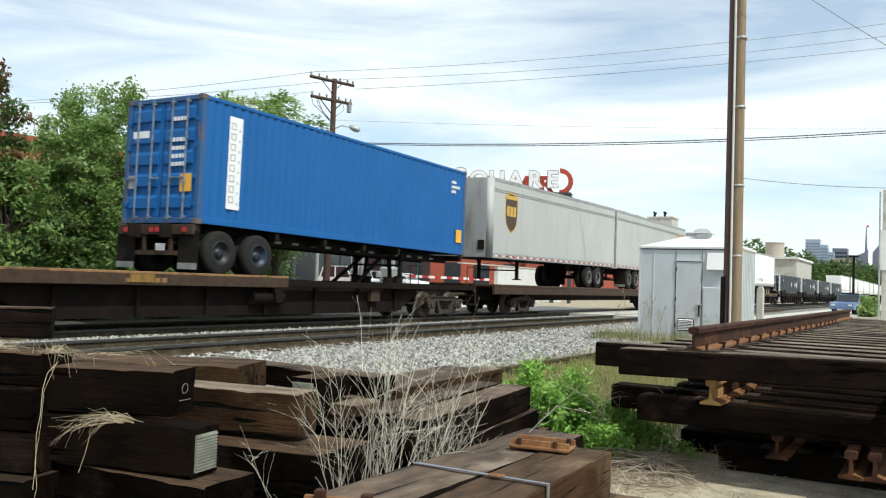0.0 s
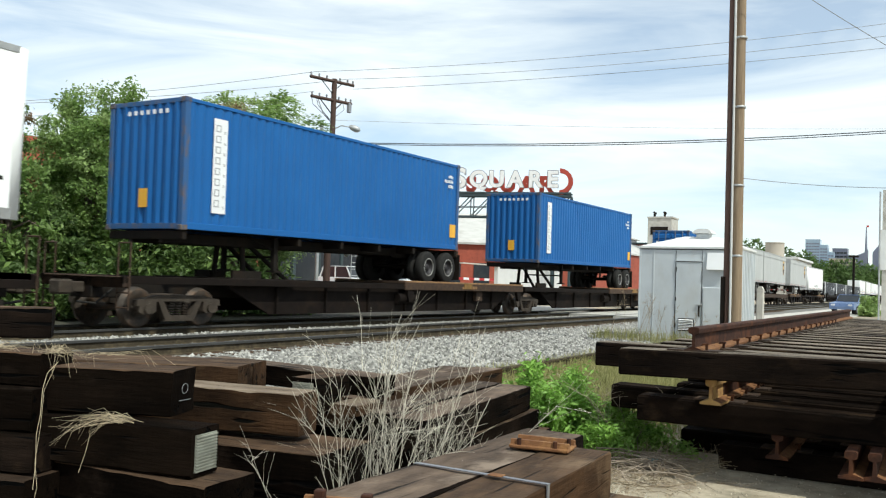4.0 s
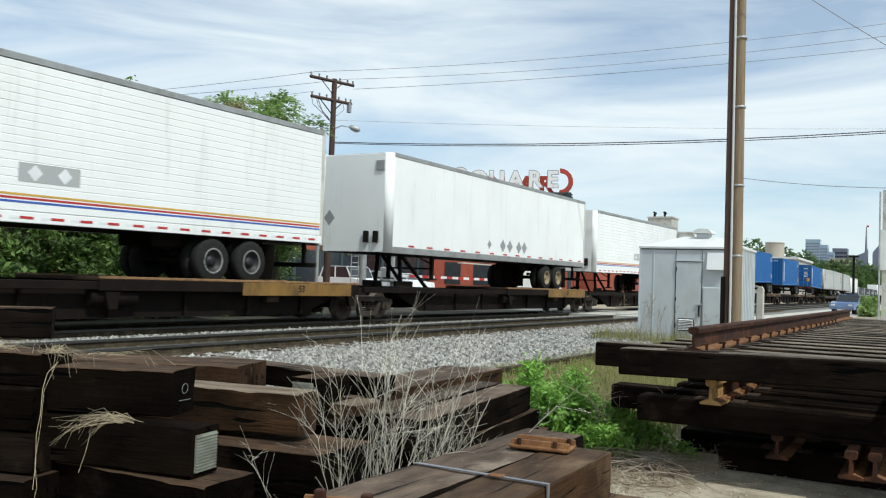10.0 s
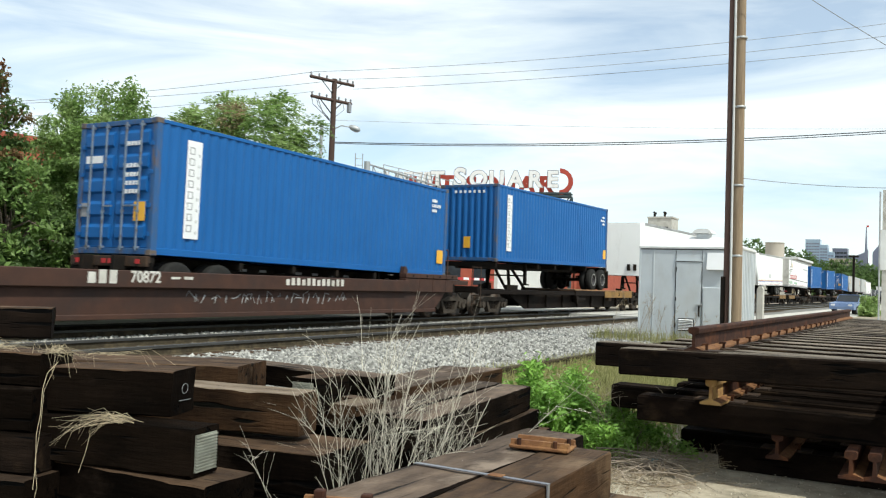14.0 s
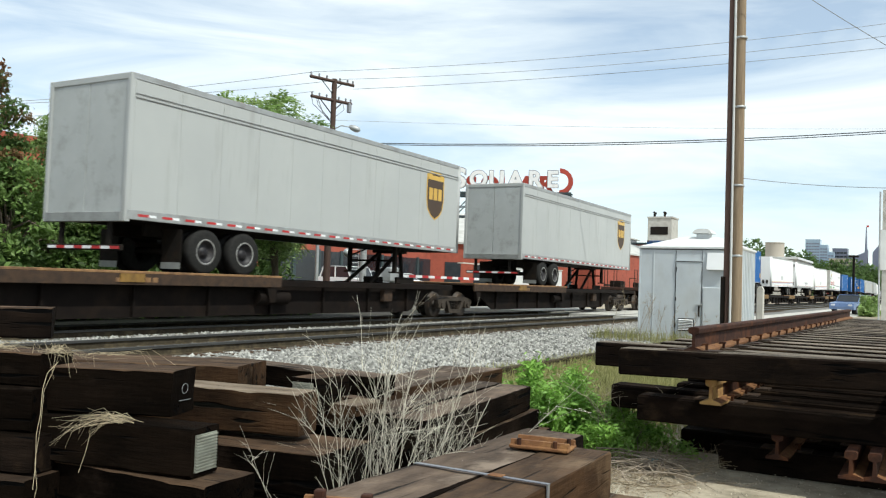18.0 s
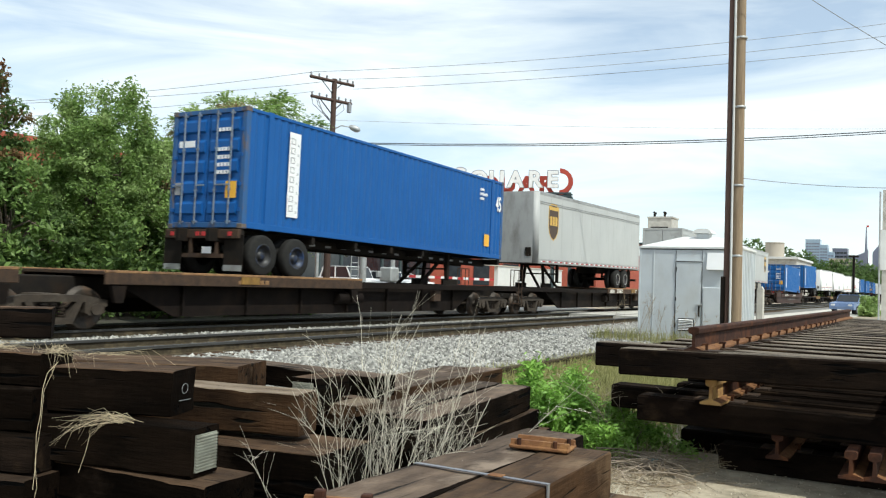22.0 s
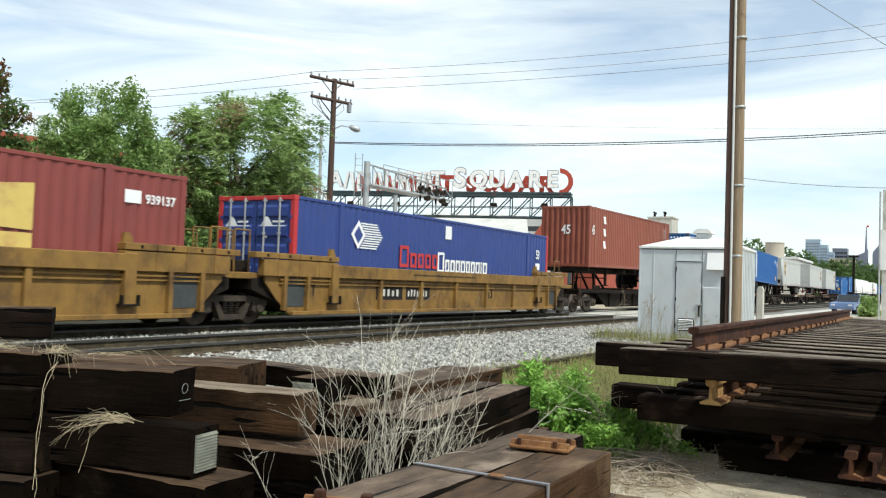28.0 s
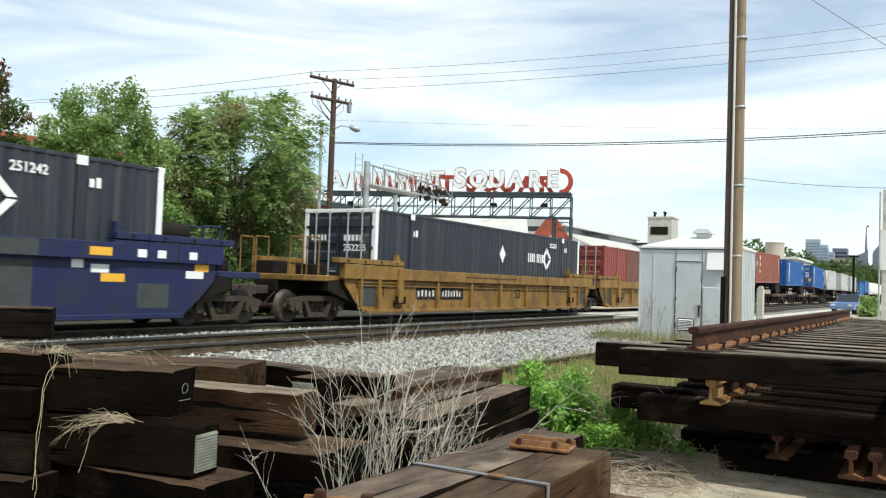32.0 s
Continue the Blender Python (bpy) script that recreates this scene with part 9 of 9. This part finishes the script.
def slate_number(c, text):
    """The container's number high on both sides and on its door."""
    for sg in (1, -1):
        words("number", text, 0.25, M_DECALW, c, (facing_px if sg > 0 else facing_mx)(1.304 * sg, 13.1 if sg > 0 else 16.15 - 13.1, 2.50), 1.0, "white %s number" % text)
    words("number", text, 0.27, M_DECALW, c, facing_my(0.6, -0.022, 1.74), 1.0, "white %s number" % text)
    rolls(c, *{"252235": (-323.0, 0.35), "251242": (-346.9, 0.45)}[text])


slates = [one_of("slate", slate_box), one_of("slate", None)]
slate_number(slates[0], "252235")
slate_number(slates[1], "251242")

blu = well("dark blue well car unit with yellow and white stencils", 0.0, 21.4, M_WELLBLUE, True, True, "well cars", 1.95, posts=False)
for sg in (1, -1):
    for m, spots in ((M_ORANGE, ((17.6, 1.55, 0.5), (18.0, 1.05, 0.55), (20.3, 1.30, 0.4))), (M_DECALW, ((17.2, 1.3, 0.25), (18.6, 1.55, 0.22), (19.1, 1.55, 0.22), (19.95, 1.55, 0.22), (17.7, 1.22, 0.4), (20.1, 1.15, 0.5)))):
        s = Shape()
        for y, z, w in spots:
            d = 1.4025 if z < 1.4 else (1.5405 if y < 18.1 else 1.5005)
            y = y if sg > 0 else 21.4 - y
            s.box(min(sg * d, sg * (d + 0.004)), max(sg * d, sg * (d + 0.004)), y - w / 2, y + w / 2, z - 0.08, z + 0.08)
        part("stencil", s, m, blu, "painted stencil marks", stuff=True)
for sg in (1, -1):
    for d, z0, z1, y0_, y1_ in ((1.4015, 0.40, 1.33, 13.9, 16.3), (1.5405, 1.41, 1.70, 13.9, 16.3), (1.4015, 0.45, 0.95, 18.6, 19.4)):
        ya, yb = (y0_, y1_) if sg > 0 else (21.4 - y1_, 21.4 - y0_)
        part("repaint_patch", B(min(sg * d, sg * (d + 0.003)), max(sg * d, sg * (d + 0.003)), ya, yb, z0, z1), M_BOARD, blu, "dark grey repainted patch")
part("air_reservoir", Shape().tube((0.9, 18.9, 2.05), (0.9, 20.2, 2.05), 0.22, 14), M_FRAME, blu)
rolls(blu, -350.0, 0.0)

# the cars that have already gone by
flat = thing("flat_car", "long rusty flat car carrying two parcel trailers", "railcar")
part("deck", B(-1.4, 1.4, 0.0, 28.6, D1 - 0.1, D1, 0.02), M_RUSTY, flat)
for sg in (-1, 1):
    part("side_sill", B(min(sg * 1.3, sg * 1.4), max(sg * 1.3, sg * 1.4), 0.0, 28.6, D1 - 0.36, D1 - 0.1, 0.01), M_RUSTY, flat)
part("centre_sill", B(-0.4, 0.4, 0.5, 28.1, 0.55, D1 - 0.1, 0.02), M_FRAME, flat)
truck(flat, 3.2)
truck(flat, 24.8)
coupler(flat, 0.3, -1)
coupler(flat, 28.3, 1)
rolls(flat, 27.6, 0.0)
rolls(one_of("parcel", None), 27.3, D1, -0.4, True, 13.72)
rolls(one_of("parcel", None), 41.4, D1, -0.2)
spine_unit(BRN, 57.5, 75.3, True, D1, M_RUSTY, M_RUSTY, "a", True, False)
spine_unit(BRN, 75.3, 93.2, False, D1, M_RUSTY, M_RUSTY, "a")
rolls(one_of("parcel", None), 58.5, D1, -0.3)
rolls(one_of("plain", None), 74.2, D1 - 0.3, -0.3, True, 16.15)
for k, u in enumerate((94.0, 111.0, 128.0, 145.0)):
    far_box = one_of("slate", None)
    for o in [o for o in far_box.children if o.name.startswith("number")]:
        bpy.data.objects.remove(o)
    rolls(far_box, u, 0.35)
    w = one_of("wellgrey", lambda: well("grimy dark well car unit", 0.0, 17.0, M_SHADEBROWN, False, True, "well cars", 1.5))
    rolls(w, u - 0.4, 0.0)
for k in range(9):
    u = 163.0 + 18.2 * k
    rolls(one_of("plain" if k % 2 else "ribbed", None), u, D2 - 0.2, -0.3, k % 3 == 0, 16.15 if k % 2 else 14.63)
    spine_unit(YLW, u - 1.0, u + 17.0, True, D2, M_SHADEBROWN, M_SHADEBROWN, "b")


def motions():
    """The train rolls away from the camera at an even speed; every car, trailer and container goes with it."""
    for ob, u, z, tilt, turn in TRAIN:
        walk(ob, [(t, pose(XT, u + SPEED * t, ZR + z, tilt, 0, turn)) for t in (0.0, 16.0, 32.0)])
    # all wheelsets turn alike: one front and one rear axle are keyed, the others share those keys
    sets = [o for o in scene.objects if o.name.startswith("wheelset")]
    for side in (-1, 1):
        same = [o for o in sets if o.location.y * side > 0]
        spin = degrees_per_second()
        walk(same[0], [(i / FPS, pose(0, 0.88 * side, 0.42, -spin * i / FPS)) for i in range(32 * FPS + 1)])
        for o in same[1:]:
            o.rotation_mode = "QUATERNION"
            o.animation_data_create()
            o.animation_data.action = same[0].animation_data.action
            o.animation_data.action_slot = same[0].animation_data.action_slot


def degrees_per_second():
    return math.degrees(SPEED / 0.42)


motions()
